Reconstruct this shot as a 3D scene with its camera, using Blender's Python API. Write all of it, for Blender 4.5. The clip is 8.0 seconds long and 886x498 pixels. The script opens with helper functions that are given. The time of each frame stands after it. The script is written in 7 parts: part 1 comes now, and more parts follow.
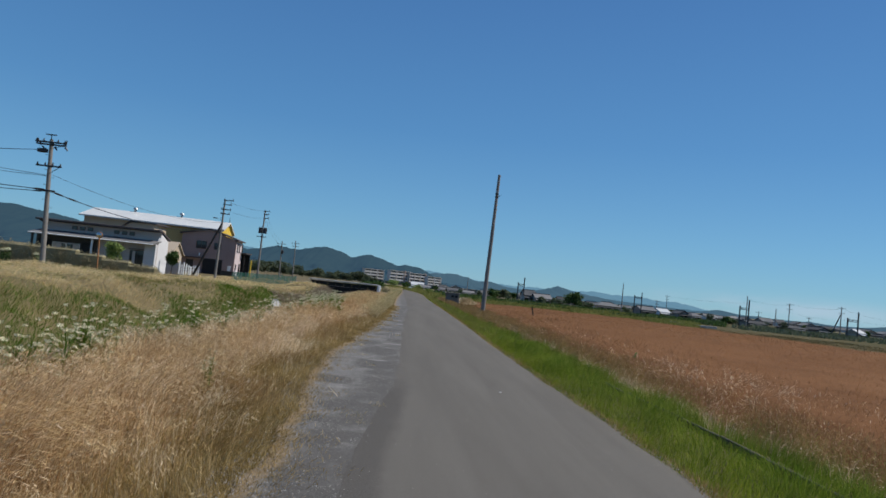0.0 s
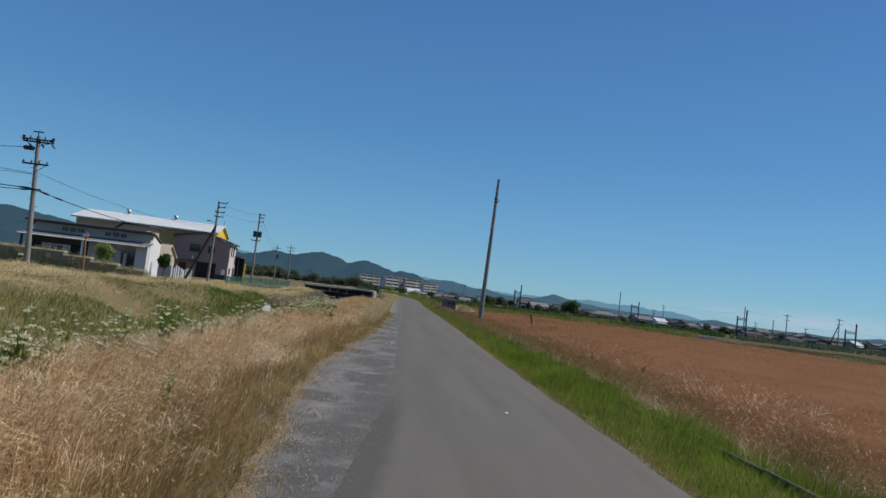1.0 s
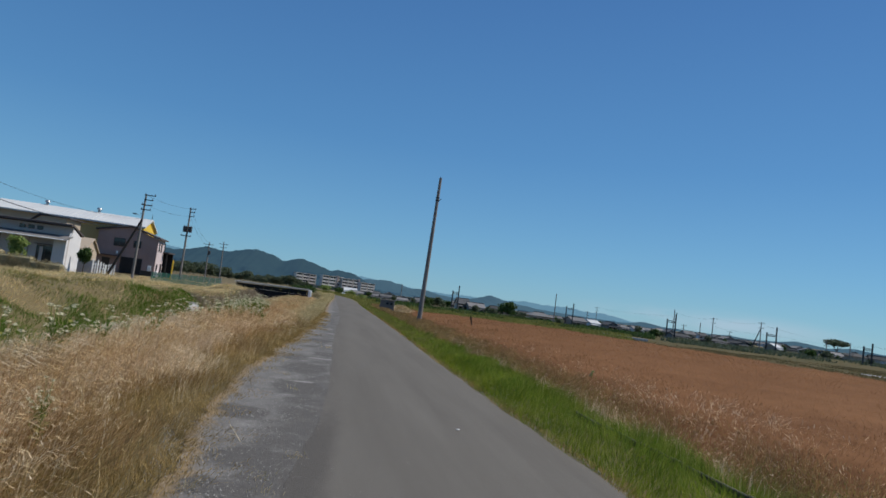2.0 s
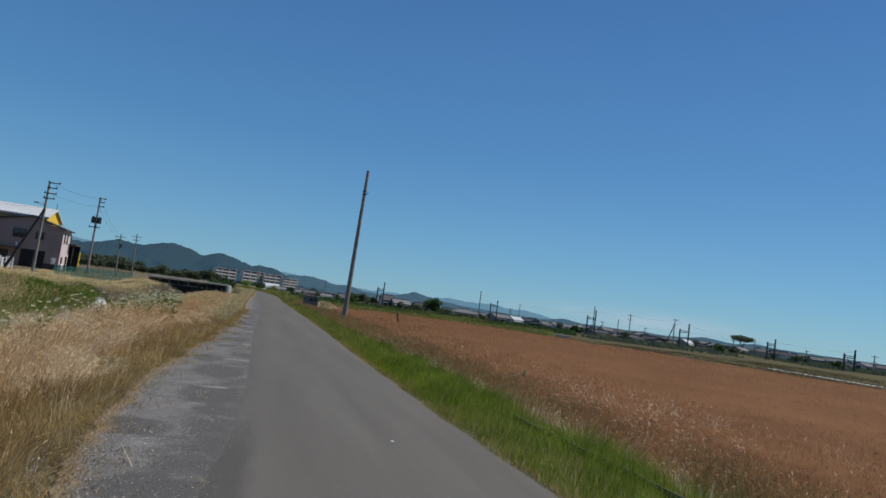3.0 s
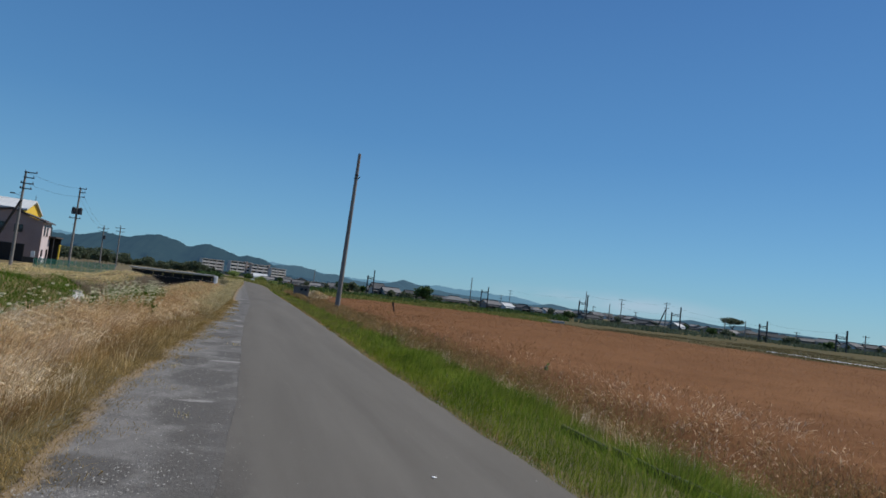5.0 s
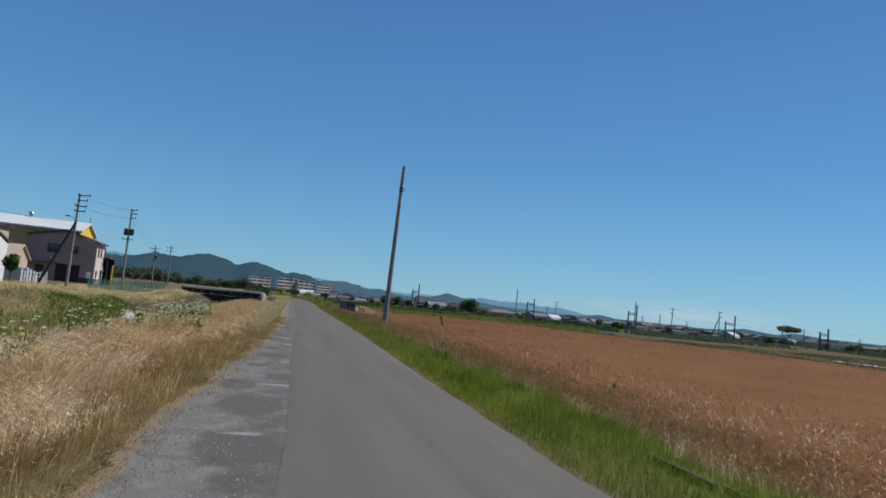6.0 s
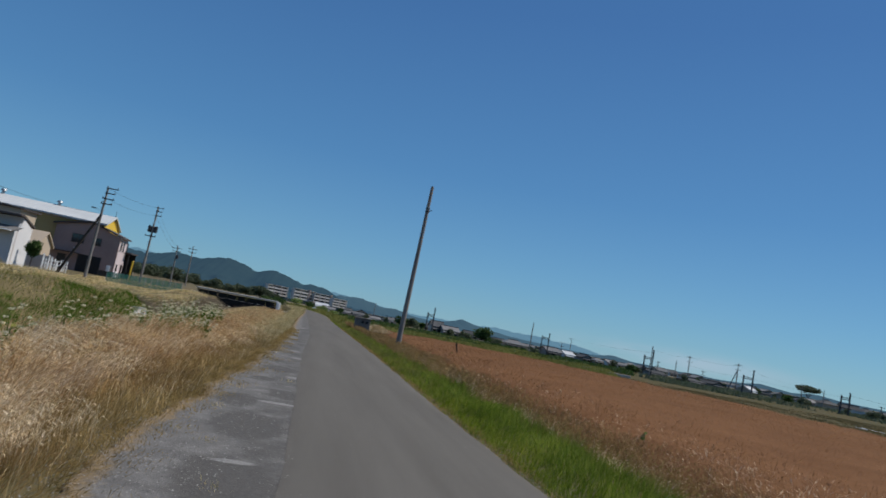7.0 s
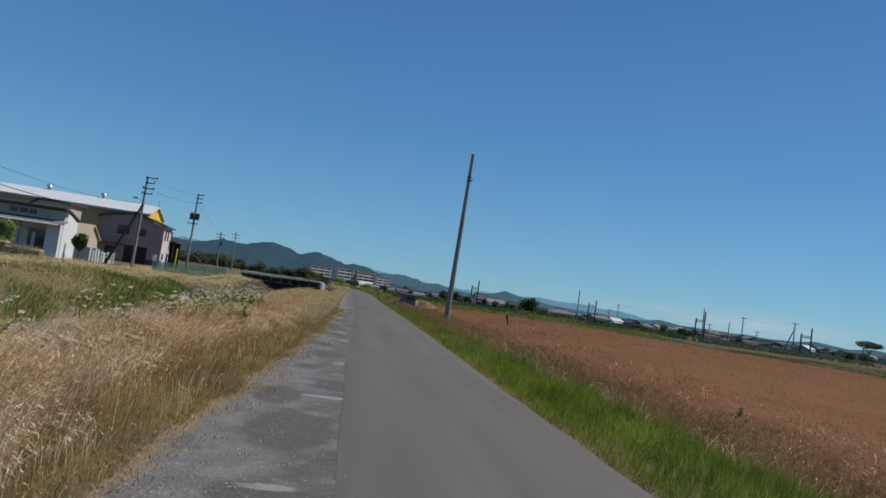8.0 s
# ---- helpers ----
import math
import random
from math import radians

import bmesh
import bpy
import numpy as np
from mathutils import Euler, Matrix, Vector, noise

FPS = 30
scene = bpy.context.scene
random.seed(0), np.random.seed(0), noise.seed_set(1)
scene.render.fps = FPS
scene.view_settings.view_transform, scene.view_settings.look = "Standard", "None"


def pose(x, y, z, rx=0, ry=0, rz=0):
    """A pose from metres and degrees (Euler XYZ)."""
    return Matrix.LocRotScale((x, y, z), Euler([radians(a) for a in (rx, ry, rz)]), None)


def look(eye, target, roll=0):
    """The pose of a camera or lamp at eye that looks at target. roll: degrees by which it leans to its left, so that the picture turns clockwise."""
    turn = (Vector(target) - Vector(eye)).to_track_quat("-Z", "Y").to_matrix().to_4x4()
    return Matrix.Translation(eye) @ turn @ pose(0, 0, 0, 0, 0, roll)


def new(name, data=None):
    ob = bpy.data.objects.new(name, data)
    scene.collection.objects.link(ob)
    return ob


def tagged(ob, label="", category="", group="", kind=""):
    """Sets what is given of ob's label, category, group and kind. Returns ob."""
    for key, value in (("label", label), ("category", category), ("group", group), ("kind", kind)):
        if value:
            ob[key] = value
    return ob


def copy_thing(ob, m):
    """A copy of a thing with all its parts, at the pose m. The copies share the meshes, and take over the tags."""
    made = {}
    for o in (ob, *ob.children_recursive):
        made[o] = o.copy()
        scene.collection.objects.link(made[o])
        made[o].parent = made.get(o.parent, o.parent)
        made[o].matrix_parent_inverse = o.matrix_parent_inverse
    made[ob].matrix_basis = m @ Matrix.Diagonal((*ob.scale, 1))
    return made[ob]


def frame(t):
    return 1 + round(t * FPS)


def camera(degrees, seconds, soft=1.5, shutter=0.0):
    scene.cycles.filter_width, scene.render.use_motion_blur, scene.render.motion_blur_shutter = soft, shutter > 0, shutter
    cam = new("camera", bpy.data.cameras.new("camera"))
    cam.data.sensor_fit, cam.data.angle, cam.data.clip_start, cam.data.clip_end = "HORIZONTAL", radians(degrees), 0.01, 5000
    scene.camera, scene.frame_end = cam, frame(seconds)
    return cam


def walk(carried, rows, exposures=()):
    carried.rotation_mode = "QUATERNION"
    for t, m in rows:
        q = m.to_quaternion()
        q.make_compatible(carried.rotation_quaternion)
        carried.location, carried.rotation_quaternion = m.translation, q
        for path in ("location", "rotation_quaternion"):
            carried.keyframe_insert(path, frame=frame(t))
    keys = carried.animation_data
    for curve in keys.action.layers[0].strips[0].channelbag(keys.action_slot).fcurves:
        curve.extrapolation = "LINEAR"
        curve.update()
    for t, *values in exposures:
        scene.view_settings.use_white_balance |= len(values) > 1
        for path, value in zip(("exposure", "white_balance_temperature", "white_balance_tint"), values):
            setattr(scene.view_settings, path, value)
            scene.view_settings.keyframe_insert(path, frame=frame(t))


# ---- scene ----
# ---- camera and walk ----
def aim(x, y, z, yaw, pitch, roll):
    """Eye, heading (degrees to the left of +y), pitch up, lean to the left."""
    a, b = radians(yaw), radians(pitch)
    way = Vector((-math.sin(a) * math.cos(b), math.cos(a) * math.cos(b), math.sin(b)))
    return look((x, y, z), Vector((x, y, z)) + way * 10, roll)


cam = camera(66.8, 8.0, soft=1.6, shutter=0.12)
PATH = [
    (0, 0, 0, 1.662, -3.315, 3.108, 6.001),
    (0.1, 0.002, 0.127, 1.662, -3.548, 3.166, 6.022),
    (0.2, 0.003, 0.254, 1.661, -3.571, 3.261, 6.027),
    (0.3, 0.005, 0.381, 1.661, -3.557, 3.294, 5.618),
    (0.4, 0.006, 0.508, 1.66, -4.021, 3.346, 5.595),
    (0.5, 0.008, 0.636, 1.66, -4.395, 3.271, 6.715),
    (0.6, 0.009, 0.752, 1.657, -4.334, 3.389, 6.352),
    (0.7, 0.01, 0.869, 1.654, -4.093, 3.369, 6.366),
    (0.8, 0.011, 0.986, 1.651, -3.710, 3.446, 5.987),
    (0.9, 0.013, 1.103, 1.648, -3.541, 3.568, 5.957),
    (1, 0.014, 1.22, 1.645, -3.556, 3.707, 6.688),
    (1.1, 0.014, 1.339, 1.645, -3.601, 3.783, 6.329),
    (1.2, 0.014, 1.458, 1.644, -4.533, 3.828, 6.733),
    (1.3, 0.014, 1.578, 1.644, -6.027, 3.970, 6.589),
    (1.4, 0.013, 1.697, 1.643, -6.928, 3.953, 6.587),
    (1.5, 0.013, 1.816, 1.643, -7.970, 4.078, 6.815),
    (1.6, 0.009, 1.932, 1.642, -8.348, 3.788, 6.907),
    (1.7, 0.006, 2.047, 1.64, -9.118, 3.699, 6.350),
    (1.8, 0.002, 2.163, 1.639, -8.961, 3.687, 6.366),
    (1.9, -0.002, 2.278, 1.637, -8.708, 3.751, 6.387),
    (2, -0.006, 2.394, 1.636, -8.813, 4.366, 7.349),
    (2.1, -0.01, 2.511, 1.645, -8.936, 4.434, 8.747),
    (2.2, -0.013, 2.629, 1.654, -11.078, 3.624, 8.958),
    (3.3, 0.058, 3.55, 1.606, -15.570, 5.273, 7.788),
    (3.4, 0.064, 3.634, 1.602, -15.866, 5.377, 8.127),
    (3.5, 0.071, 3.718, 1.597, -16.394, 5.598, 8.525),
    (3.6, 0.073, 3.829, 1.597, -16.921, 5.086, 7.634),
    (3.7, 0.076, 3.94, 1.597, -18.724, 1.387, 6.276),
    (3.8, 0.079, 4.05, 1.596, -18.055, 1.261, 4.747),
    (3.9, 0.081, 4.161, 1.596, -15.944, 2.293, 4.620),
    (4, 0.084, 4.272, 1.596, -13.947, 3.205, 5.945),
    (4.1, 0.074, 4.389, 1.594, -12.715, 4.148, 5.789),
    (4.2, 0.064, 4.507, 1.593, -12.674, 4.581, 6.775),
    (4.3, 0.054, 4.624, 1.591, -13.356, 4.395, 7.470),
    (4.4, 0.045, 4.741, 1.59, -14.109, 4.370, 8.209),
    (4.5, 0.035, 4.858, 1.588, -15.421, 4.314, 8.404),
    (4.6, 0.032, 4.957, 1.586, -16.171, 4.315, 7.930),
    (4.7, 0.029, 5.057, 1.585, -16.523, 4.266, 7.188),
    (5.8, -0.002, 6.148, 1.564, -15.994, 2.945, 6.085),
    (5.9, 0, 6.266, 1.568, -13.801, 3.695, 5.257),
    (6, 0.002, 6.383, 1.572, -12.557, 4.672, 5.546),
    (6.1, -0.002, 6.49, 1.571, -10.329, 6.690, 5.652),
    (6.2, -0.005, 6.596, 1.57, -6.610, 9.361, 7.661),
    (6.3, -0.009, 6.703, 1.569, -6.983, 9.705, 8.752),
    (6.4, -0.012, 6.809, 1.567, -10.452, 8.611, 9.285),
    (6.5, -0.016, 6.916, 1.566, -11.683, 7.740, 10.134),
    (6.6, -0.007, 7.002, 1.567, -13.387, 6.987, 10.898),
    (6.7, 0.002, 7.088, 1.568, -13.776, 6.955, 11.123),
    (6.8, 0.011, 7.174, 1.569, -13.192, 6.749, 11.050),
    (6.9, 0.02, 7.26, 1.57, -12.786, 6.582, 10.480),
    (7, 0.029, 7.347, 1.571, -10.589, 6.539, 10.920),
    (7.1, 0.023, 7.515, 1.571, -9.477, 5.966, 11.491),
    (7.2, 0.017, 7.684, 1.57, -7.561, 5.594, 11.682),
    (7.3, 0.011, 7.852, 1.57, -6.457, 5.365, 12.127),
    (7.4, 0.005, 8.021, 1.57, -6.314, 5.313, 11.712),
    (7.5, -0.002, 8.19, 1.569, -6.191, 5.622, 11.139),
    (7.6, 0.006, 8.349, 1.56, -6.569, 5.398, 11.544),
    (7.7, 0.014, 8.509, 1.55, -6.963, 5.366, 11.586),
    (7.8, 0.022, 8.669, 1.54, -7.576, 4.965, 10.560),
    (7.9, 0.029, 8.829, 1.531, -7.836, 4.155, 8.943),
    (8, 0.037, 8.989, 1.521, -7.580, 3.769, 8.094),
]
walk(cam, [(t, aim(*row)) for t, *row in PATH], exposures=[(0.0, -0.02), (1.5, -0.08), (2.2, -0.06), (3.5, -0.17), (3.8, 0.03), (4.0, 0.0), (4.5, -0.15), (5.8, 0.03), (6.0, 0.03), (6.3, -0.2), (6.5, -0.2), (7.5, -0.15), (8.0, -0.1)])

# ---- world, sun, exposure ----
SUN_ELEV, SUN_AZ = 52.0, 78.0          # azimuth in degrees clockwise from +y
world = bpy.data.worlds.new("world")
scene.world = world
world.use_nodes = True
wn = world.node_tree
wn.nodes.clear()
w_out = wn.nodes.new("ShaderNodeOutputWorld")
w_bg = wn.nodes.new("ShaderNodeBackground")
w_sky = wn.nodes.new("ShaderNodeTexSky")
w_sky.sky_type = "NISHITA"
w_sky.sun_disc = False
w_sky.sun_elevation = radians(SUN_ELEV)
w_sky.sun_rotation = radians(SUN_AZ)
w_sky.altitude = 0
w_sky.air_density = 1.0
w_sky.dust_density = 0.0
w_sky.ozone_density = 3.5
w_bg.inputs["Strength"].default_value = 0.075
# thin low cumulus near the horizon
w_co = wn.nodes.new("ShaderNodeTexCoord")
w_map = wn.nodes.new("ShaderNodeMapping")
w_map.inputs["Scale"].default_value = (9, 9, 40)
w_noise = wn.nodes.new("ShaderNodeTexNoise")
w_noise.inputs["Scale"].default_value = 1.0
w_noise.inputs["Detail"].default_value = 5
w_ramp = wn.nodes.new("ShaderNodeValToRGB")
w_ramp.color_ramp.elements[0].position = 0.4
w_ramp.color_ramp.elements[1].position = 0.62
w_sep = wn.nodes.new("ShaderNodeSeparateXYZ")
w_band = wn.nodes.new("ShaderNodeMapRange")
for key, value in (("From Min", 0.045), ("From Max", 0.02), ("To Min", 0.0), ("To Max", 0.5)):
    w_band.inputs[key].default_value = value
w_mul = wn.nodes.new("ShaderNodeMath")
w_mul.operation = "MULTIPLY"
w_mix = wn.nodes.new("ShaderNodeMix")
w_mix.data_type = "RGBA"
w_mix.inputs[7].default_value = (6.6, 7.9, 9.6, 1)
wn.links.new(w_co.outputs["Generated"], w_map.inputs["Vector"])
wn.links.new(w_map.outputs["Vector"], w_noise.inputs["Vector"])
wn.links.new(w_noise.outputs["Fac"], w_ramp.inputs["Fac"])
wn.links.new(w_co.outputs["Generated"], w_sep.inputs["Vector"])
wn.links.new(w_sep.outputs["Z"], w_band.inputs["Value"])
wn.links.new(w_ramp.outputs["Color"], w_mul.inputs[0])
wn.links.new(w_band.outputs["Result"], w_mul.inputs[1])
w_off = wn.nodes.new("ShaderNodeVectorMath")
w_off.operation = "SUBTRACT"
w_off.inputs[1].default_value = (0.51, 0.86, 0.018)
w_size = wn.nodes.new("ShaderNodeVectorMath")
w_size.operation = "MULTIPLY"
w_size.inputs[1].default_value = (5.0, 5.0, 45.0)
w_len = wn.nodes.new("ShaderNodeVectorMath")
w_len.operation = "LENGTH"
w_blob = wn.nodes.new("ShaderNodeMapRange")
for key, value in (("From Min", 1.0), ("From Max", 0.25), ("To Min", 0.0), ("To Max", 1.0)):
    w_blob.inputs[key].default_value = value
w_cloud = wn.nodes.new("ShaderNodeMath")
w_cloud.operation = "MULTIPLY"
wn.links.new(w_co.outputs["Generated"], w_off.inputs[0])
wn.links.new(w_off.outputs["Vector"], w_size.inputs[0])
wn.links.new(w_size.outputs["Vector"], w_len.inputs[0])
wn.links.new(w_len.outputs["Value"], w_blob.inputs["Value"])
wn.links.new(w_mul.outputs["Value"], w_cloud.inputs[0])
wn.links.new(w_blob.outputs["Result"], w_cloud.inputs[1])
wn.links.new(w_cloud.outputs["Value"], w_mix.inputs[0])
w_tint = wn.nodes.new("ShaderNodeMix")
w_tint.data_type, w_tint.blend_type = "RGBA", "MULTIPLY"
w_tint.inputs[0].default_value = 1.0
w_tint.inputs[7].default_value = (0.68, 1.0, 1.22, 1)
wn.links.new(w_sky.outputs["Color"], w_tint.inputs[6])
w_grad = wn.nodes.new("ShaderNodeValToRGB")
SKY_STEPS = ((0.0, (0.21, 0.465, 0.69)), (0.09, (0.163, 0.405, 0.675)), (0.22, (0.099, 0.296, 0.6)), (0.45, (0.064, 0.197, 0.485)), (1.0, (0.047, 0.148, 0.4)))
for e_pos, e_col in SKY_STEPS[1:-1]:
    w_grad.color_ramp.elements.new(e_pos).color = (*e_col, 1)
w_grad.color_ramp.elements[0].color = (*SKY_STEPS[0][1], 1)
w_grad.color_ramp.elements[-1].color = (*SKY_STEPS[-1][1], 1)
w_gain = wn.nodes.new("ShaderNodeVectorMath")
w_gain.operation = "SCALE"
w_gain.inputs["Scale"].default_value = 12.5
w_both = wn.nodes.new("ShaderNodeMix")
w_both.data_type = "RGBA"
w_both.inputs[0].default_value = 0.6
wn.links.new(w_sep.outputs["Z"], w_grad.inputs["Fac"])
wn.links.new(w_grad.outputs["Color"], w_gain.inputs[0])
wn.links.new(w_tint.outputs[2], w_both.inputs[6])
wn.links.new(w_gain.outputs["Vector"], w_both.inputs[7])
wn.links.new(w_both.outputs[2], w_mix.inputs[6])
wn.links.new(w_mix.outputs[2], w_bg.inputs["Color"])
wn.links.new(w_bg.outputs["Background"], w_out.inputs["Surface"])

sun = new("sun", bpy.data.lights.new("sun", "SUN"))
sun.data.energy = 5.0
sun.data.angle = radians(0.53)
sun.data.color = (1.0, 0.95, 0.87)
_e, _a = radians(SUN_ELEV), radians(SUN_AZ)
sun_way = Vector((math.sin(_a) * math.cos(_e), math.cos(_a) * math.cos(_e), math.sin(_e)))
sun.matrix_world = look(sun_way * 100, (0, 0, 0))


# ---- materials ----
def material(name, tones, scale=3.0, fine=40.0, rough=0.9, metal=0.0, bump=0.2, spread=0.0, island=False, object_random=0.0, coord="Object", spec=0.3, through_light=0.0, stretch=None):
    """Two noises, coarse and fine, run over the tones; spread jitters the value by piece."""
    m = bpy.data.materials.new(name)
    m.use_nodes = True
    t = m.node_tree
    b = t.nodes["Principled BSDF"]
    co = t.nodes.new("ShaderNodeTexCoord")
    n1, n2 = t.nodes.new("ShaderNodeTexNoise"), t.nodes.new("ShaderNodeTexNoise")
    for n, s in ((n1, scale), (n2, fine)):
        n.inputs["Scale"].default_value = s
        n.inputs["Detail"].default_value = 6
        n.inputs["Roughness"].default_value = 0.6
        t.links.new(co.outputs[coord], n.inputs["Vector"])
    if stretch:
        mp = t.nodes.new("ShaderNodeMapping")
        mp.inputs["Scale"].default_value = stretch
        t.links.new(co.outputs[coord], mp.inputs["Vector"])
        t.links.new(mp.outputs["Vector"], n1.inputs["Vector"])
    add = t.nodes.new("ShaderNodeMath")
    add.operation = "MULTIPLY_ADD"
    add.inputs[1].default_value = 0.45
    t.links.new(n2.outputs["Fac"], add.inputs[0])
    half = t.nodes.new("ShaderNodeMath")
    half.operation = "MULTIPLY"
    half.inputs[1].default_value = 0.55
    t.links.new(n1.outputs["Fac"], half.inputs[0])
    t.links.new(half.outputs[0], add.inputs[2])
    fac = add.outputs[0]
    if island or object_random:
        info = t.nodes.new("ShaderNodeNewGeometry" if island else "ShaderNodeObjectInfo")
        r = t.nodes.new("ShaderNodeMath")
        r.operation = "MULTIPLY_ADD"
        r.inputs[1].default_value = spread or object_random
        t.links.new(info.outputs["Random Per Island" if island else "Random"], r.inputs[0])
        off = t.nodes.new("ShaderNodeMath")
        off.operation = "SUBTRACT"
        off.inputs[1].default_value = (spread or object_random) / 2
        t.links.new(fac, off.inputs[0])
        t.links.new(off.outputs[0], r.inputs[2])
        fac = r.outputs[0]
    ramp = t.nodes.new("ShaderNodeValToRGB")
    while len(ramp.color_ramp.elements) < len(tones):
        ramp.color_ramp.elements.new(0.5)
    for k, (e, c) in enumerate(zip(ramp.color_ramp.elements, tones)):
        e.position = 0.28 + 0.44 * k / max(1, len(tones) - 1)
        e.color = (*c, 1)
    t.links.new(fac, ramp.inputs["Fac"])
    t.links.new(ramp.outputs["Color"], b.inputs["Base Color"])
    b.inputs["Roughness"].default_value = rough
    b.inputs["Metallic"].default_value = metal
    b.inputs["Specular IOR Level"].default_value = spec
    if bump:
        bp = t.nodes.new("ShaderNodeBump")
        bp.inputs["Strength"].default_value = bump
        bp.inputs["Distance"].default_value = 0.02
        t.links.new(n2.outputs["Fac"], bp.inputs["Height"])
        t.links.new(bp.outputs["Normal"], b.inputs["Normal"])
    if through_light:
        tr = t.nodes.new("ShaderNodeBsdfTranslucent")
        mx = t.nodes.new("ShaderNodeMixShader")
        mx.inputs[0].default_value = through_light
        t.links.new(ramp.outputs["Color"], tr.inputs["Color"])
        t.links.new(b.outputs[0], mx.inputs[1])
        t.links.new(tr.outputs[0], mx.inputs[2])
        t.links.new(mx.outputs[0], t.nodes["Material Output"].inputs["Surface"])
    return m


def haze_glow_material(name, a, b_, glow, strength):
    """Wooded hills far off; the haze before them is a blue glow of their own."""
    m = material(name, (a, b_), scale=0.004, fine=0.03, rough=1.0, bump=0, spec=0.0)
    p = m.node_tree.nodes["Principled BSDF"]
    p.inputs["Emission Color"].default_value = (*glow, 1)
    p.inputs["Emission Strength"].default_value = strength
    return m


def overlay(m, attribute, dark, light, low, high, scale, amount, stretch):
    """Lays a second surface over a material where the mesh's attribute is high, its edge torn by noise."""
    t = m.node_tree
    b = t.nodes["Principled BSDF"]
    under = b.inputs["Base Color"].links[0].from_socket
    co, mp, n = t.nodes.new("ShaderNodeTexCoord"), t.nodes.new("ShaderNodeMapping"), t.nodes.new("ShaderNodeTexNoise")
    mp.inputs["Scale"].default_value = stretch
    n.inputs["Scale"].default_value = scale
    n.inputs["Detail"].default_value = 9
    n.inputs["Roughness"].default_value = 0.68
    t.links.new(co.outputs["Object"], mp.inputs["Vector"])
    t.links.new(mp.outputs["Vector"], n.inputs["Vector"])
    worn = t.nodes.new("ShaderNodeAttribute")
    worn.attribute_name = attribute
    torn = t.nodes.new("ShaderNodeMath")
    torn.operation = "MULTIPLY_ADD"
    torn.inputs[1].default_value = amount
    t.links.new(n.outputs["Fac"], torn.inputs[0])
    t.links.new(worn.outputs["Fac"], torn.inputs[2])
    where = t.nodes.new("ShaderNodeMapRange")
    where.interpolation_type = "SMOOTHSTEP"
    where.inputs["From Min"].default_value = low + amount / 2
    where.inputs["From Max"].default_value = high + amount / 2
    t.links.new(torn.outputs[0], where.inputs["Value"])
    grain = t.nodes.new("ShaderNodeTexNoise")
    grain.inputs["Scale"].default_value = 70
    grain.inputs["Detail"].default_value = 6
    t.links.new(co.outputs["Object"], grain.inputs["Vector"])
    tone = t.nodes.new("ShaderNodeValToRGB")
    tone.color_ramp.elements[0].position, tone.color_ramp.elements[1].position = 0.32, 0.7
    tone.color_ramp.elements[0].color, tone.color_ramp.elements[1].color = (*dark, 1), (*light, 1)
    t.links.new(grain.outputs["Fac"], tone.inputs["Fac"])
    mx = t.nodes.new("ShaderNodeMix")
    mx.data_type = "RGBA"
    t.links.new(where.outputs["Result"], mx.inputs[0])
    t.links.new(under, mx.inputs[6])
    t.links.new(tone.outputs["Color"], mx.inputs[7])
    t.links.new(mx.outputs[2], b.inputs["Base Color"])
    return m


M = {}
M["soil"] = material("soil_and_grass", ((0.05, 0.055, 0.02), (0.115, 0.09, 0.04), (0.19, 0.135, 0.068)), 0.25, 9, bump=0.6)
M["asphalt"] = material("worn_asphalt", ((0.089, 0.081, 0.071), (0.116, 0.107, 0.0945), (0.143, 0.133, 0.118)), 1.0, 140, 0.92, bump=0.35, spec=0.1, stretch=(1.6, 0.12, 1.0))

M["old_asphalt"] = material("broken_asphalt", ((0.085, 0.08, 0.074), (0.135, 0.128, 0.12), (0.235, 0.224, 0.21)), 3.0, 75, 0.92, bump=0.6)
overlay(M["old_asphalt"], "tar", (0.058, 0.054, 0.049), (0.112, 0.104, 0.095), 0.3, 0.66, 2.6, 1.1, (0.8, 1.0, 1.0))
overlay(M["old_asphalt"], "dust", (0.15, 0.143, 0.134), (0.29, 0.28, 0.265), 0.3, 0.8, 5.0, 1.0, (0.5, 1.2, 1.0))
overlay(M["old_asphalt"], "litter", (0.13, 0.092, 0.05), (0.29, 0.21, 0.12), 0.35, 0.8, 4.0, 1.2, (1.0, 0.8, 1.0))
overlay(M["asphalt"], "tar", (0.062, 0.057, 0.051), (0.11, 0.102, 0.092), 0.15, 0.85, 3.0, 0.7, (1.0, 0.6, 1.0))
M["gravel"] = material("gravel_stone", ((0.1, 0.095, 0.088), (0.168, 0.16, 0.149), (0.3, 0.29, 0.27)), 4, 60, 0.9, bump=0.2, island=True, spread=0.85)
M["dry_grass"] = material("dry_grass", ((0.29, 0.165, 0.068), (0.52, 0.33, 0.155), (0.77, 0.56, 0.325)), 0.5, 6, 0.7, bump=0, island=True, spread=0.65, spec=0.08, through_light=0.45)
M["pale_grass"] = material("pale_dry_grass", ((0.46, 0.31, 0.14), (0.66, 0.48, 0.24), (0.82, 0.66, 0.4)), 0.4, 5, 0.7, bump=0, island=True, spread=0.45, spec=0.08, through_light=0.38)
M["olive_grass"] = material("olive_grass", ((0.19, 0.135, 0.048), (0.31, 0.22, 0.085), (0.45, 0.325, 0.145)), 0.6, 6, 0.8, bump=0, island=True, spread=0.45, spec=0.06, through_light=0.4)
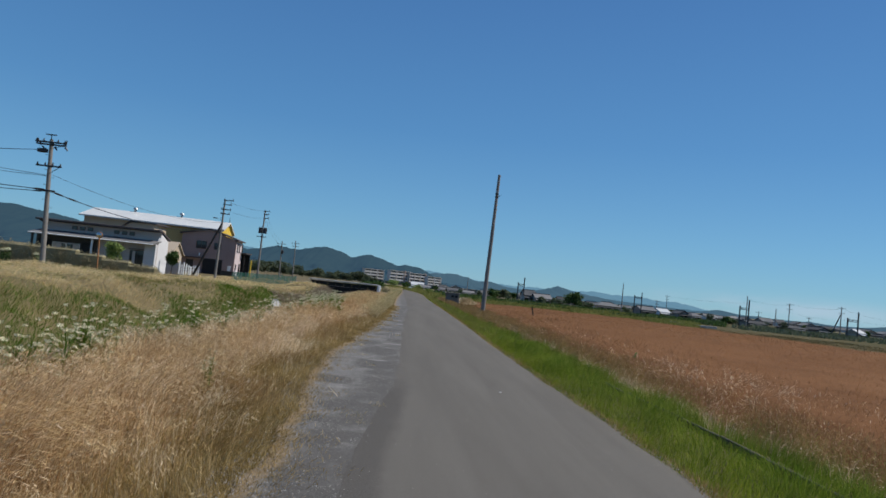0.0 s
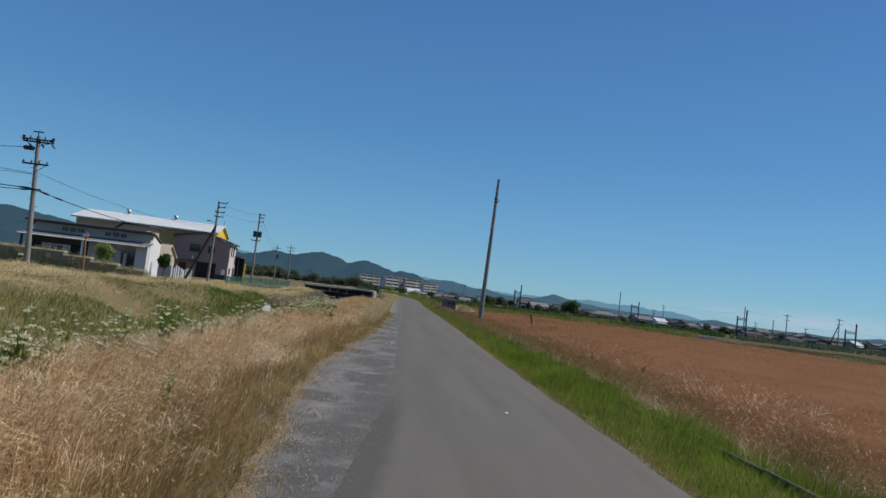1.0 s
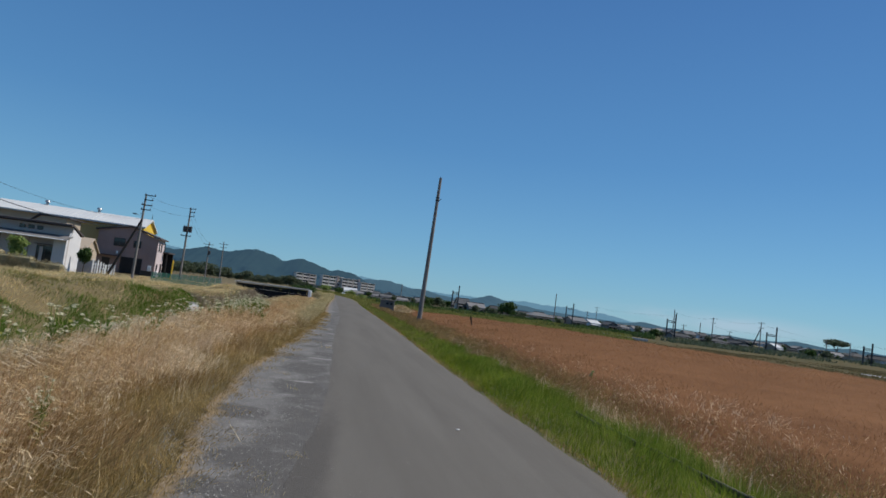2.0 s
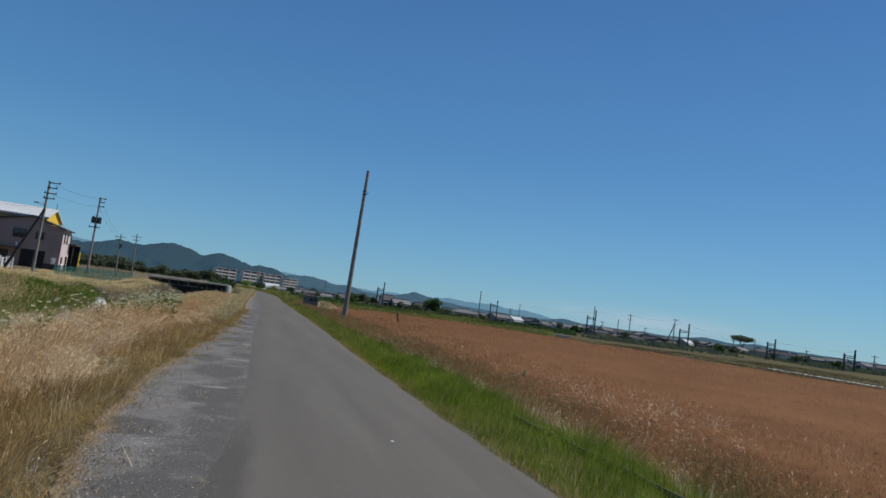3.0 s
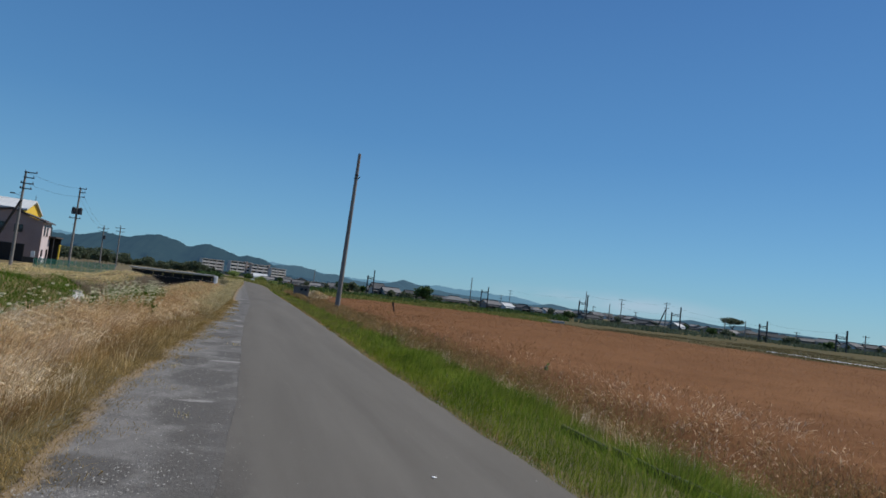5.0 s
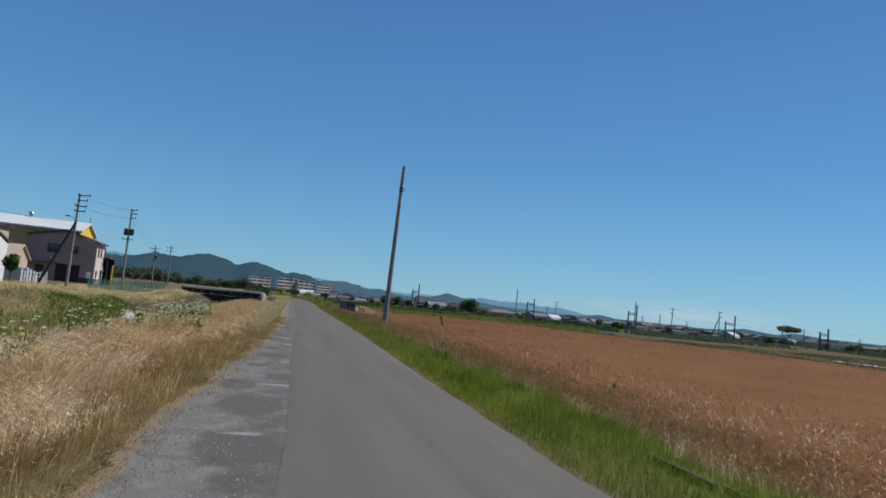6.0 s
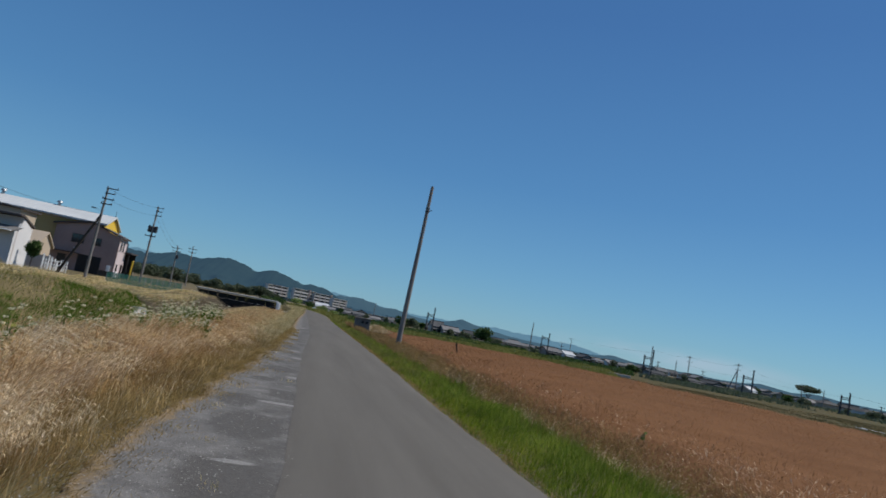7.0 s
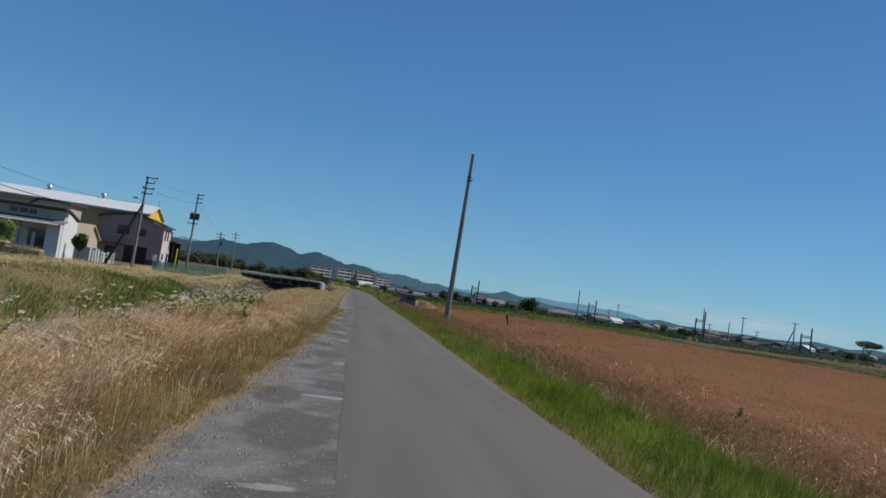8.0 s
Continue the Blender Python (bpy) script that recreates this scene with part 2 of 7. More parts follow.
M["russet_grass"] = material("russet_grass", ((0.22, 0.132, 0.058), (0.345, 0.22, 0.1), (0.5, 0.335, 0.17)), 0.6, 6, 0.8, bump=0, island=True, spread=0.45, spec=0.06, through_light=0.4)
M["green_grass"] = material("fresh_green_grass", ((0.07, 0.12, 0.012), (0.15, 0.225, 0.026), (0.29, 0.33, 0.06)), 0.5, 5, 0.75, bump=0, island=True, spread=0.5, spec=0.04, through_light=0.4)
M["bank_straw"] = material("matted_straw", ((0.55, 0.42, 0.19), (0.72, 0.57, 0.3), (0.86, 0.73, 0.46)), 0.4, 3, 0.8, bump=0, island=True, spread=0.3, spec=0.08, through_light=0.45)
M["bank_red"] = material("matted_red_grass", ((0.4, 0.255, 0.125), (0.57, 0.39, 0.21), (0.72, 0.53, 0.32)), 0.5, 3, 0.8, bump=0, island=True, spread=0.3, spec=0.08, through_light=0.4)
M["bank_green"] = material("yellowish_green_weed", ((0.1, 0.115, 0.025), (0.2, 0.205, 0.05), (0.34, 0.31, 0.11)), 0.5, 5, 0.75, bump=0, island=True, spread=0.4, spec=0.06, through_light=0.35)
M["lime_grass"] = material("lime_grass", ((0.085, 0.13, 0.01), (0.19, 0.25, 0.02), (0.34, 0.36, 0.06)), 0.5, 5, 0.75, bump=0, island=True, spread=0.5, spec=0.04, through_light=0.4)
# leaf tones lightened and greyed; the haze of distance is in the colour
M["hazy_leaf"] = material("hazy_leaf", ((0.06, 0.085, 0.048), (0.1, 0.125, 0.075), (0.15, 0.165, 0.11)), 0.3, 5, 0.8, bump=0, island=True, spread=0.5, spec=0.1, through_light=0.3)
M["pale_ear"] = material("pale_pinkish_ear", ((0.34, 0.21, 0.115), (0.52, 0.355, 0.22), (0.7, 0.53, 0.37)), 0.4, 5, 0.7, bump=0, island=True, spread=0.5, spec=0.05, through_light=0.4)
M["pinkish_head"] = material("pinkish_head", ((0.5, 0.345, 0.2), (0.68, 0.495, 0.31), (0.82, 0.66, 0.45)), 0.4, 5, 0.7, bump=0, island=True, spread=0.5, spec=0.08, through_light=0.4)
M["far_strip"] = material("pale_greenish_grass", ((0.3, 0.26, 0.11), (0.5, 0.4, 0.2), (0.68, 0.56, 0.33)), 0.3, 3, 0.8, bump=0, island=True, spread=0.5, spec=0.06, through_light=0.4)
M["far_verge"] = material("olive_verge_grass", ((0.125, 0.135, 0.034), (0.215, 0.215, 0.058), (0.33, 0.295, 0.1)), 0.4, 3, 0.8, bump=0, island=True, spread=0.4, spec=0.05, through_light=0.4)
M["straw_tuft"] = material("bright_straw", ((0.6, 0.44, 0.25), (0.8, 0.63, 0.4), (0.92, 0.8, 0.58)), 0.4, 5, 0.7, bump=0, island=True, spread=0.5, spec=0.08, through_light=0.4)
M["ear_tuft"] = material("bright_ear", ((0.46, 0.31, 0.19), (0.66, 0.48, 0.32), (0.82, 0.65, 0.46)), 0.4, 5, 0.7, bump=0, island=True, spread=0.5, spec=0.05, through_light=0.4)
M["plume"] = material("silver_plume", ((0.44, 0.37, 0.25), (0.64, 0.56, 0.41), (0.8, 0.73, 0.58)), 0.5, 5, 0.8, bump=0, island=True, spread=0.4, spec=0.05, through_light=0.5)
# wood tones turned bluish; distance haze is put into the base colour
M["hazy_far_wood"] = material("hazy_far_wood", ((0.04, 0.065, 0.07), (0.06, 0.085, 0.088), (0.085, 0.105, 0.1)), 0.02, 0.3, 0.9, bump=0, island=True, spread=0.5)
M["dust"] = material("pale_dust", ((0.15, 0.143, 0.134), (0.22, 0.212, 0.2), (0.3, 0.29, 0.275)), 2.5, 50, 0.95, bump=0.5)
M["pale_sheet"] = material("pale_blue_sheet", ((0.2, 0.27, 0.29), (0.3, 0.37, 0.38)), 1.5, 12, 0.5, bump=0.1)
M["reed"] = material("dark_green_reed", ((0.04, 0.105, 0.008), (0.085, 0.175, 0.016), (0.165, 0.245, 0.04)), 0.4, 4, 0.75, bump=0, island=True, spread=0.35, spec=0.04, through_light=0.42)
M["wheat"] = material("ripe_wheat", ((0.15, 0.077, 0.034), (0.25, 0.134, 0.063), (0.38, 0.225, 0.118)), 0.35, 5, 0.8, bump=0, island=True, spread=0.32, spec=0.08, through_light=0.42)
M["brown_weed"] = material("brown_weed", ((0.15, 0.1, 0.04), (0.265, 0.172, 0.074), (0.4, 0.27, 0.13)), 0.5, 5, 0.8, bump=0, island=True, spread=0.5, spec=0.06, through_light=0.42)
M["fallow_grass"] = material("fallow_grass", ((0.075, 0.08, 0.032), (0.15, 0.12, 0.06), (0.25, 0.185, 0.1)), 0.12, 1.0, 0.9, bump=0, island=True, spread=0.35, spec=0.04, through_light=0.3)
M["dry_plot"] = material("dry_plot", ((0.046, 0.05, 0.022), (0.082, 0.07, 0.035), (0.135, 0.1, 0.053)), 0.12, 0.9, 0.95, bump=0.2, spec=0.03)
# wheat tones again, lightened so the ears look sunlit
M["wheat_top"] = material("sunlit_wheat_ear", ((0.2, 0.103, 0.05), (0.29, 0.158, 0.08), (0.4, 0.235, 0.125)), 0.12, 2, 0.8, bump=0, island=True, spread=0.25, spec=0.06, through_light=0.45)
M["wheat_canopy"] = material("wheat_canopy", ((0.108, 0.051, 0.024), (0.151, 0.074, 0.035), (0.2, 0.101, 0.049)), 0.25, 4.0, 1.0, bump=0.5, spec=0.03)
M["petal"] = material("white_umbel", ((0.6, 0.57, 0.36), (0.84, 0.8, 0.58)), 2, 30, 0.8, bump=0, island=True, spread=0.4, through_light=0.3)
M["purple_brush"] = material("dry_purple_brush", ((0.19, 0.155, 0.105), (0.29, 0.235, 0.165), (0.4, 0.33, 0.245)), 0.5, 5, 0.9, bump=0, island=True, spread=0.45, spec=0.05, through_light=0.4)
M["leaf"] = material("leaf", ((0.022, 0.05, 0.01), (0.05, 0.095, 0.018), (0.09, 0.15, 0.035)), 0.6, 8, 0.65, bump=0, island=True, spread=0.5, through_light=0.25)
M["dark_leaf"] = material("dark_leaf", ((0.016, 0.038, 0.014), (0.04, 0.075, 0.022), (0.07, 0.11, 0.035)), 0.4, 6, 0.75, bump=0, island=True, spread=0.5)
M["hedge_leaf"] = material("brown_green_hedge_leaf", ((0.2, 0.17, 0.09), (0.3, 0.26, 0.15), (0.4, 0.34, 0.21)), 0.6, 6, 0.8, bump=0, island=True, spread=0.35, through_light=0.25)
M["bark"] = material("bark", ((0.05, 0.035, 0.025), (0.12, 0.09, 0.06)), 3, 25, 0.9, bump=0.6)
M["pole_concrete"] = material("pole_concrete", ((0.13, 0.118, 0.107), (0.215, 0.198, 0.18), (0.3, 0.28, 0.255)), 1.2, 20, 0.85, bump=0.2)
M["dark_steel"] = material("dark_steel", ((0.035, 0.035, 0.038), (0.08, 0.08, 0.085)), 3, 30, 0.55, metal=0.6, bump=0.1)
M["steel"] = material("galvanised_steel", ((0.28, 0.29, 0.3), (0.42, 0.43, 0.44)), 3, 30, 0.45, metal=0.8, bump=0.05)
M["porcelain"] = material("porcelain", ((0.07, 0.068, 0.068), (0.14, 0.135, 0.13)), 4, 30, 0.3, bump=0)
M["cable"] = material("black_cable", ((0.012, 0.012, 0.014), (0.03, 0.03, 0.033)), 4, 40, 0.6, bump=0)
M["white_wall"] = material("white_render", ((0.5, 0.49, 0.49), (0.6, 0.59, 0.59), (0.68, 0.67, 0.66)), 0.4, 12, 0.85, bump=0.08)
M["grey_wall"] = material("grey_siding", ((0.41, 0.375, 0.36), (0.52, 0.48, 0.46)), 0.4, 12, 0.85, bump=0.08)
M["mauve_wall"] = material("mauve_siding", ((0.25, 0.175, 0.162), (0.325, 0.232, 0.213), (0.385, 0.282, 0.257)), 0.4, 14, 0.85, bump=0.08)
M["olive_wall"] = material("olive_steel_siding", ((0.36, 0.27, 0.12), (0.47, 0.36, 0.165)), 0.3, 8, 0.7, bump=0.05)
M["taupe_wall"] = material("taupe_siding", ((0.36, 0.29, 0.215), (0.46, 0.375, 0.285)), 0.4, 10, 0.8, bump=0.05)
M["old_wall"] = material("old_grey_wall", ((0.2, 0.185, 0.17), (0.32, 0.295, 0.27)), 0.4, 10, 0.85, bump=0.05, object_random=0.5)
# mauve siding again, paled so the side wall looks sunlit
M["sunlit_pink_side"] = material("sunlit_pink_siding", ((0.46, 0.38, 0.38), (0.58, 0.49, 0.49)), 0.4, 12, 0.85, bump=0.06)
M["yellow_wall"] = material("yellow_steel", ((0.62, 0.4, 0.03), (0.75, 0.5, 0.05)), 0.6, 12, 0.6, bump=0.03)
M["white_roof"] = material("white_sheet_roof", ((0.43, 0.44, 0.44), (0.55, 0.56, 0.55)), 0.3, 8, 0.5, bump=0.04)
M["dark_roof"] = material("dark_brown_roof", ((0.045, 0.035, 0.035), (0.09, 0.075, 0.07)), 0.6, 14, 0.7, bump=0.1)
M["grey_roof"] = material("grey_roof", ((0.12, 0.115, 0.115), (0.2, 0.195, 0.19)), 0.5, 14, 0.7, bump=0.1)
M["tile_roof"] = material("grey_tile_roof", ((0.05, 0.051, 0.053), (0.088, 0.089, 0.091), (0.145, 0.145, 0.147)), 0.3, 4, 0.8, bump=0.2, spec=0.12, object_random=0.7)
M["frame_dark"] = material("dark_frame", ((0.03, 0.028, 0.026), (0.06, 0.055, 0.05)), 2, 20, 0.6, bump=0)
M["beam_dark"] = material("dark_girder", ((0.012, 0.012, 0.013), (0.028, 0.028, 0.03)), 1, 12, 0.9, bump=0.1, spec=0.05)
M["concrete"] = material("concrete", ((0.26, 0.25, 0.235), (0.38, 0.37, 0.35), (0.48, 0.465, 0.44)), 0.8, 18, 0.9, bump=0.2)
M["hut"] = material("grey_block", ((0.13, 0.115, 0.103), (0.185, 0.165, 0.148), (0.24, 0.215, 0.195)), 1.5, 18, 0.9, bump=0.25)
M["white_paint"] = material("white_paint", ((0.66, 0.66, 0.65), (0.8, 0.8, 0.79)), 2, 20, 0.6, bump=0.02)
M["orange"] = material("orange_paint", ((0.26, 0.11, 0.04), (0.38, 0.17, 0.065)), 3, 20, 0.55, bump=0)
M["green_net"] = material("green_net", ((0.03, 0.15, 0.11), (0.06, 0.23, 0.17)), 1, 12, 0.8, bump=0)
M["straw"] = material("straw", ((0.48, 0.38, 0.22), (0.75, 0.63, 0.42)), 2, 12, 0.9, bump=0, island=True, spread=0.5)
M["light_leaf"] = material("light_green_leaf", ((0.12, 0.18, 0.04), (0.22, 0.29, 0.08), (0.32, 0.38, 0.13)), 0.6, 8, 0.65, bump=0, island=True, spread=0.5, through_light=0.3)
# edging darkened all over; the shadow line along it is in this tone
M["dark_edging"] = material("shadow_dark_edging", ((0.03, 0.032, 0.02), (0.075, 0.075, 0.05), (0.16, 0.155, 0.115)), 2.5, 22, 0.95, bump=0.4, spec=0.05)
M["wood_stake"] = material("weathered_stake", ((0.02, 0.018, 0.016), (0.05, 0.04, 0.035)), 4, 25, 0.9, bump=0.2)
M["apartment"] = material("apartment_render", ((0.52, 0.48, 0.45), (0.62, 0.58, 0.55)), 0.1, 2, 0.9, bump=0)
M["brown_tower"] = material("brown_tower", ((0.24, 0.19, 0.17), (0.33, 0.27, 0.24)), 0.3, 3, 0.9, bump=0)
# near-black tone that stands in for shade inside openings
M["shadow_gap"] = material("opening_shade", ((0.012, 0.012, 0.013), (0.03, 0.03, 0.032)), 1, 8, 0.8, bump=0)
M["beige_wall"] = material("beige_wall", ((0.34, 0.3, 0.25), (0.5, 0.45, 0.39)), 0.4, 6, 0.9, bump=0, object_random=0.5)
# haze put in as blue emission, stronger for the farther hills
M["hill_near"] = haze_glow_material("wooded_hills", (0.006, 0.014, 0.012), (0.016, 0.026, 0.02), (0.036, 0.076, 0.128), 0.78)
M["hill_mid"] = haze_glow_material("wooded_hills_mid", (0.01, 0.02, 0.02), (0.02, 0.032, 0.03), (0.06, 0.12, 0.185), 0.8)
M["hill_far"] = haze_glow_material("far_mountains", (0.015, 0.03, 0.035), (0.03, 0.045, 0.05), (0.12, 0.25, 0.36), 0.88)


def glass(name, tint=(0.02, 0.025, 0.03)):
    m = bpy.data.materials.new(name)
    m.use_nodes = True
    b = m.node_tree.nodes["Principled BSDF"]
    b.inputs["Base Color"].default_value = (*tint, 1)
    b.inputs["Roughness"].default_value = 0.06
    b.inputs["Specular IOR Level"].default_value = 0.6
    return m


M["pane"] = glass("window_glass")
M["mirror"] = glass("mirror_glass", (0.5, 0.47, 0.45))
M["mirror"].node_tree.nodes["Principled BSDF"].inputs["Metallic"].default_value = 1.0


# ---- mesh helpers ----
def mesh_object(name, bm, mat, parent=None):
    me = bpy.data.meshes.new(name)
    bm.to_mesh(me)
    bm.free()
    me.materials.append(mat)
    ob = new(name, me)
    if parent:
        ob.parent = parent
    return ob


def part(name, bm, mat, parent, label=""):
    return tagged(mesh_object(name, bm, mat, parent), label)


def thing(name, label, category, at=(0, 0, 0), turn=0.0, group="", kind=""):
    ob = new(name)
    ob.empty_display_size = 0.2
    ob.matrix_world = pose(*at, 0, 0, turn)
    return tagged(ob, label, category, group, kind)


def box(x0, x1, y0, y1, z0, z1, bevel=0.0, bm=None):
    bm = bm or bmesh.new()
    m = Matrix.LocRotScale(((x0 + x1) / 2, (y0 + y1) / 2, (z0 + z1) / 2), None, (x1 - x0, y1 - y0, z1 - z0))
    made = bmesh.ops.create_cube(bm, size=1, matrix=m)
    if bevel:
        vs = set(made["verts"])
        bmesh.ops.bevel(bm, geom=[e for e in bm.edges if e.verts[0] in vs], offset=bevel, segments=1, affect="EDGES")
    return bm


def rod(a, b, r0, r1=None, sides=10, bm=None):
    """A tapered rod from a to b."""
    bm = bm or bmesh.new()
    a, b = Vector(a), Vector(b)
    d = b - a
    m = Matrix.Translation((a + b) / 2) @ d.to_track_quat("Z", "Y").to_matrix().to_4x4()
    bmesh.ops.create_cone(bm, cap_ends=True, segments=sides, radius1=r0, radius2=r0 if r1 is None else r1, depth=d.length, matrix=m)
    return bm


def prism(profile, x0, x1, bm=None, axis="x"):
    """A solid with the (a, z) profile drawn along an axis."""
    bm = bm or bmesh.new()
    at = (lambda a, z, s: (s, a, z)) if axis == "x" else (lambda a, z, s: (a, s, z))
    v0 = [bm.verts.new(at(a, z, x0)) for a, z in profile]
    v1 = [bm.verts.new(at(a, z, x1)) for a, z in profile]
    n = len(profile)
    bm.faces.new(v0)
    bm.faces.new(list(reversed(v1)))
    for k in range(n):
        bm.faces.new((v0[k], v1[k], v1[(k + 1) % n], v0[(k + 1) % n]))
    bmesh.ops.recalc_face_normals(bm, faces=bm.faces)
    return bm


def big_mesh(name, verts, faces, mat, parent=None, smooth=False):
    """A mesh from numpy arrays: verts (n, 3), faces (m, 3 or 4)."""
    me = bpy.data.meshes.new(name)
    k = faces.shape[1]
    me.vertices.add(len(verts))
    me.vertices.foreach_set("co", np.ascontiguousarray(verts, dtype=np.float32).ravel())
    me.loops.add(faces.size)
    me.loops.foreach_set("vertex_index", np.ascontiguousarray(faces, dtype=np.int32).ravel())
    me.polygons.add(len(faces))
    me.polygons.foreach_set("loop_start", np.arange(0, faces.size, k, dtype=np.int32))
    me.polygons.foreach_set("loop_total", np.full(len(faces), k, dtype=np.int32))
    if smooth:
        me.polygons.foreach_set("use_smooth", np.ones(len(faces), dtype=bool))
    me.update()
    me.validate()
    me.materials.append(mat)
    ob = new(name, me)
    if parent:
        ob.parent = parent
    return ob


# ---- the lie of the land ----
def smooth(a, b, v):
    t = np.clip((np.asarray(v, float) - a) / (b - a), 0, 1)
    return t * t * (3 - 2 * t)


def waves(x, y, size, seed=0.0):
    return (np.sin(x / size + 1.7 * seed) * np.cos(y / (size * 1.31) + seed) + 0.5 * np.sin(2.3 * x / size - 1.1 * y / size + 2.1 * seed)) / 1.5


def bank_shift(y):
    """How far the stream's far bank has come over to the road."""
    return 5.0 * smooth(26, 62, y)


def near_bank(y):
    """Where the road's own bank begins to fall to the stream."""
    return -3.9 + 0.3 * smooth(9, 14, y) - 0.3 * smooth(18, 26, y)


def land(x, y):
    x, y = np.asarray(x, float), np.asarray(y, float)
    xs = x - bank_shift(y)
    # stream bed on one side
    near = -1.5 * smooth(0.0, -2.6, x - near_bank(y))
    crest = 0.38 - 0.5 * smooth(44.5, 49, y) + 0.6 * smooth(52, 62, y) - 0.65 * smooth(64, 90, y)
    rise = (crest + 1.5) * smooth(-9.3, -12.4, xs)
    behind = -0.1 * smooth(-15, -20, x) - 0.55 * smooth(-13.9, -17, xs) * smooth(42, 52, y)
    left = near + rise + behind
    left = np.where(y > 72, left + (0.0 - left) * smooth(72, 110, y) * 0.6, left)
    lumps = 0.16 * waves(x, y, 1.1, 6.0) + 0.1 * waves(x, y, 0.47, 9.0)
    left = left + lumps * smooth(-9.6, -11.2, xs) * smooth(78, 60, y)
    # paddies on the other
    right = -0.5 * smooth(4.7, 5.6, x) - 0.1 * smooth(46, 60, x) - 0.1 * smooth(78, 100, y) * smooth(6, 20, x)
    z = np.where(x < 0, left, right) - 0.03
    z = z + 0.05 * waves(x, y, 1.3, 2.0) * (np.abs(x - 1.0) > 2.6) * smooth(2.4, 4.0, np.abs(x - 1.0))
    return z - 0.6 * smooth(150, 500, np.hypot(x, y))


def spaced(a, b, fine_a, fine_b, step, growth=1.18):
    """Sample places, close together between fine_a and fine_b and ever wider outside."""
    mid = list(np.arange(fine_a, fine_b, step))
    lo, s = [], step
    v = fine_a
    while v > a:
        s *= growth
        v -= s
        lo.append(v)
    hi, s = [], step
    v = fine_b
    while v < b:
        s *= growth
        hi.append(v)
        v += s
    return np.array(lo[::-1] + mid + hi + [b])


def sheet(name, xs, ys, height, mat, keep=None):
    X, Y = np.meshgrid(xs, ys)
    V = np.stack([X, Y, height(X, Y)], -1).reshape(-1, 3)
    i, j = np.meshgrid(np.arange(len(xs) - 1), np.arange(len(ys) - 1))
    a = (j * len(xs) + i).ravel()
    F = np.stack([a, a + 1, a + len(xs) + 1, a + len(xs)], 1)
    if keep is not None:
        c = V[F].mean(1)
        F = F[keep(c[:, 0], c[:, 1])]
    return big_mesh(name, V, F, mat, smooth=True)


ground = sheet("ground", spaced(-4000, 4000, -26, 12, 0.35), spaced(-300, 4600, -6, 80, 0.5), land, M["soil"])
tagged(ground, "grassy soil between stream, road and fields", "ground", kind="structure")


# ---- road ----
def left_asphalt(y):
    ragged = 0.03 * waves(y, y * 0.4, 0.9, 2.0) + 0.012 * waves(y * 2.7, y, 0.4, 4.0)
    return -0.3 + 0.45 * smooth(5, 13.5, y) + 0.08 * smooth(13, 22, y) + 0.43 * smooth(22, 45, y) + ragged


def left_gravel(y):
    return -1.08 - 0.27 * smooth(8, 11, y) + 0.08 * waves(y, y * 0.6, 0.5, 3.0) + 0.05 * waves(y * 2.3, y * 1.1, 0.4, 9.0) + 0.025 * waves(y * 5.1, y * 2.0, 0.35, 4.0) + 0.2 * smooth(15, 18.5, y) + 0.25 * smooth(18.5, 23, y) + 0.3 * smooth(23, 30, y) + 0.3 * smooth(30, 44, y) + 0.7 * smooth(50, 110, y)


def right_edge(y):
    return 3.12 - 0.05 * smooth(9, 15, y) + 0.17 * smooth(17, 40, y) + 0.03 * waves(y, y * 0.7, 0.6, 1.0)


def ribbon(name, left, right, lift, mat, y0=-20, y1=158, across=10, step=0.3, crowd=1.0):
    ys = np.concatenate([np.arange(y0, 3, 0.3), np.arange(3, 45, step), np.arange(45, y1, 1.0)])
    u = np.linspace(0, 1, across) ** crowd
    L, R = left(ys)[:, None], right(ys)[:, None]
    bend = -0.0015 * np.clip(ys - 100, 0, None)[:, None] ** 2
    X = L + (R - L) * u + bend
    Y = np.broadcast_to(ys[:, None], X.shape)
    Z = lift(X, Y, u[None, :] * np.ones_like(X))
    V = np.stack([X, Y, Z], -1).reshape(-1, 3)
    n = across
    i, j = np.meshgrid(np.arange(n - 1), np.arange(len(ys) - 1))
    a = (j * n + i).ravel()
    F = np.stack([a, a + 1, a + n + 1, a + n], 1)
    return big_mesh(name, V, F, mat, smooth=True)


road = ribbon("road", left_asphalt, right_edge, lambda x, y, u: 0.0105 + 0.0275 * np.sin(np.pi * u) - 0.05 * (u > 0.99), M["asphalt"], across=40, crowd=2.2)
tagged(road, "narrow worn grey asphalt farm road", "road", kind="structure")
shoulder = ribbon("shoulder", left_gravel, lambda y: left_asphalt(y) + 0.1, lambda x, y, u: 0.007 + 0.003 * waves(x, y, 0.35, 3.0) * (u < 0.95) - 0.05 * (u < 0.02), M["old_asphalt"], across=48, step=0.06)
tagged(shoulder, "crumbled old asphalt and gravel shoulder beside the road", "road shoulder", kind="structure")
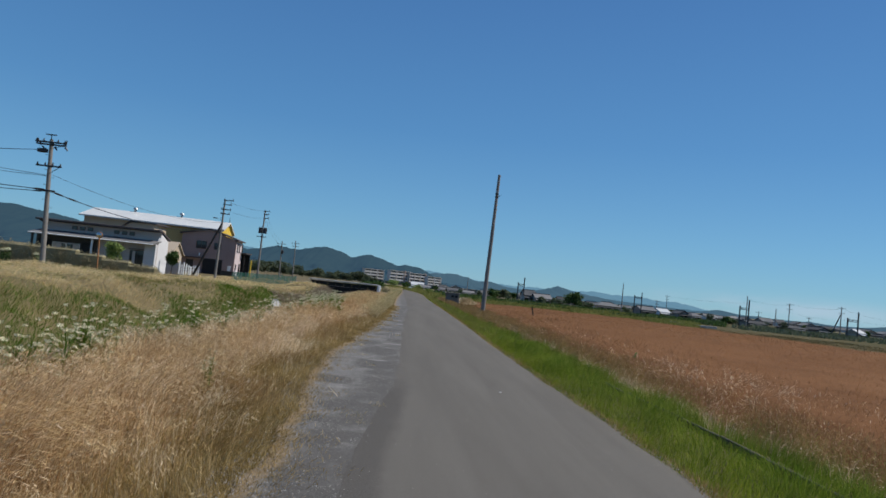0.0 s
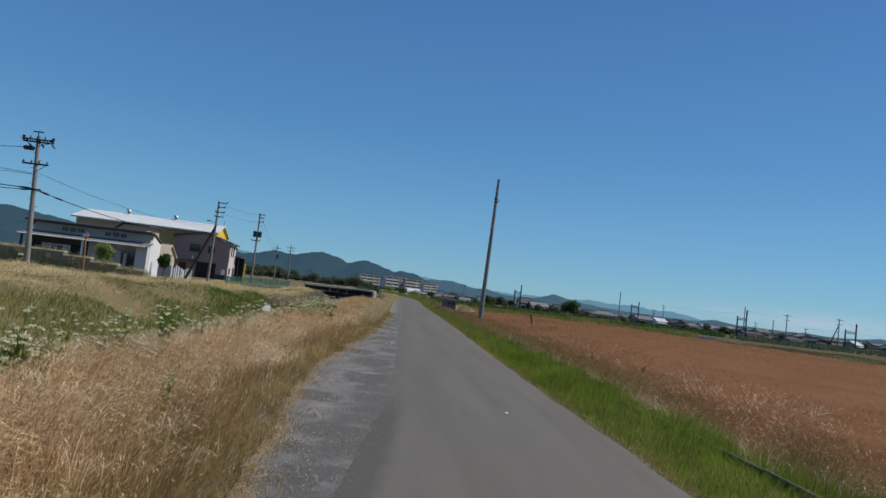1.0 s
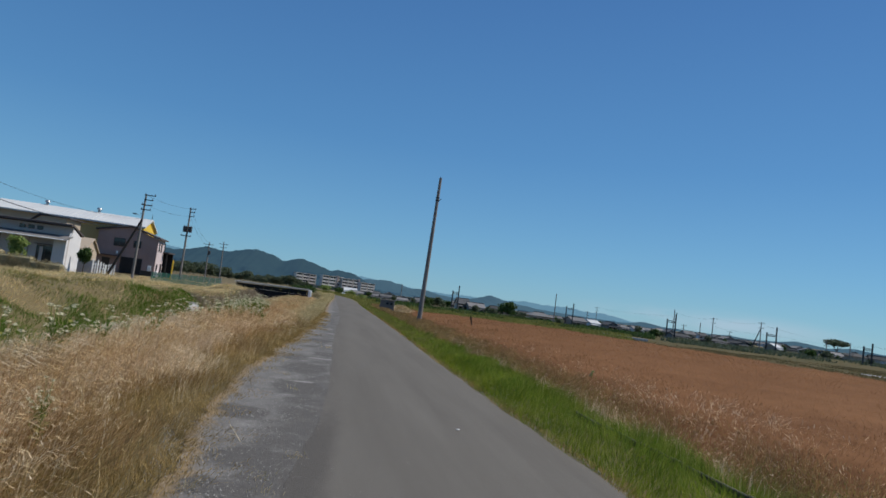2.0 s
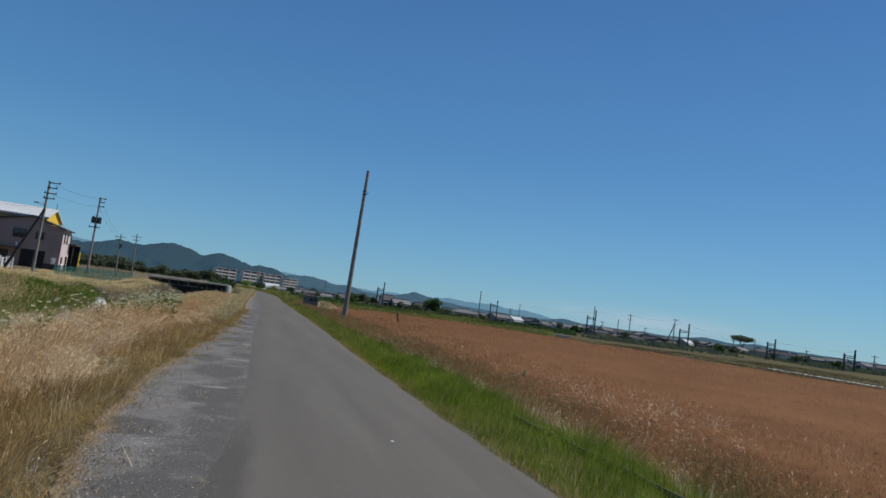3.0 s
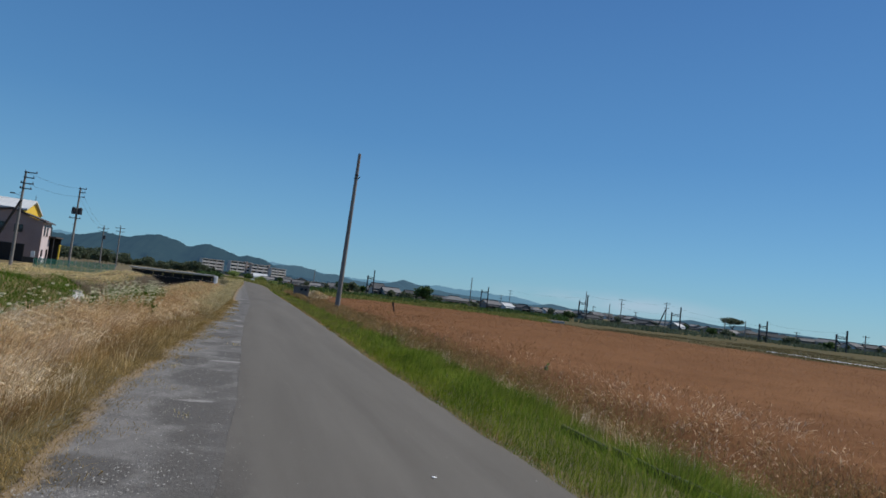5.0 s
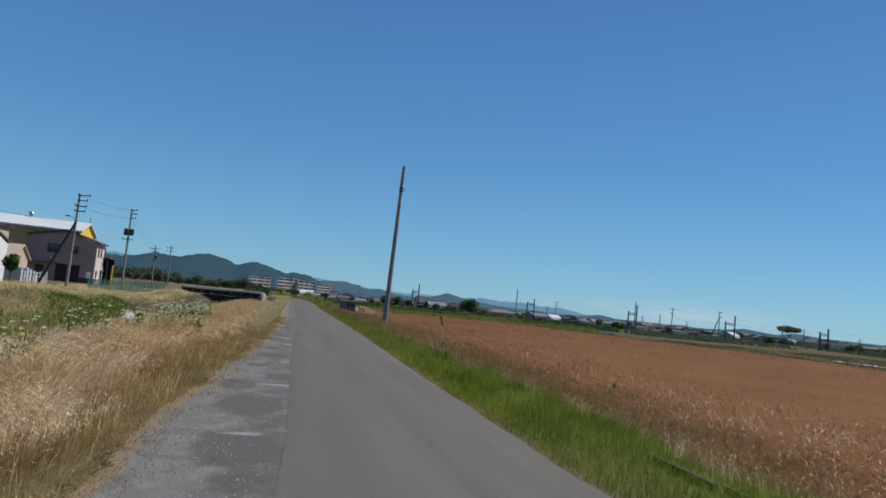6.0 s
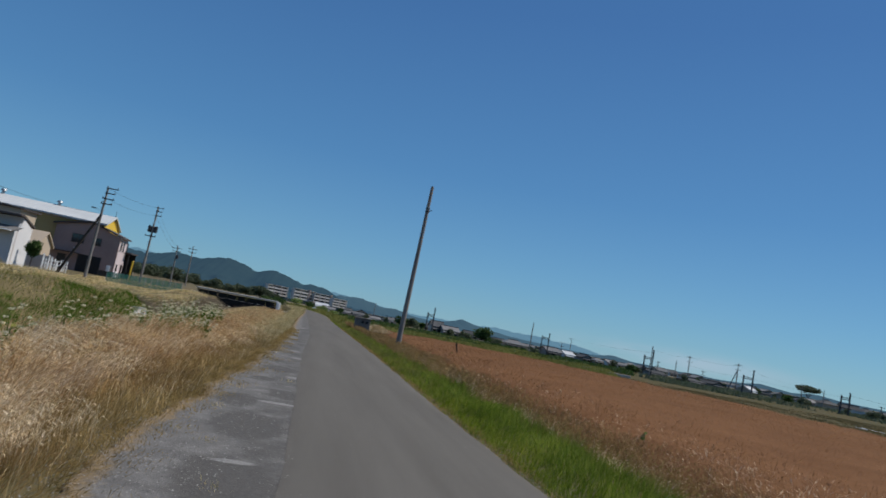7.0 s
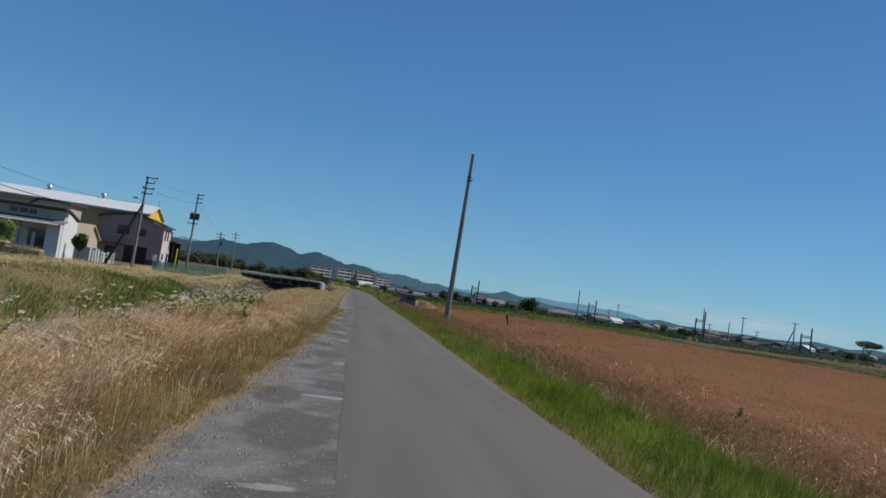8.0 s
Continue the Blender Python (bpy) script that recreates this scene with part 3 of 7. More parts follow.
# flat remains of the old asphalt, and pale dusty streaks where it has crumbled: middle, half width, half length
TAR = ((-0.7, 5.7, 0.28, 0.3), (-0.6, 6.9, 0.26, 0.42), (-0.85, 7.85, 0.26, 0.26), (-0.55, 8.8, 0.42, 0.4), (-0.95, 10.9, 0.43, 0.46), (-0.3, 13.3, 0.48, 0.85), (-0.3, 15.8, 0.48, 0.95), (0.08, 18.8, 0.32, 0.55), (-0.4, 20.5, 0.25, 0.35),
       (-0.3, 24.5, 0.26, 0.5), (0.2, 27.4, 0.28, 0.55), (0.33, 32.2, 0.3, 0.5), (0.28, 35.3, 0.28, 0.5), (0.0, 38.0, 0.3, 0.8), (0.47, 42.0, 0.3, 0.8), (-0.6, 17.6, 0.3, 0.7), (-0.15, 22.7, 0.42, 0.7), (-0.1, 30.0, 0.4, 0.8), (0.1, 33.8, 0.35, 0.6), (0.2, 40.2, 0.35, 0.7), (0.4, 45.0, 0.35, 0.9))
DUST = ((0.2, 21.4, 0.25, 0.17), (-0.29, 13.9, 0.24, 0.08), (-0.03, 17.75, 0.3, 0.12), (0.2, 26.1, 0.24, 0.2), (0.0, 28.6, 0.25, 0.22), (-0.25, 35.0, 0.2, 0.25), (-0.1, 39.3, 0.2, 0.3), (0.25, 46.7, 0.3, 0.5), (0.85, 50.0, 0.2, 0.4))


def worn(ob, attribute, rule):
    V = np.zeros(len(ob.data.vertices) * 3, dtype=np.float32)
    ob.data.vertices.foreach_get("co", V)
    V = V.reshape(-1, 3).astype(float)
    ob.data.attributes.new(attribute, "FLOAT", "POINT").data.foreach_set("value", rule(V[:, 0], V[:, 1]).astype(np.float32))


def remains(patches):
    def rule(x, y):
        best = np.zeros(len(x))
        for cx, cy, w, l in patches:
            best = np.maximum(best, np.clip(1.45 - np.hypot((x - cx) / w, (y - cy) / l), 0, 1))
        return best
    return rule


worn(shoulder, "tar", lambda x, y: np.maximum(remains(TAR)(x, y), (0.5 + 0.12 * smooth(18, 9, y)) * smooth(-0.95, -0.3, x - left_asphalt(y))))
worn(shoulder, "dust", remains(DUST))
worn(shoulder, "litter", lambda x, y: 0.85 * smooth(0.42, 0.02, x - left_gravel(y)))
worn(road, "tar", lambda x, y: np.maximum(smooth(0.5, 0.1, x - left_asphalt(y)) * smooth(14.5, 8, y), 0.46 * smooth(0.45, -0.15, x - left_asphalt(y))))


# ---- grass by the blade ----
rng = np.random.default_rng(7)


def blades(name, x, y, base, height, width, lean, mat, bend=0.5, head=0.0, segments=2, lean_to=(0.5, 0.2), spread=1.0, label="", category="grass", ear=0.007):
    """Tapered bent blades at the given feet; head: how long a seed head they carry, as a share of their height."""
    n = len(x)
    a = rng.uniform(0, 2 * np.pi, n)
    d = np.stack([np.cos(a), np.sin(a)], 1) * rng.uniform(0.2, 1, n)[:, None] * spread + np.array(lean_to)
    swirl = 3.0 * waves(x, y, 0.45, 1.0) + 2.0 * waves(x, y, 1.6, 7.0)
    d += 0.45 * np.stack([np.cos(swirl), np.sin(swirl)], 1)
    d *= (lean * rng.uniform(0.3, 1.5, n))[:, None]
    turn = rng.uniform(0, np.pi, n)
    side = np.stack([np.cos(turn), np.sin(turn), np.zeros(n)], 1)
    foot = np.stack([x, y, base], 1)
    rows, faces = [], []
    stops = np.linspace(0, 1, segments + 1)
    k = 2 * segments + 1
    for s in stops[:-1]:
        c = foot + np.c_[d * (s ** (1 + bend))[..., None] if np.ndim(s) else d * s ** (1 + bend), np.full(n, s)] * height[:, None]
        w = width * (1 - 0.55 * s)
        rows += [c - side * w[:, None] / 2, c + side * w[:, None] / 2]
    rows.append(foot + np.c_[d, np.ones(n) * (1 - 0.15 * bend)] * height[:, None])
    V = np.stack(rows, 1).reshape(-1, 3)
    o = np.arange(n) * k
    F = []
    for s in range(segments - 1):
        q = 2 * s
        F += [np.stack([o + q, o + q + 1, o + q + 3], 1), np.stack([o + q, o + q + 3, o + q + 2], 1)]
    q = 2 * (segments - 1)
    F.append(np.stack([o + q, o + q + 1, o + q + 2], 1))
    F = np.concatenate(F)
    if head:
        tip = V.reshape(n, k, 3)[:, -1]
        low = V.reshape(n, k, 3)[:, -3:-1].mean(1)
        ax = (tip - low)
        ax /= np.linalg.norm(ax, axis=1)[:, None] + 1e-9
        L = height * head * rng.uniform(0.7, 1.3, n)
        hw = np.maximum(width * 1.6, ear)
        p0, p1 = tip - ax * (L * 0.3)[:, None], tip + (ax * 0.8 + np.c_[d * 0.6, -0.35 * np.ones(n)]) * (L * 0.8)[:, None]
        pm = (p0 + p1) / 2
        HV = np.stack([p0, pm - side * hw[:, None] / 2, p1, pm + side * hw[:, None] / 2], 1).reshape(-1, 3)
        b = len(V) + np.arange(n) * 4
        F = np.concatenate([F, np.stack([b, b + 1, b + 2], 1), np.stack([b, b + 2, b + 3], 1)])
        V = np.concatenate([V, HV])
    ob = big_mesh(name, V, F, mat)
    return tagged(ob, label, category, kind="stuff")


def scatter(x0, x1, y0, y1, count, keep=None, nearer=1.0):
    """Random places; nearer > 1 crowds them towards y0."""
    x = rng.uniform(x0, x1, count)
    y = y0 + (y1 - y0) * rng.uniform(0, 1, count) ** nearer
    if keep is not None:
        k = keep(x, y)
        x, y = x[k], y[k]
    return x, y


def px_width(y, least, x=0):
    """Blades further off stand for several, so they are broader."""
    return np.maximum(least, 0.0006 * (np.hypot(y, x) - 5.0))


def grass_edge(y):
    return left_gravel(y) - 0.02 + 0.1 * waves(y, 0.5 * y, 0.35, 5.0)


# dry grass beside the road
def lower(y):
    return 1.0 - 0.46 * smooth(14, 38, y)


x, y = scatter(-4.9, -0.2, 2.5, 72, 240000, lambda x, y: (x < grass_edge(y) - 0.3 - 0.22 * smooth(7, 10, y) - 1.1 * rng.uniform(0, 1, len(x)) ** 1.2) & (x > near_bank(y) - 0.5 * rng.uniform(0, 1, len(x))) & (waves(x, y, 0.33, 4.0) + rng.normal(0, 0.5, len(x)) > -0.75) & (rng.uniform(0, 1, len(x)) > 0.45 * smooth(28, 44, y)), 1.4)
h = (0.07 + 0.56 * smooth(0.4, 1.6, grass_edge(y) - x)) * rng.uniform(0.55, 1.3, len(x)) * (1 + 0.34 * waves(x, y, 0.4, 9.0) + 0.3 * waves(x, y, 1.0, 2.0)) * lower(y) * (1 - 0.22 * smooth(1.2, 0.1, x - near_bank(y)))
blades("dry_grass", x, y, land(x, y), h, px_width(y, 0.0042), np.full(len(x), 0.5), M["dry_grass"], 0.9, 0.2, 3, (0.45, -0.1), 1.0, "tall dry tan grass with seed heads beside the road")
x, y = scatter(-4.6, -0.4, 2.5, 72, 120000, lambda x, y: (x < grass_edge(y) - 0.6 - 0.2 * smooth(7, 10, y) - 0.9 * rng.uniform(0, 1, len(x))) & (waves(x, y, 0.3, 13.0) + rng.normal(0, 0.35, len(x)) > 0.0) & (x > near_bank(y) - 0.3), 1.4)
h = (0.27 + 0.38 * smooth(0.4, 1.4, grass_edge(y) - x)) * rng.uniform(0.6, 1.3, len(x)) * lower(y)
blades("pale_grass", x, y, land(x, y), h, px_width(y, 0.004), np.full(len(x), 0.42), M["pale_grass"], 1.6, 0.16, 4, (0.45, -0.1), 1.0, "pale straw-coloured grass stems with nodding heads", ear=0.0075)
x, y = scatter(-3.0, -0.2, 2.5, 70, 150000, lambda x, y: (x < grass_edge(y) + 0.15 - 0.3 * rng.uniform(0, 1, len(x))) & (x > grass_edge(y) - 1.2) & (waves(x, y, 0.5, 3.0) + rng.normal(0, 0.5, len(x)) > -0.6), 1.6)
blades("low_olive_grass", x, y, land(x, y), rng.uniform(0.06, 0.24, len(x)) * (0.6 + 0.7 * smooth(-0.1, 0.6, grass_edge(y) - x)) * lower(y), px_width(y, 0.005), np.full(len(x), 1.3), M["olive_grass"], 0.6, 0, 2, (0.2, 0.0), 1.0, "short olive grass at the edge of the gravel")
x, y = scatter(-3.4, -0.2, 2.5, 60, 110000, lambda x, y: (x < grass_edge(y) - 0.12 - 0.35 * rng.uniform(0, 1, len(x))) & (x > grass_edge(y) - 1.6) & (waves(x, y, 0.6, 21.0) + rng.normal(0, 0.35, len(x)) > 0.1), 1.6)
blades("russet_grass", x, y, land(x, y), rng.uniform(0.14, 0.4, len(x)) * (0.45 + 0.75 * smooth(0.0, 0.9, grass_edge(y) - x)) * lower(y), px_width(y, 0.005), np.full(len(x), 1.1), M["russet_grass"], 0.7, 0, 2, (0.35, 0.0), 1.0, "matted reddish brown grass at the foot of the tall stems")
x, y = scatter(-3.9, 0.9, 26, 128, 44000, lambda x, y: (x < grass_edge(y) - 0.1) & (rng.uniform(0, 1, len(x)) < smooth(26, 40, y)))
blades("far_strip_grass", x, y, land(x, y), rng.uniform(0.2, 0.5, len(x)), px_width(y, 0.012), np.full(len(x), 0.6), M["far_strip"], 0.8, 0.2, 2, (0.2, 0), 1.0, "pale greenish grass at the far end of the strip")
# thin pale stems standing singly in the olive fringe
x, y = scatter(-2.6, -0.5, 2.8, 45, 4500, lambda x, y: (x < grass_edge(y) - 0.05) & (x > grass_edge(y) - 0.9), 1.5)
blades("fringe_stems", x, y, land(x, y), rng.uniform(0.16, 0.42, len(x)) * lower(y), px_width(y, 0.0035), np.full(len(x), 0.4), M["pale_grass"], 1.0, 0.22, 3, (0.2, 0.0), 1.0, "thin pale stems standing in the olive fringe", ear=0.008)
x, y = scatter(-4.4, -2.0, 3, 60, 26000, lambda x, y: (x > near_bank(y) - 0.2) & (x < near_bank(y) + 1.5) & (waves(x, y, 0.5, 17.0) + rng.normal(0, 0.4, len(x)) > -0.2), 1.4)
blades("crest_heads", x, y, land(x, y), rng.uniform(0.42, 0.68, len(x)) * lower(y), px_width(y, 0.004), np.full(len(x), 0.5), M["pinkish_head"], 1.2, 0.2, 3, (0.4, -0.1), 1.0, "pale pinkish heads along the crest of the dry grass", ear=0.01)
cx = np.append(-4.25 + 0.25 * rng.normal(0, 1, 60), rng.normal(0, 0.25, 170))
cy = np.append(17.0 + 0.9 * rng.normal(0, 1, 60), rng.uniform(4.5, 30, 170))
cx[60:] += near_bank(cy[60:]) + 0.15
x, y = np.repeat(cx, 14) + rng.normal(0, 0.05, 14 * len(cx)), np.repeat(cy, 14) + rng.normal(0, 0.05, 14 * len(cx))
blades("silver_plumes", x, y, land(x, y), np.repeat(rng.uniform(0.62, 0.86, len(cx)), 14) * rng.uniform(0.75, 1.1, len(x)) * lower(y), px_width(y, 0.006), np.full(len(x), 0.5), M["plume"], 1.6, 0.3, 4, (0.5, -0.05), 1.0, "pale silvery grass plumes along the stream edge", ear=0.016)
# brighter tufts standing out of the dry grass
cx, cy = scatter(-3.7, -1.0, 3.5, 46, 1800, lambda x, y: (x < grass_edge(y) - 0.35 - 0.2 * smooth(7, 10, y) - 1.05 * rng.uniform(0, 1, len(x)) ** 1.4) & (x > near_bank(y) + 0.1), 1.25)
cx, cy = np.append(cx, -2.25 + 0.28 * rng.normal(0, 1, 110)), np.append(cy, 13.4 + 0.9 * rng.normal(0, 1, 110))
x, y = np.repeat(cx, 13) + rng.normal(0, 0.06, 13 * len(cx)), np.repeat(cy, 13) + rng.normal(0, 0.06, 13 * len(cx))
h = np.repeat(rng.uniform(0.4, 0.74, len(cx)), 13) * rng.uniform(0.6, 1.15, len(x)) * (0.6 + 0.4 * smooth(0.5, 1.5, grass_edge(y) - x)) * lower(y)
blades("bright_tufts", x, y, land(x, y), h, px_width(y, 0.0042), np.full(len(x), 0.5), M["straw_tuft"], 1.8, 0.11, 5, (0.5, -0.1), 1.0, "bright straw-coloured tufts with nodding heads", ear=0.0075)
# stream side
def tan_line(x, y):
    """Where the green of the slope gives way to dry grass."""
    return -11.15 - 0.75 * waves(x, y, 3.2, 5.0) - 0.45 * waves(x, y, 0.9, 6.0)


x, y = scatter(-13.4, -3.4, 3, 66, 190000, lambda x, y: (x < near_bank(y) - 0.1) & (y < 49 - 3 * rng.uniform(0, 1, len(x))) & (x - bank_shift(y) > tan_line(x, y) - 0.6 * rng.uniform(0, 1, len(x))), 1.5)
blades("reed", x, y, land(x, y), rng.uniform(0.1, 0.3, len(x)) * (1 + 0.5 * waves(x, y, 0.9, 4.0)), px_width(y, 0.011, 8), np.full(len(x), 1.15), M["reed"], 0.7, 0, 2, (0.1, 0), 1.0, "dark green reeds and weeds along the stream", "reeds")


def bank_patch(x, y):
    return waves(x, y, 2.2, 4.0) + 0.6 * waves(x, y, 0.9, 8.0)


x, y = scatter(-26, -7, 5, 110, 210000, lambda x, y: (x - bank_shift(y) < tan_line(x, y) - 0.6 * rng.uniform(0, 1, len(x))) & (bank_patch(x, y) + rng.normal(0, 0.2, len(x)) > -0.3), 1.2)
blades("bank_grass", x, y, land(x, y), rng.uniform(0.08, 0.26, len(x)) * (1 + 1.2 * np.clip(waves(x, y, 0.8, 3.0), -0.4, 1)) * (1 - 0.4 * smooth(45, 60, y)), px_width(y, 0.012, 14), np.full(len(x), 1.6), M["bank_straw"], 0.6, 0.2, 2, (0.2, 0), 1.0, "yellow dry grass on the far bank of the stream")
x, y = scatter(-26, -7, 5, 110, 60000, lambda x, y: (x - bank_shift(y) < -11.0) & (waves(x, y, 1.5, 14.0) + rng.normal(0, 0.3, len(x)) > 0.1), 1.2)
blades("bank_red_grass", x, y, land(x, y), rng.uniform(0.08, 0.26, len(x)) * (1 + 1.2 * np.clip(waves(x, y, 0.7, 12.0), -0.4, 1)) * (1 - 0.4 * smooth(45, 60, y)), px_width(y, 0.012, 14), np.full(len(x), 1.6), M["bank_red"], 0.6, 0.2, 2, (0.2, 0), 1.0, "reddish dry grass on the far bank of the stream")
x, y = scatter(-26, -7, 5, 110, 170000, lambda x, y: (x - bank_shift(y) < -9.4) & ((x - bank_shift(y) > tan_line(x, y) - 0.3) | (bank_patch(x, y) + rng.normal(0, 0.25, len(x)) < -0.25) | (rng.uniform(0, 1, len(x)) < 0.06)) & ((x - bank_shift(y) < -10.6) | (rng.uniform(0, 1, len(x)) < 0.3)), 1.2)
blades("bank_weeds", x, y, land(x, y), rng.uniform(0.08, 0.26, len(x)) * (1 + 0.5 * waves(x, y, 0.9, 3.0)) * (1 - 0.4 * smooth(45, 60, y)), px_width(y, 0.014, 14), np.full(len(x), 1.3), M["bank_green"], 0.5, 0, 2, (0.2, 0), 1.0, "olive green weeds on the far bank of the stream", "weeds")
x, y = scatter(-15, -4.0, 46.0, 64, 70000, lambda x, y: (x - bank_shift(y) < -8.4) & (x - bank_shift(y) > -11.5 - 0.6 * rng.uniform(0, 1, len(x))) & (waves(x, y, 1.3, 6.0) + rng.normal(0, 0.4, len(x)) > -0.5))
blades("brush", x, y, land(x, y), rng.uniform(0.15, 0.42, len(x)) * (1 + 0.5 * waves(x, y, 1.1, 3.0)), px_width(y, 0.024), np.full(len(x), 1.3), M["purple_brush"], 0.4, 0, 2, (0.2, 0), 1.0, "dry purplish brush on the stream bank", "brush")
# green verge
def edging_line(y):
    return 4.52 + 0.05 * np.sin(np.asarray(y) * 0.8) - 0.012 * np.asarray(y)


x, y = scatter(3.0, 5.6, 3.5, 75, 115000, lambda x, y: (rng.uniform(0, 1, len(x)) > 0.7 * smooth(17, 34, y)) & (x > right_edge(y) - 0.02 - 0.08 * rng.uniform(0, 1, len(x))) & (np.abs(x - edging_line(y)) > 0.03 * smooth(11, 8, y)), 1.9)
h = (0.06 + 0.16 * smooth(0.1, 1.0, x - right_edge(y))) * rng.uniform(0.5, 1.5, len(x)) * (1 - 0.35 * smooth(11, 8, y) * np.exp(-((x - edging_line(y)) / 0.1) ** 2)) * (1 - 0.4 * smooth(0.2, 0.8, x - edging_line(y))) * (1 + 0.4 * waves(x, y, 0.6, 2.0))
blades("verge_grass", x, y, land(x, y), h, px_width(y, 0.0045), np.full(len(x), 0.85), M["green_grass"], 0.6, 0, 2, (0.1, 0), 1.0, "fresh green grass on the road verge")
x, y = scatter(3.0, 4.6, 3.5, 75, 80000, lambda x, y: (rng.uniform(0, 1, len(x)) > 0.6 * smooth(17, 34, y)) & (x > right_edge(y)) & (np.abs(x - edging_line(y)) > 0.055 * smooth(11, 8, y)) & (x < right_edge(y) + 1.5 * rng.uniform(0, 1, len(x))), 1.9)
blades("yellow_verge_grass", x, y, land(x, y), rng.uniform(0.03, 0.2, len(x)), px_width(y, 0.005), np.full(len(x), 0.7), M["lime_grass"], 0.6, 0, 2, (0.1, 0), 1.0, "short yellowish grass along the asphalt edge")
x, y = scatter(3.0, 6.0, 16, 84, 34000, lambda x, y: (x > right_edge(y) + 0.02) & (rng.uniform(0, 1, len(x)) < smooth(16, 32, y)))
blades("far_verge_grass", x, y, land(x, y), rng.uniform(0.1, 0.26, len(x)), px_width(y, 0.008), np.full(len(x), 0.8), M["far_verge"], 0.6, 0, 2, (0.1, 0), 1.0, "olive green grass further along the verge")
x, y = scatter(2.95, 3.6, 3.5, 60, 34000, lambda x, y: np.abs(x - right_edge(y) - 0.02) < 0.14 * rng.uniform(0, 1, len(x)) * (1.2 + waves(y, y, 0.7, 2.0)), 1.9)
blades("withered_edge_grass", x, y, np.full(len(x), 0.0), rng.uniform(0.02, 0.07, len(x)), px_width(y, 0.006), np.full(len(x), 1.2), M["olive_grass"], 0.5, 0, 2, (-0.1, 0), 1.0, "withered brown grass at the asphalt edge")
x, y = scatter(4.4, 6.8, 3.5, 75, 130000, lambda x, y: (x > 4.62 - 0.3 * smooth(10, 13, y) + 0.25 * rng.uniform(0, 1, len(x))) & (x < 5.25 + 1.7 * rng.uniform(0, 1, len(x)) ** 1.5 + 0.5 * waves(x, y, 0.9, 11.0)) & (waves(x, y, 0.6, 11.0) + rng.normal(0, 0.5, len(x)) > -0.35), 1.9)
blades("edge_green_weeds", x, y, land(x, y), rng.uniform(0.1, 0.36, len(x)) * (0.45 + 0.55 * smooth(4.55, 4.95, x) + 0.8 * smooth(4.9, 5.8, x)), px_width(y, 0.006), np.full(len(x), 0.6), M["bank_green"], 0.6, 0.12, 2, (0.0, 0), 1.0, "green weeds between the verge and the wheat", "weeds")
x, y = scatter(3.9, 7.4, 3.5, 75, 110000, lambda x, y: (x > 5.2 - 0.35 * smooth(9, 14, y) - 0.75 * smooth(14, 34, y) + 0.7 * rng.uniform(0, 1, len(x))) & (waves(x, y, 0.7, 5.0) + rng.normal(0, 0.5, len(x)) > -0.6), 1.9)
blades("verge_weeds", x, y, land(x, y), rng.uniform(0.2, 0.5, len(x)) * (1 + 0.5 * smooth(5.0, 6.2, x)), px_width(y, 0.005), np.full(len(x), 0.45), M["brown_weed"], 0.7, 0.2, 2, (0.05, 0), 1.0, "brown seeding weeds and grass before the wheat", "weeds")
cx, cy = scatter(4.65, 5.9, 5, 34, 340, None, 1.7)
x, y = np.repeat(cx, 7) + rng.normal(0, 0.06, 7 * len(cx)), np.repeat(cy, 7) + rng.normal(0, 0.06, 7 * len(cx))
blades("verge_seed_heads", x, y, land(x, y), rng.uniform(0.22, 0.45, len(x)), px_width(y, 0.004), np.full(len(x), 0.6), M["ear_tuft"], 1.2, 0.2, 3, (0.0, 0), 1.0, "pale seed heads among the green weeds", ear=0.01)


# the same growth behind the starting point
x, y = scatter(-4.3, -1.2, -14, 2.6, 12000)
blades("dry_grass", x, y, land(x, y), rng.uniform(0.25, 0.6, len(x)), np.full(len(x), 0.012), np.full(len(x), 0.5), M["dry_grass"], 0.7, 0.2, 2, (0.25, -0.05), 1.0, "tall dry tan grass with seed heads beside the road")
x, y = scatter(-12, -4.2, -14, 3.2, 12000)
blades("reed", x, y, land(x, y), rng.uniform(0.25, 0.6, len(x)), np.full(len(x), 0.03), np.full(len(x), 0.6), M["reed"], 0.5, 0, 2, (0.1, 0), 1.0, "dark green reeds and weeds along the stream", "reeds")
x, y = scatter(-26, -11.5, -14, 5.5, 12000)
blades("bank_grass", x, y, land(x, y), rng.uniform(0.12, 0.45, len(x)), np.full(len(x), 0.03), np.full(len(x), 0.9), M["pale_grass"], 0.5, 0, 2, (0.1, 0), 1.0, "yellow dry grass on the far bank of the stream")
x, y = scatter(3.15, 5.8, -14, 3.7, 14000)
blades("verge_grass", x, y, land(x, y), rng.uniform(0.08, 0.24, len(x)), np.full(len(x), 0.014), np.full(len(x), 0.7), M["green_grass"], 0.6, 0, 2, (0.1, 0), 1.0, "fresh green grass on the road verge")


# ripe field
def field_far(x):
    return 77 - 38 * smooth(23, 39, x) - 25 * smooth(37, 43, x)


def canopy(x, y):
    return 0.12 - 0.04 * smooth(6, 40, x) + 0.06 * smooth(18, 45, np.hypot(x, y)) + 0.05 * waves(x, y, 1.7, 1.0) + 0.03 * waves(x, y, 0.37, 5.0) - 0.6 * smooth(1.1, -1.1, x - 6.6 - 0.3 * waves(x, y, 1.3, 3.0) - 0.12 * waves(x, y, 0.5, 8.0))


def in_field(x, y):
    return (x > 5.75) & (y < field_far(x) + 2.0 * waves(x, y, 2.6, 4.0)) & (x < 48)


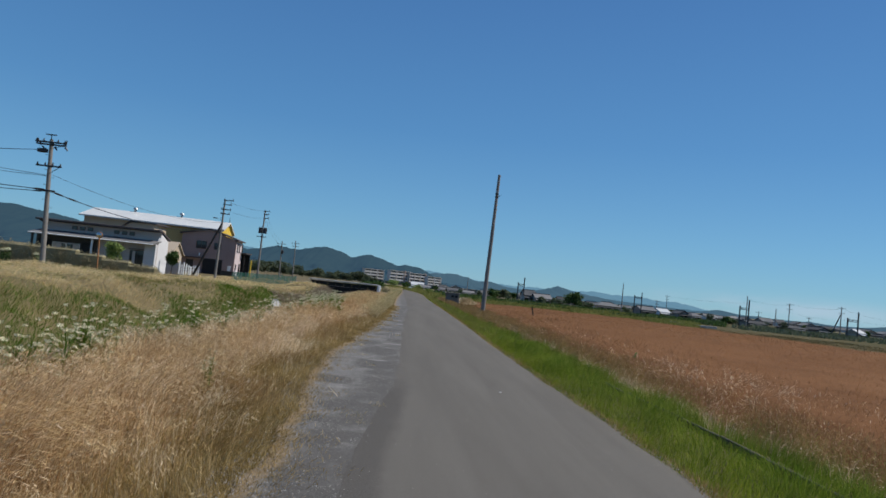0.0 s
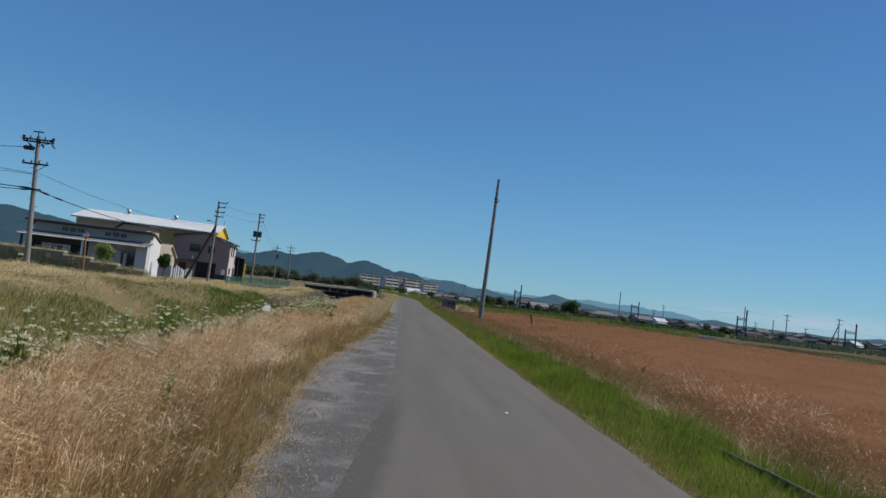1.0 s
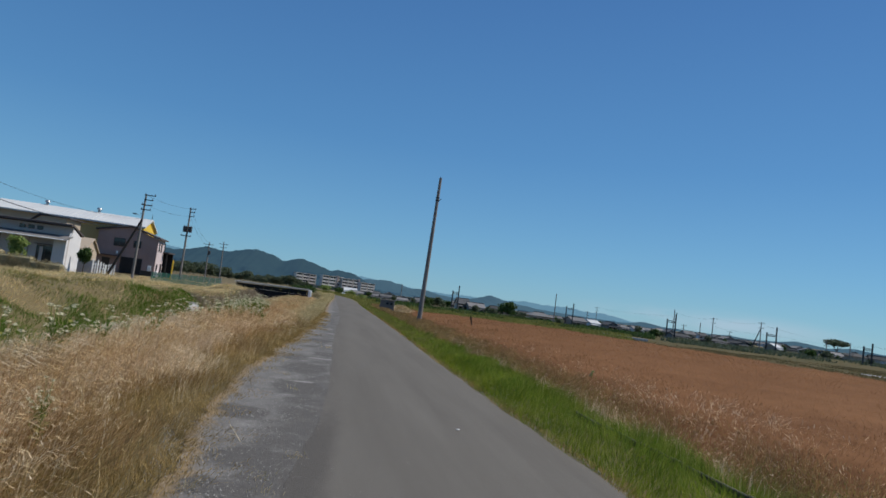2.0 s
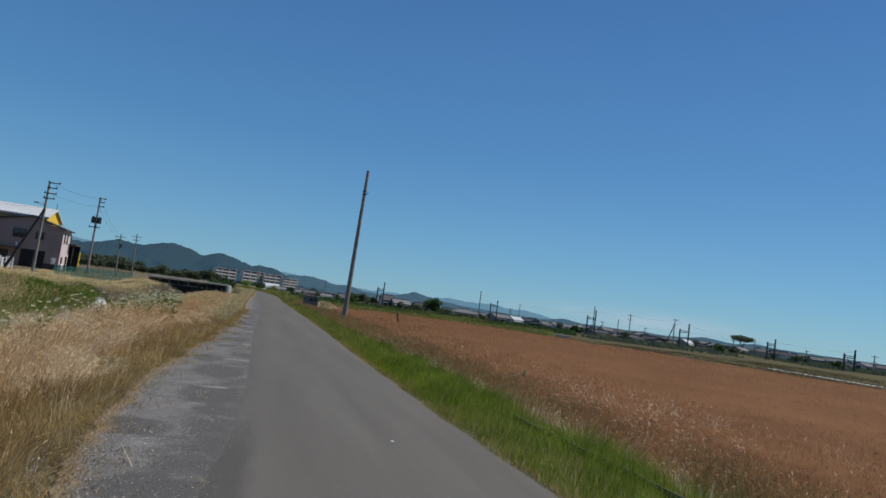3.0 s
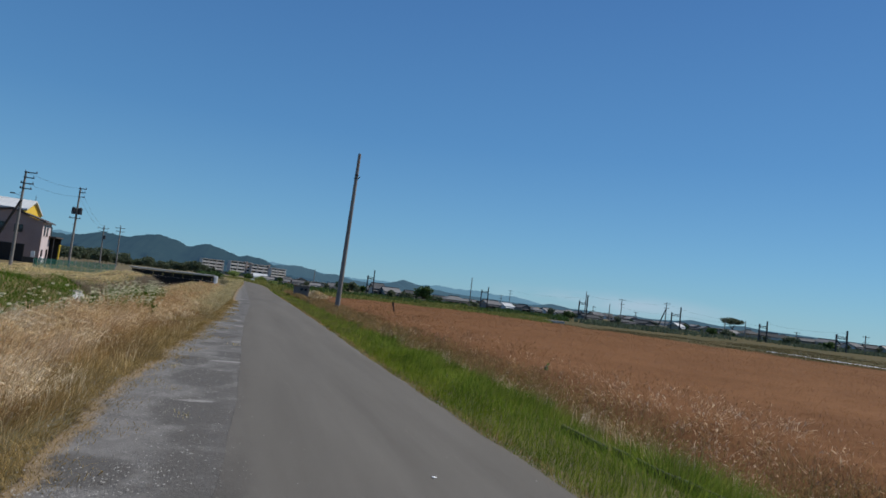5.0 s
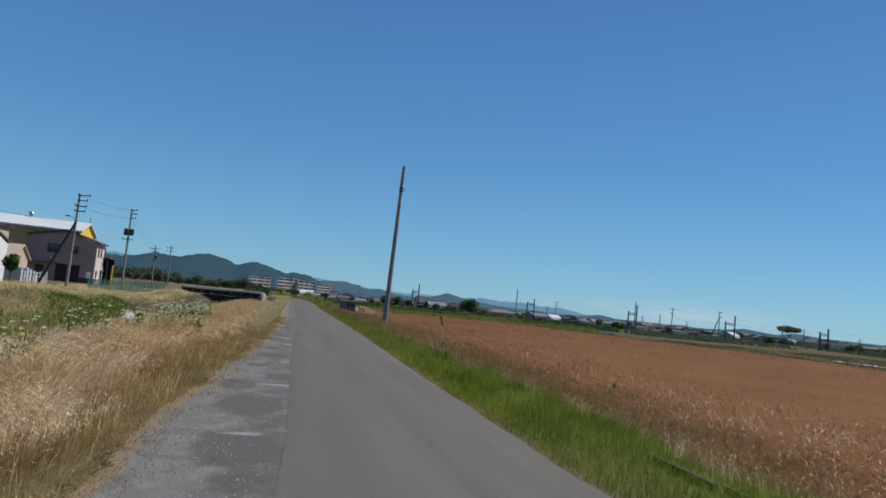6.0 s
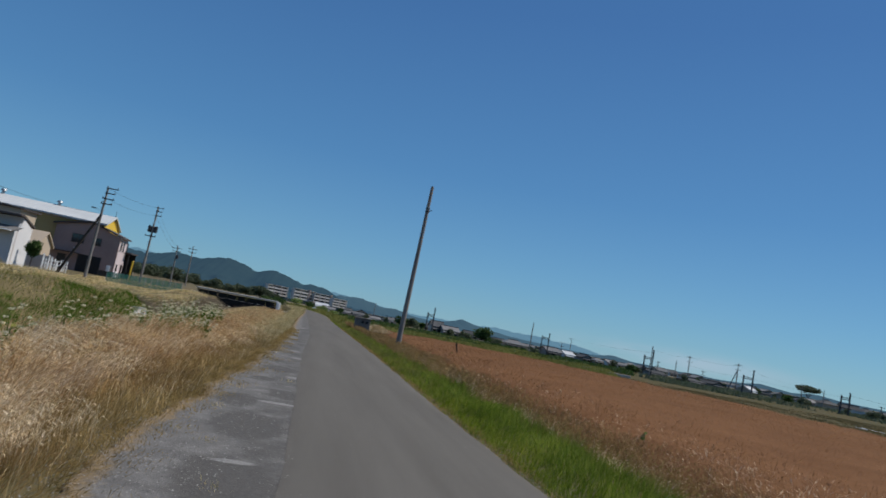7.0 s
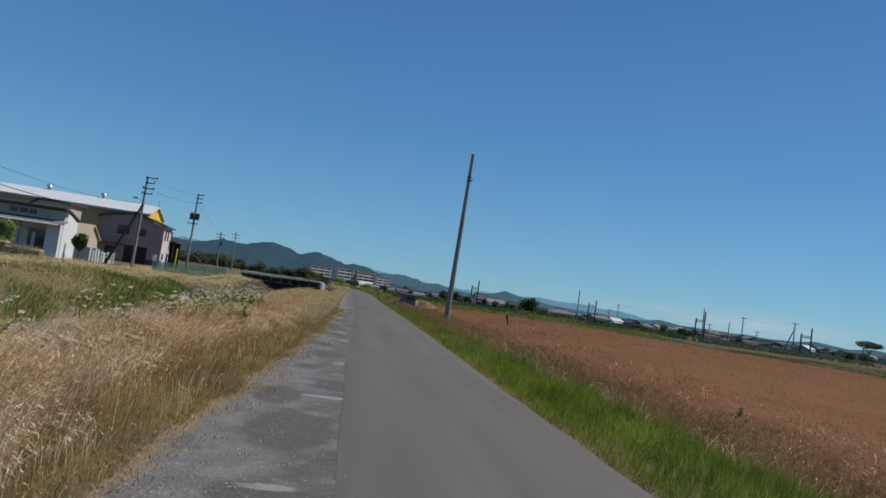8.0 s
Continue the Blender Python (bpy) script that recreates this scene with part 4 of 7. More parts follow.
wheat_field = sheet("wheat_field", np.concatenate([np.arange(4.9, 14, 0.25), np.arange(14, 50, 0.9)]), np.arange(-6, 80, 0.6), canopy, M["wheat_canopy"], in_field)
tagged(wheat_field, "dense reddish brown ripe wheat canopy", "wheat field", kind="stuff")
x, y = scatter(5.0, 12, 3, 48, 90000, lambda x, y: (x > 5.25 + 1.5 * rng.uniform(0, 1, len(x)) ** 1.2) & (x < 6.2 + 5.0 * rng.uniform(0, 1, len(x)) ** 1.6) & (rng.uniform(0, 1, len(x)) > 0.6 * smooth(16, 30, y)), 1.6)
h = (canopy(x, y) + 0.58) * rng.uniform(0.8, 1.3, len(x)) * (1 + 0.12 * waves(x, y, 0.8, 2.0))
blades("wheat", x, y, np.full(len(x), -0.52), h, px_width(y, 0.005), np.full(len(x), 0.32), M["wheat"], 0.7, 0.16, 2, (-0.1, 0), 1.0, "ripe reddish brown wheat stalks with ears", "wheat")
x, y = scatter(6, 48, 3, 79, 110000, in_field, 1.25)
blades("wheat_ears", x, y, canopy(x, y) - 0.07, rng.uniform(0.08, 0.16, len(x)), px_width(y, 0.014, x), np.full(len(x), 0.9), M["wheat_top"], 0.6, 0.3, 2, (-0.1, 0), 1.0, "ears of ripe wheat over the field", "wheat")
x, y = scatter(5.0, 9.5, 4, 40, 36000, lambda x, y: (rng.uniform(0, 1, len(x)) > 0.75 * smooth(14, 28, y)) & (x < 5.4 + 4.1 * rng.uniform(0, 1, len(x)) ** 1.7) & (x > 5.4 + 0.8 * rng.uniform(0, 1, len(x))) & (waves(x, y, 0.9, 5.0) + rng.normal(0, 0.5, len(x)) > -0.1), 1.7)
blades("pale_ears", x, y, np.full(len(x), -0.5), (canopy(x, y) + 0.62) * rng.uniform(0.8, 1.25, len(x)), px_width(y, 0.0045), np.full(len(x), 0.5), M["pale_ear"], 0.9, 0.2, 3, (-0.1, 0), 1.0, "pale grass ears standing over the wheat", "grass", ear=0.009)

cx, cy = scatter(6.0, 9.7, 5, 34, 2500, lambda x, y: (rng.uniform(0, 1, len(x)) > 0.2 + 0.7 * smooth(13, 26, y)) & (x < 6.4 + 3.1 * rng.uniform(0, 1, len(x)) ** 1.4) & (waves(x, y, 1.2, 6.0) + rng.normal(0, 0.4, len(x)) > -0.1), 1.4)
x, y = np.repeat(cx, 9) + rng.normal(0, 0.1, 9 * len(cx)), np.repeat(cy, 9) + rng.normal(0, 0.1, 9 * len(cx))
blades("bright_ears", x, y, np.full(len(x), -0.5), (canopy(x, y) + 0.66) * rng.uniform(0.9, 1.25, len(x)), px_width(y, 0.003), np.full(len(x), 0.45), M["ear_tuft"], 1.0, 0.16, 3, (-0.1, 0), 1.0, "pale pinkish ears standing in bunches over the wheat", "wheat", ear=0.016)


# ---- distance: wooded hills ----
def ridge(name, at, profile, mat, rough, seed, depth, label):
    """A chain of hills at a distance: profile of (x over y, z over y) corners."""
    px_, pz = np.array(profile).T
    n = 700
    u = np.linspace(px_[0], px_[-1], n)
    top = np.interp(u, px_, pz)
    k = np.ones(7) / 7
    top = np.convolve(np.pad(top, 3, mode="edge"), k, "valid")
    jag = np.array([noise.fractal(Vector((v * rough, seed, 0)), 0.9, 2.1, 5) for v in u])
    jag += 0.45 * np.array([noise.fractal(Vector((v * rough * 6, seed + 9, 0)), 0.8, 2.1, 4) for v in u])
    top = np.maximum(top + 0.0034 * jag * np.clip(top / 0.02, 0.2, 1), 0.0005)
    rows = []
    for s in np.linspace(0, 1, 14):
        wob = np.array([noise.fractal(Vector((v * rough * 1.5, s * 3.0, seed + 4)), 0.9, 2.1, 4) for v in u])
        yy = at - depth * (1 - s) + depth * 0.25 * wob * (1 - s)
        zz = (top * at + 1.6) * (s ** 0.8) * (1 + 0.05 * wob * (1 - s)) - 8 * (1 - s)
        rows.append(np.stack([u * at, yy, zz], 1))
    back = rows[-1].copy()
    back[:, 1] += depth
    back[:, 2] = -10
    rows.append(back)
    V = np.concatenate(rows)
    i, j = np.meshgrid(np.arange(n - 1), np.arange(len(rows) - 1))
    a = (j * n + i).ravel()
    return tagged(big_mesh(name, V, np.stack([a, a + 1, a + n + 1, a + n], 1), mat, smooth=True), label, "hills", kind="structure")


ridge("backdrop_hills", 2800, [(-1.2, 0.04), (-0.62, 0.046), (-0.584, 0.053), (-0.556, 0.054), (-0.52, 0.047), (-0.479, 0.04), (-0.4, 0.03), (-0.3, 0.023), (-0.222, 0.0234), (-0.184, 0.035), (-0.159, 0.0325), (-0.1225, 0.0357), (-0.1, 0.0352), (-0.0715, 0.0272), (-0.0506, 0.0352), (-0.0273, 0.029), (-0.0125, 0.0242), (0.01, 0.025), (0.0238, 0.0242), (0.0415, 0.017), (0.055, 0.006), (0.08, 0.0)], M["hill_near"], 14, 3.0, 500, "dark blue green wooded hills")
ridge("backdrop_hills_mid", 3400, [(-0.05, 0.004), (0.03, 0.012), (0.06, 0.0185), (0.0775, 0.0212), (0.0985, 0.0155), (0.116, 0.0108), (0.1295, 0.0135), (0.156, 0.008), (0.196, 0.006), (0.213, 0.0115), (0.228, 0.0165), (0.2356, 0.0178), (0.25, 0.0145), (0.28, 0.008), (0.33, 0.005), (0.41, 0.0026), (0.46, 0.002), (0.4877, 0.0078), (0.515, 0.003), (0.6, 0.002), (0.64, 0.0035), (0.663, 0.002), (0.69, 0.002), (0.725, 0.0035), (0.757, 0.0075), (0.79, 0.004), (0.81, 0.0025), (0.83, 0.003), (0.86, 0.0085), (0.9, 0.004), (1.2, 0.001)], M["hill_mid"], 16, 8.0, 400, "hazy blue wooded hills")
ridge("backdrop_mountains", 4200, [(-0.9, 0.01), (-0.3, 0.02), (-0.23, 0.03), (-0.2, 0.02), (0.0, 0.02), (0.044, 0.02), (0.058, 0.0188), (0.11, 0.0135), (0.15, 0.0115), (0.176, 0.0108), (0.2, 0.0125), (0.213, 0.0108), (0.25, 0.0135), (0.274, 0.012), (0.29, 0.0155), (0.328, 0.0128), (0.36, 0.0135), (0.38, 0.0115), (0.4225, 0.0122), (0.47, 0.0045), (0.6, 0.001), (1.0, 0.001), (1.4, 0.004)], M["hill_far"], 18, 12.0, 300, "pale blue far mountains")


# loose gravel on the shoulder
def gravel(name, x, y, z, size, mat, label):
    n = len(x)
    c = np.stack([x, y, z], 1)
    dirs = np.array([(1, 0, 0), (0, 1, 0), (-1, 0, 0), (0, -1, 0), (0, 0, 0.8), (0, 0, -0.4)], float)
    jit = rng.uniform(0.5, 1.3, (n, 6, 1))
    a = rng.uniform(0, 6.28, n)
    rot = np.stack([np.cos(a), -np.sin(a), np.sin(a), np.cos(a)], 1).reshape(n, 2, 2)
    d = np.broadcast_to(dirs, (n, 6, 3)).copy()
    d[:, :, :2] = np.einsum("nij,nkj->nki", rot, d[:, :, :2])
    V = (c[:, None] + d * jit * size[:, None, None]).reshape(-1, 3)
    tri = np.array([(0, 1, 4), (1, 2, 4), (2, 3, 4), (3, 0, 4)])
    F = (np.arange(n)[:, None, None] * 6 + tri).reshape(-1, 3)
    return tagged(big_mesh(name, V, F, mat), label, "gravel", kind="stuff")


x, y = scatter(-1.7, 0.3, 3, 30, 140000, lambda x, y: (x > left_gravel(y) - 0.2) & (x < left_asphalt(y) - 0.9 * rng.uniform(0, 1, len(x)) ** 1.3) & (rng.uniform(0, 1, len(x)) > 0.5 * smooth(9, 14, y)) & (waves(x, y, 0.55, 6.0) + rng.normal(0, 0.5, len(x)) > -0.1), 1.7)
gravel("loose_gravel", x, y, np.full(len(x), 0.02), 0.0025 + 0.008 * rng.uniform(0, 1, len(x)) ** 2.6, M["gravel"], "loose pale grey gravel scattered on the broken shoulder")
x, y = scatter(-0.3, 3.2, 3, 30, 700, lambda x, y: (x > left_asphalt(y)) & (x < right_edge(y)), 1.5)
gravel("road_grit", x, y, np.full(len(x), 0.035), rng.uniform(0.003, 0.008, len(x)), M["gravel"], "grit on the asphalt")
x, y = scatter(2.9, 3.3, 3.5, 32, 5000, lambda x, y: np.abs(x - right_edge(y) + 0.04) < 0.1 * rng.uniform(0, 1, len(x)) * (1.1 + waves(y, y, 0.6, 8.0)), 1.6)
gravel("edge_grit", x, y, np.full(len(x), 0.012), rng.uniform(0.003, 0.009, len(x)), M["dust"], "pale grit along the asphalt edge")
x, y = scatter(-0.7, 0.9, 3, 34, 26000, lambda x, y: np.abs(x - left_asphalt(y) + 0.04) < 0.16 * rng.uniform(0, 1, len(x)) ** 1.6 * (1.1 + waves(y, y, 0.5, 3.0)), 1.7)
gravel("seam_grit", x, y, np.full(len(x), 0.017), 0.002 + 0.006 * rng.uniform(0, 1, len(x)) ** 2.4, M["gravel"], "crumbs of stone along the broken asphalt seam")
cx, cy = scatter(-1.0, 0.4, 4, 26, 34, lambda x, y: (x > left_gravel(y) + 0.1) & (x < left_asphalt(y) + 0.03) & (waves(x, y, 0.9, 3.0) > 0.0), 1.5)
x, y = np.repeat(cx, 24) + rng.normal(0, 0.07, 24 * len(cx)), np.repeat(cy, 24) + rng.normal(0, 0.07, 24 * len(cx))
blades("gravel_weeds", x, y, np.full(len(x), 0.008), rng.uniform(0.02, 0.07, len(x)), px_width(y, 0.004), np.full(len(x), 1.3), M["far_strip"], 0.6, 0, 2, (0.1, 0), 1.0, "low yellowish weeds sprouting in the gravel", "weeds")
# small tufts growing through the gravel
x, y = scatter(-1.5, -0.2, 3, 40, 500, lambda x, y: (x > left_gravel(y) - 0.1) & (x < left_gravel(y) + 0.7 * rng.uniform(0, 1, len(x)) ** 2), 1.6)
blades("shoulder_tufts", x, y, np.full(len(x), 0.01), rng.uniform(0.03, 0.1, len(x)), px_width(y, 0.005), np.full(len(x), 1.0), M["pale_grass"], 0.6, 0, 2, (0.2, 0), 1.0, "sparse olive tufts growing through the gravel")

x, y = scatter(-1.7, 0.1, 3, 44, 90000, lambda x, y: (x > left_gravel(y) - 0.15) & (x < left_gravel(y) + 0.55 * rng.uniform(0, 1, len(x)) ** 1.8 * (1 + 0.8 * waves(y, x, 0.5, 3.0))), 1.5)
blades("shoulder_fringe", x, y, np.full(len(x), 0.008), rng.uniform(0.012, 0.06, len(x)) * (1 + 0.9 * smooth(0.15, -0.1, x - left_gravel(y))), px_width(y, 0.006), np.full(len(x), 2.0), M["olive_grass"], 0.6, 0, 2, (0.3, 0), 1.0, "short brown grass creeping over the gravel")


# ---- makers of things ----
def leaf_cloud(name, blobs, count, size, mat, parent=None, seed=1, label="", flat=0.0):
    """Leaves scattered through uneven blobs (x, y, z, rx, ry, rz), thicker towards the skin."""
    g = np.random.default_rng(seed)
    B = np.array(blobs, float)
    share = B[:, 3] * B[:, 4] * B[:, 5]
    pick = g.choice(len(B), count, p=share / share.sum())
    v = g.normal(size=(count, 3))
    v /= np.linalg.norm(v, axis=1)[:, None]
    r = g.uniform(0, 1, count) ** 0.35 * (1 + 0.22 * np.sin(5 * v[:, 0] + 3 * v[:, 2] + pick) * np.cos(4 * v[:, 1] + pick))
    c = B[pick, :3] + v * r[:, None] * B[pick, 3:]
    a, b = g.normal(size=(count, 3)), g.normal(size=(count, 3))
    a /= np.linalg.norm(a, axis=1)[:, None]
    b -= (a * b).sum(1)[:, None] * a
    b /= np.linalg.norm(b, axis=1)[:, None]
    s = size * g.uniform(0.6, 1.4, count)[:, None]
    V = np.stack([c - a * s, c - b * s * 0.5 + a * s * 0.1, c + a * s, c + b * s * 0.5 + a * s * 0.1], 1).reshape(-1, 3)
    o = np.arange(count) * 4
    return tagged(big_mesh(name, V, np.stack([o, o + 1, o + 2, o + 3], 1), mat, parent), label)


def tree(label, at, height, width, leaves=900, size=0.16, mat="leaf", seed=1, group="", name="tree", low=0.25, flat=False):
    g = random.Random(seed)
    t = thing(name, label, "tree" if name == "tree" else "bush", at, 0, group)
    bm = rod((0, 0, -0.15), (0.03 * width, 0.02 * width, height * 0.45), 0.035 * height * 0.6, 0.02 * height * 0.6, 8)
    fork = Vector((0.03 * width, 0.02 * width, height * 0.4))
    blobs = []
    for k in range(7):
        a = k * 2.4 + g.uniform(-0.4, 0.4)
        rr = width * 0.5 * g.uniform(0.35, 0.62)
        zz = height * g.uniform(low + 0.25, 0.82) if not flat else height * g.uniform(0.68, 0.85)
        tip = Vector((math.cos(a) * rr, math.sin(a) * rr, zz))
        rod(fork - Vector((0, 0, height * g.uniform(0, 0.15))), tip, 0.012 * height, 0.004 * height, 5, bm)
        blobs.append((*tip, width * g.uniform(0.2, 0.3), width * g.uniform(0.2, 0.3), (height * (0.12 if flat else g.uniform(0.14, 0.22)))))
    blobs.append((0, 0, height * 0.8, width * 0.26, width * 0.26, height * 0.19))
    blobs.append((0, 0, height * (0.78 if flat else 0.55), width * 0.36, width * 0.36, height * (0.12 if flat else 0.25)))
    part("trunk", bm, M["bark"], t)
    leaf_cloud("crown", blobs, leaves, size, M[mat], t, seed)
    return t


def bars(w, h, b, depth, bm=None, mid=True):
    """A window's frame in the x-z plane, from (0, 0) to (w, h)."""
    bm = bm or bmesh.new()
    box(0, b, 0, depth, 0, h, bm=bm)
    box(w - b, w, 0, depth, 0, h, bm=bm)
    box(b, w - b, 0, depth, 0, b, bm=bm)
    box(b, w - b, 0, depth, h - b, h, bm=bm)
    if mid:
        box(w / 2 - b / 2, w / 2 + b / 2, 0.004, depth, b, h - b, bm=bm)
    return bm


def window(parent, u, z, w, h, face="front", at=0.0, frame_mat="frame_dark", mid=True, name="window"):
    """A window set on the front wall (y = at) or the right wall (x = at)."""
    b = 0.07
    win = part(name, bars(w, h, b, 0.07, mid=mid), M[frame_mat], parent)
    pane = part("pane", box(b, w - b, 0.03, 0.05, b, h - b), M["pane"], win)
    win.matrix_local = pose(u, at - 0.06, z) if face == "front" else pose(at + 0.06, u, z, 0, 0, 90)
    return win


def roof_slab(profile, x0, x1, thick, axis="x"):
    """A bent roof slab: profile of (a, z) top points, thick downwards."""
    return prism(list(profile) + [(a, z - thick) for a, z in reversed(list(profile))], x0, x1, axis=axis)


def insulator(parent, x, y, z, s=1.0):
    bm = rod((0, 0, 0), (0, 0, 0.16 * s), 0.05 * s, 0.035 * s, 8)
    rod((0, 0, 0.05 * s), (0, 0, 0.08 * s), 0.075 * s, 0.06 * s, 8, bm)
    ob = part("insulator", bm, M["porcelain"], parent)
    ob.location = (x, y, z)
    return ob


def utility_pole(label, foot, top, r0=0.16, r1=0.1, arms=(), transformers=(), lamp=None, group="utility poles", steps=True, name="utility_pole"):
    """foot and top in the world; arms: (height, from x, to x, insulators); transformers: (height, x)."""
    foot, top = Vector(foot), Vector(top)
    t = thing(name, label, "utility pole", foot, 0, group)
    d = top - foot
    H = d.length
    part("pole", rod((0, 0, -0.4), d, r0, r1, 14), M["pole_concrete"], t)
    cap = part("pole_cap", rod(d - d.normalized() * 0.02, d + d.normalized() * 0.06, r1 * 1.08, r1 * 0.7, 12), M["dark_steel"], t)
    if steps:
        k = 0
        s = 0.28
        while s < 0.93:
            p = d * s
            w = 1 if k % 2 else -1
            part("step_bolt", rod(p + Vector((w * r1 * 0.8, 0, 0)), p + Vector((w * (r0 + 0.16), 0, 0)), 0.012, 0.012, 5), M["dark_steel"], t)
            s += 0.06 if H < 11 else 0.05
            k += 1
    for z, xa, xb, n in arms:
        p = d * (z / H)
        arm = part("crossarm", box(xa + p.x, xb + p.x, p.y - 0.17, p.y - 0.08, p.z - 0.05, p.z + 0.05, 0.008), M["dark_steel"], t)
        part("arm_band", rod((p.x, p.y, p.z - 0.04), (p.x, p.y, p.z + 0.04), r0 * 0.98, r0 * 0.98, 12), M["dark_steel"], t)
        for k in range(n):
            insulator(arm, p.x + xa + 0.08 + (xb - xa - 0.16) * k / max(1, n - 1), p.y - 0.125, p.z + 0.05)
    for z, x in transformers:
        p = d * (z / H)
        tr = part("transformer", rod((p.x + x, p.y, p.z - 0.4), (p.x + x, p.y, p.z + 0.4), 0.26, 0.26, 14), M["dark_steel"], t)
        part("lid", rod((p.x + x, p.y, p.z + 0.4), (p.x + x, p.y, p.z + 0.47), 0.28, 0.16, 14), M["dark_steel"], tr)
        insulator(tr, p.x + x - 0.1, p.y, p.z + 0.45, 0.8)
        insulator(tr, p.x + x + 0.1, p.y, p.z + 0.45, 0.8)
        part("bracket", box(min(p.x, p.x + x), max(p.x, p.x + x), p.y - 0.04, p.y + 0.04, p.z - 0.3, p.z - 0.22), M["dark_steel"], t)
    if lamp:
        z, x = lamp
        p = d * (z / H)
        part("lamp_arm", rod(p, p + Vector((x, 0, 0.18)), 0.025, 0.02, 6), M["steel"], t)
        part("lamp_head", box(p.x + x - 0.35, p.x + x + 0.1, p.y - 0.1, p.y + 0.1, p.z + 0.14, p.z + 0.26, 0.03), M["dark_steel"], t)
    return t


def wire(a, b, sag, r=0.014, label="black overhead cable between utility poles", sleeve=None):
    """A sagging cable; sleeves are thicker stretches of it."""
    a, b = Vector(a), Vector(b)
    n, sides = 48, 6
    d = (b - a).normalized()
    u = d.cross(Vector((0, 0, 1))).normalized()
    v = u.cross(d)
    bm = bmesh.new()
    rings = []
    for k in range(n + 1):
        s = (k / n) ** 1.6
        c = a.lerp(b, s) - Vector((0, 0, sag * 4 * s * (1 - s)))
        w = r * (2.3 if sleeve and any(s0 <= s <= s1 for s0, s1 in sleeve) else 1)
        rings.append([bm.verts.new(c + (u * math.cos(t) + v * math.sin(t)) * w) for t in (6.2832 * i / sides for i in range(sides))])
    for p, q in zip(rings, rings[1:]):
        for i in range(sides):
            bm.faces.new((p[i - 1], p[i], q[i], q[i - 1]))
    bm.faces.new(rings[0])
    bm.faces.new(list(reversed(rings[-1])))
    bmesh.ops.recalc_face_normals(bm, faces=bm.faces)
    return tagged(mesh_object("overhead_cable", bm, M["cable"]), label, "cable", "overhead cables")


# ---- roadside ----
bare_pole = utility_pole("bare grey concrete utility pole leaning slightly at the field edge", (6.36, 50.4, -0.25), (6.62, 50.5, 10.45), 0.175, 0.1, steps=False, name="utility_pole", group="bare roadside poles")
for s in (0.84, 0.86):
    p = Vector((0.26, 0.1, 10.7)) * s
    part("steel_band", rod(p, p + Vector((0, 0, 0.09)), 0.135, 0.135, 14), M["dark_steel"], bare_pole)
part("cable_stub", rod(Vector((0.26, 0.1, 10.7)) * 0.845 + Vector((0.1, 0, 0)), Vector((0.26, 0.1, 10.7)) * 0.86 + Vector((0.28, 0, 0)), 0.03, 0.02, 6), M["dark_steel"], bare_pole)
for k in range(8):
    p = Vector((0.26, 0.1, 10.7)) * (0.3 + 0.065 * k)
    part("step_hole_plug", rod(p + Vector((0, -0.17, 0)), p + Vector((0, -0.12, 0)), 0.02, 0.02, 6), M["dark_steel"], bare_pole)

# concrete edging between verge and paddy
for k in range(8):
    y0 = 4.0 + 1.2 * k
    xm = float(edging_line(y0))
    edge = box(-0.025, 0.025, 0, 1.195, -0.2, 0.1 + 0.015 * math.sin(3.1 * k), 0.01)
    if k == 0:
        edging = thing("field_edging", "low weathered concrete edging between grass verge and field", "edging", (0, 0, 0), 0, kind="structure")
    ob = part("edging_board", edge, M["dark_edging"], edging)
    ob.matrix_world = pose(xm, y0, -0.02 - 0.004 * k, 0, 0, 2.0 * math.sin(k * 1.7))

# pump hut
hut = thing("pump_hut", "small dark grey concrete block pump hut beside the road", "hut", (4.45, 64.0, -0.05), -3)
part("wall", box(0, 1.28, 0, 1.5, -0.2, 1.06, 0.015), M["hut"], hut)
part("roof", box(-0.08, 1.36, -0.08, 1.58, 1.06, 1.15, 0.015), M["hut"], hut, "flat concrete roof slab")
# hut panes take the flat dark tone for the shade inside
for u in (0.5, 0.86):
    win = part("window", bars(0.28, 0.26, 0.03, 0.05, mid=False), M["hut"], hut)
    win.matrix_local = pose(u, -0.04, 0.66)
    part("pane", box(0.03, 0.25, 0.02, 0.045, 0.03, 0.23), M["shadow_gap"], win)
# straw heap
sx = rng.normal(6.5, 0.65, 1500)
sy = rng.normal(66.5, 0.7, 1500)
sz = 0.0 + 0.5 * np.exp(-((sx - 6.6) ** 2 / 1.1 + (sy - 66.5) ** 2 / 1.0))
blades("straw_heap", sx, sy, sz - 0.05, rng.uniform(0.15, 0.4, 1500), np.full(1500, 0.05), np.full(1500, 1.2), M["straw"], 0.3, 0, 2, (0, 0), 1.0, "loose heap of pale dry straw", "straw")

# stake in the field
stake = thing("wooden_stake", "short dark leaning wooden stake in the ripe field", "stake", (10.1, 49.0, -0.5), 0)
part("post", rod((0, 0, 0), (-0.3, 0, 1.3), 0.055, 0.045, 7), M["wood_stake"], stake)
part("rag", box(-0.33, -0.22, -0.05, 0.03, 1.06, 1.26, 0.015), M["wood_stake"], stake, "dark rag tied at the top")

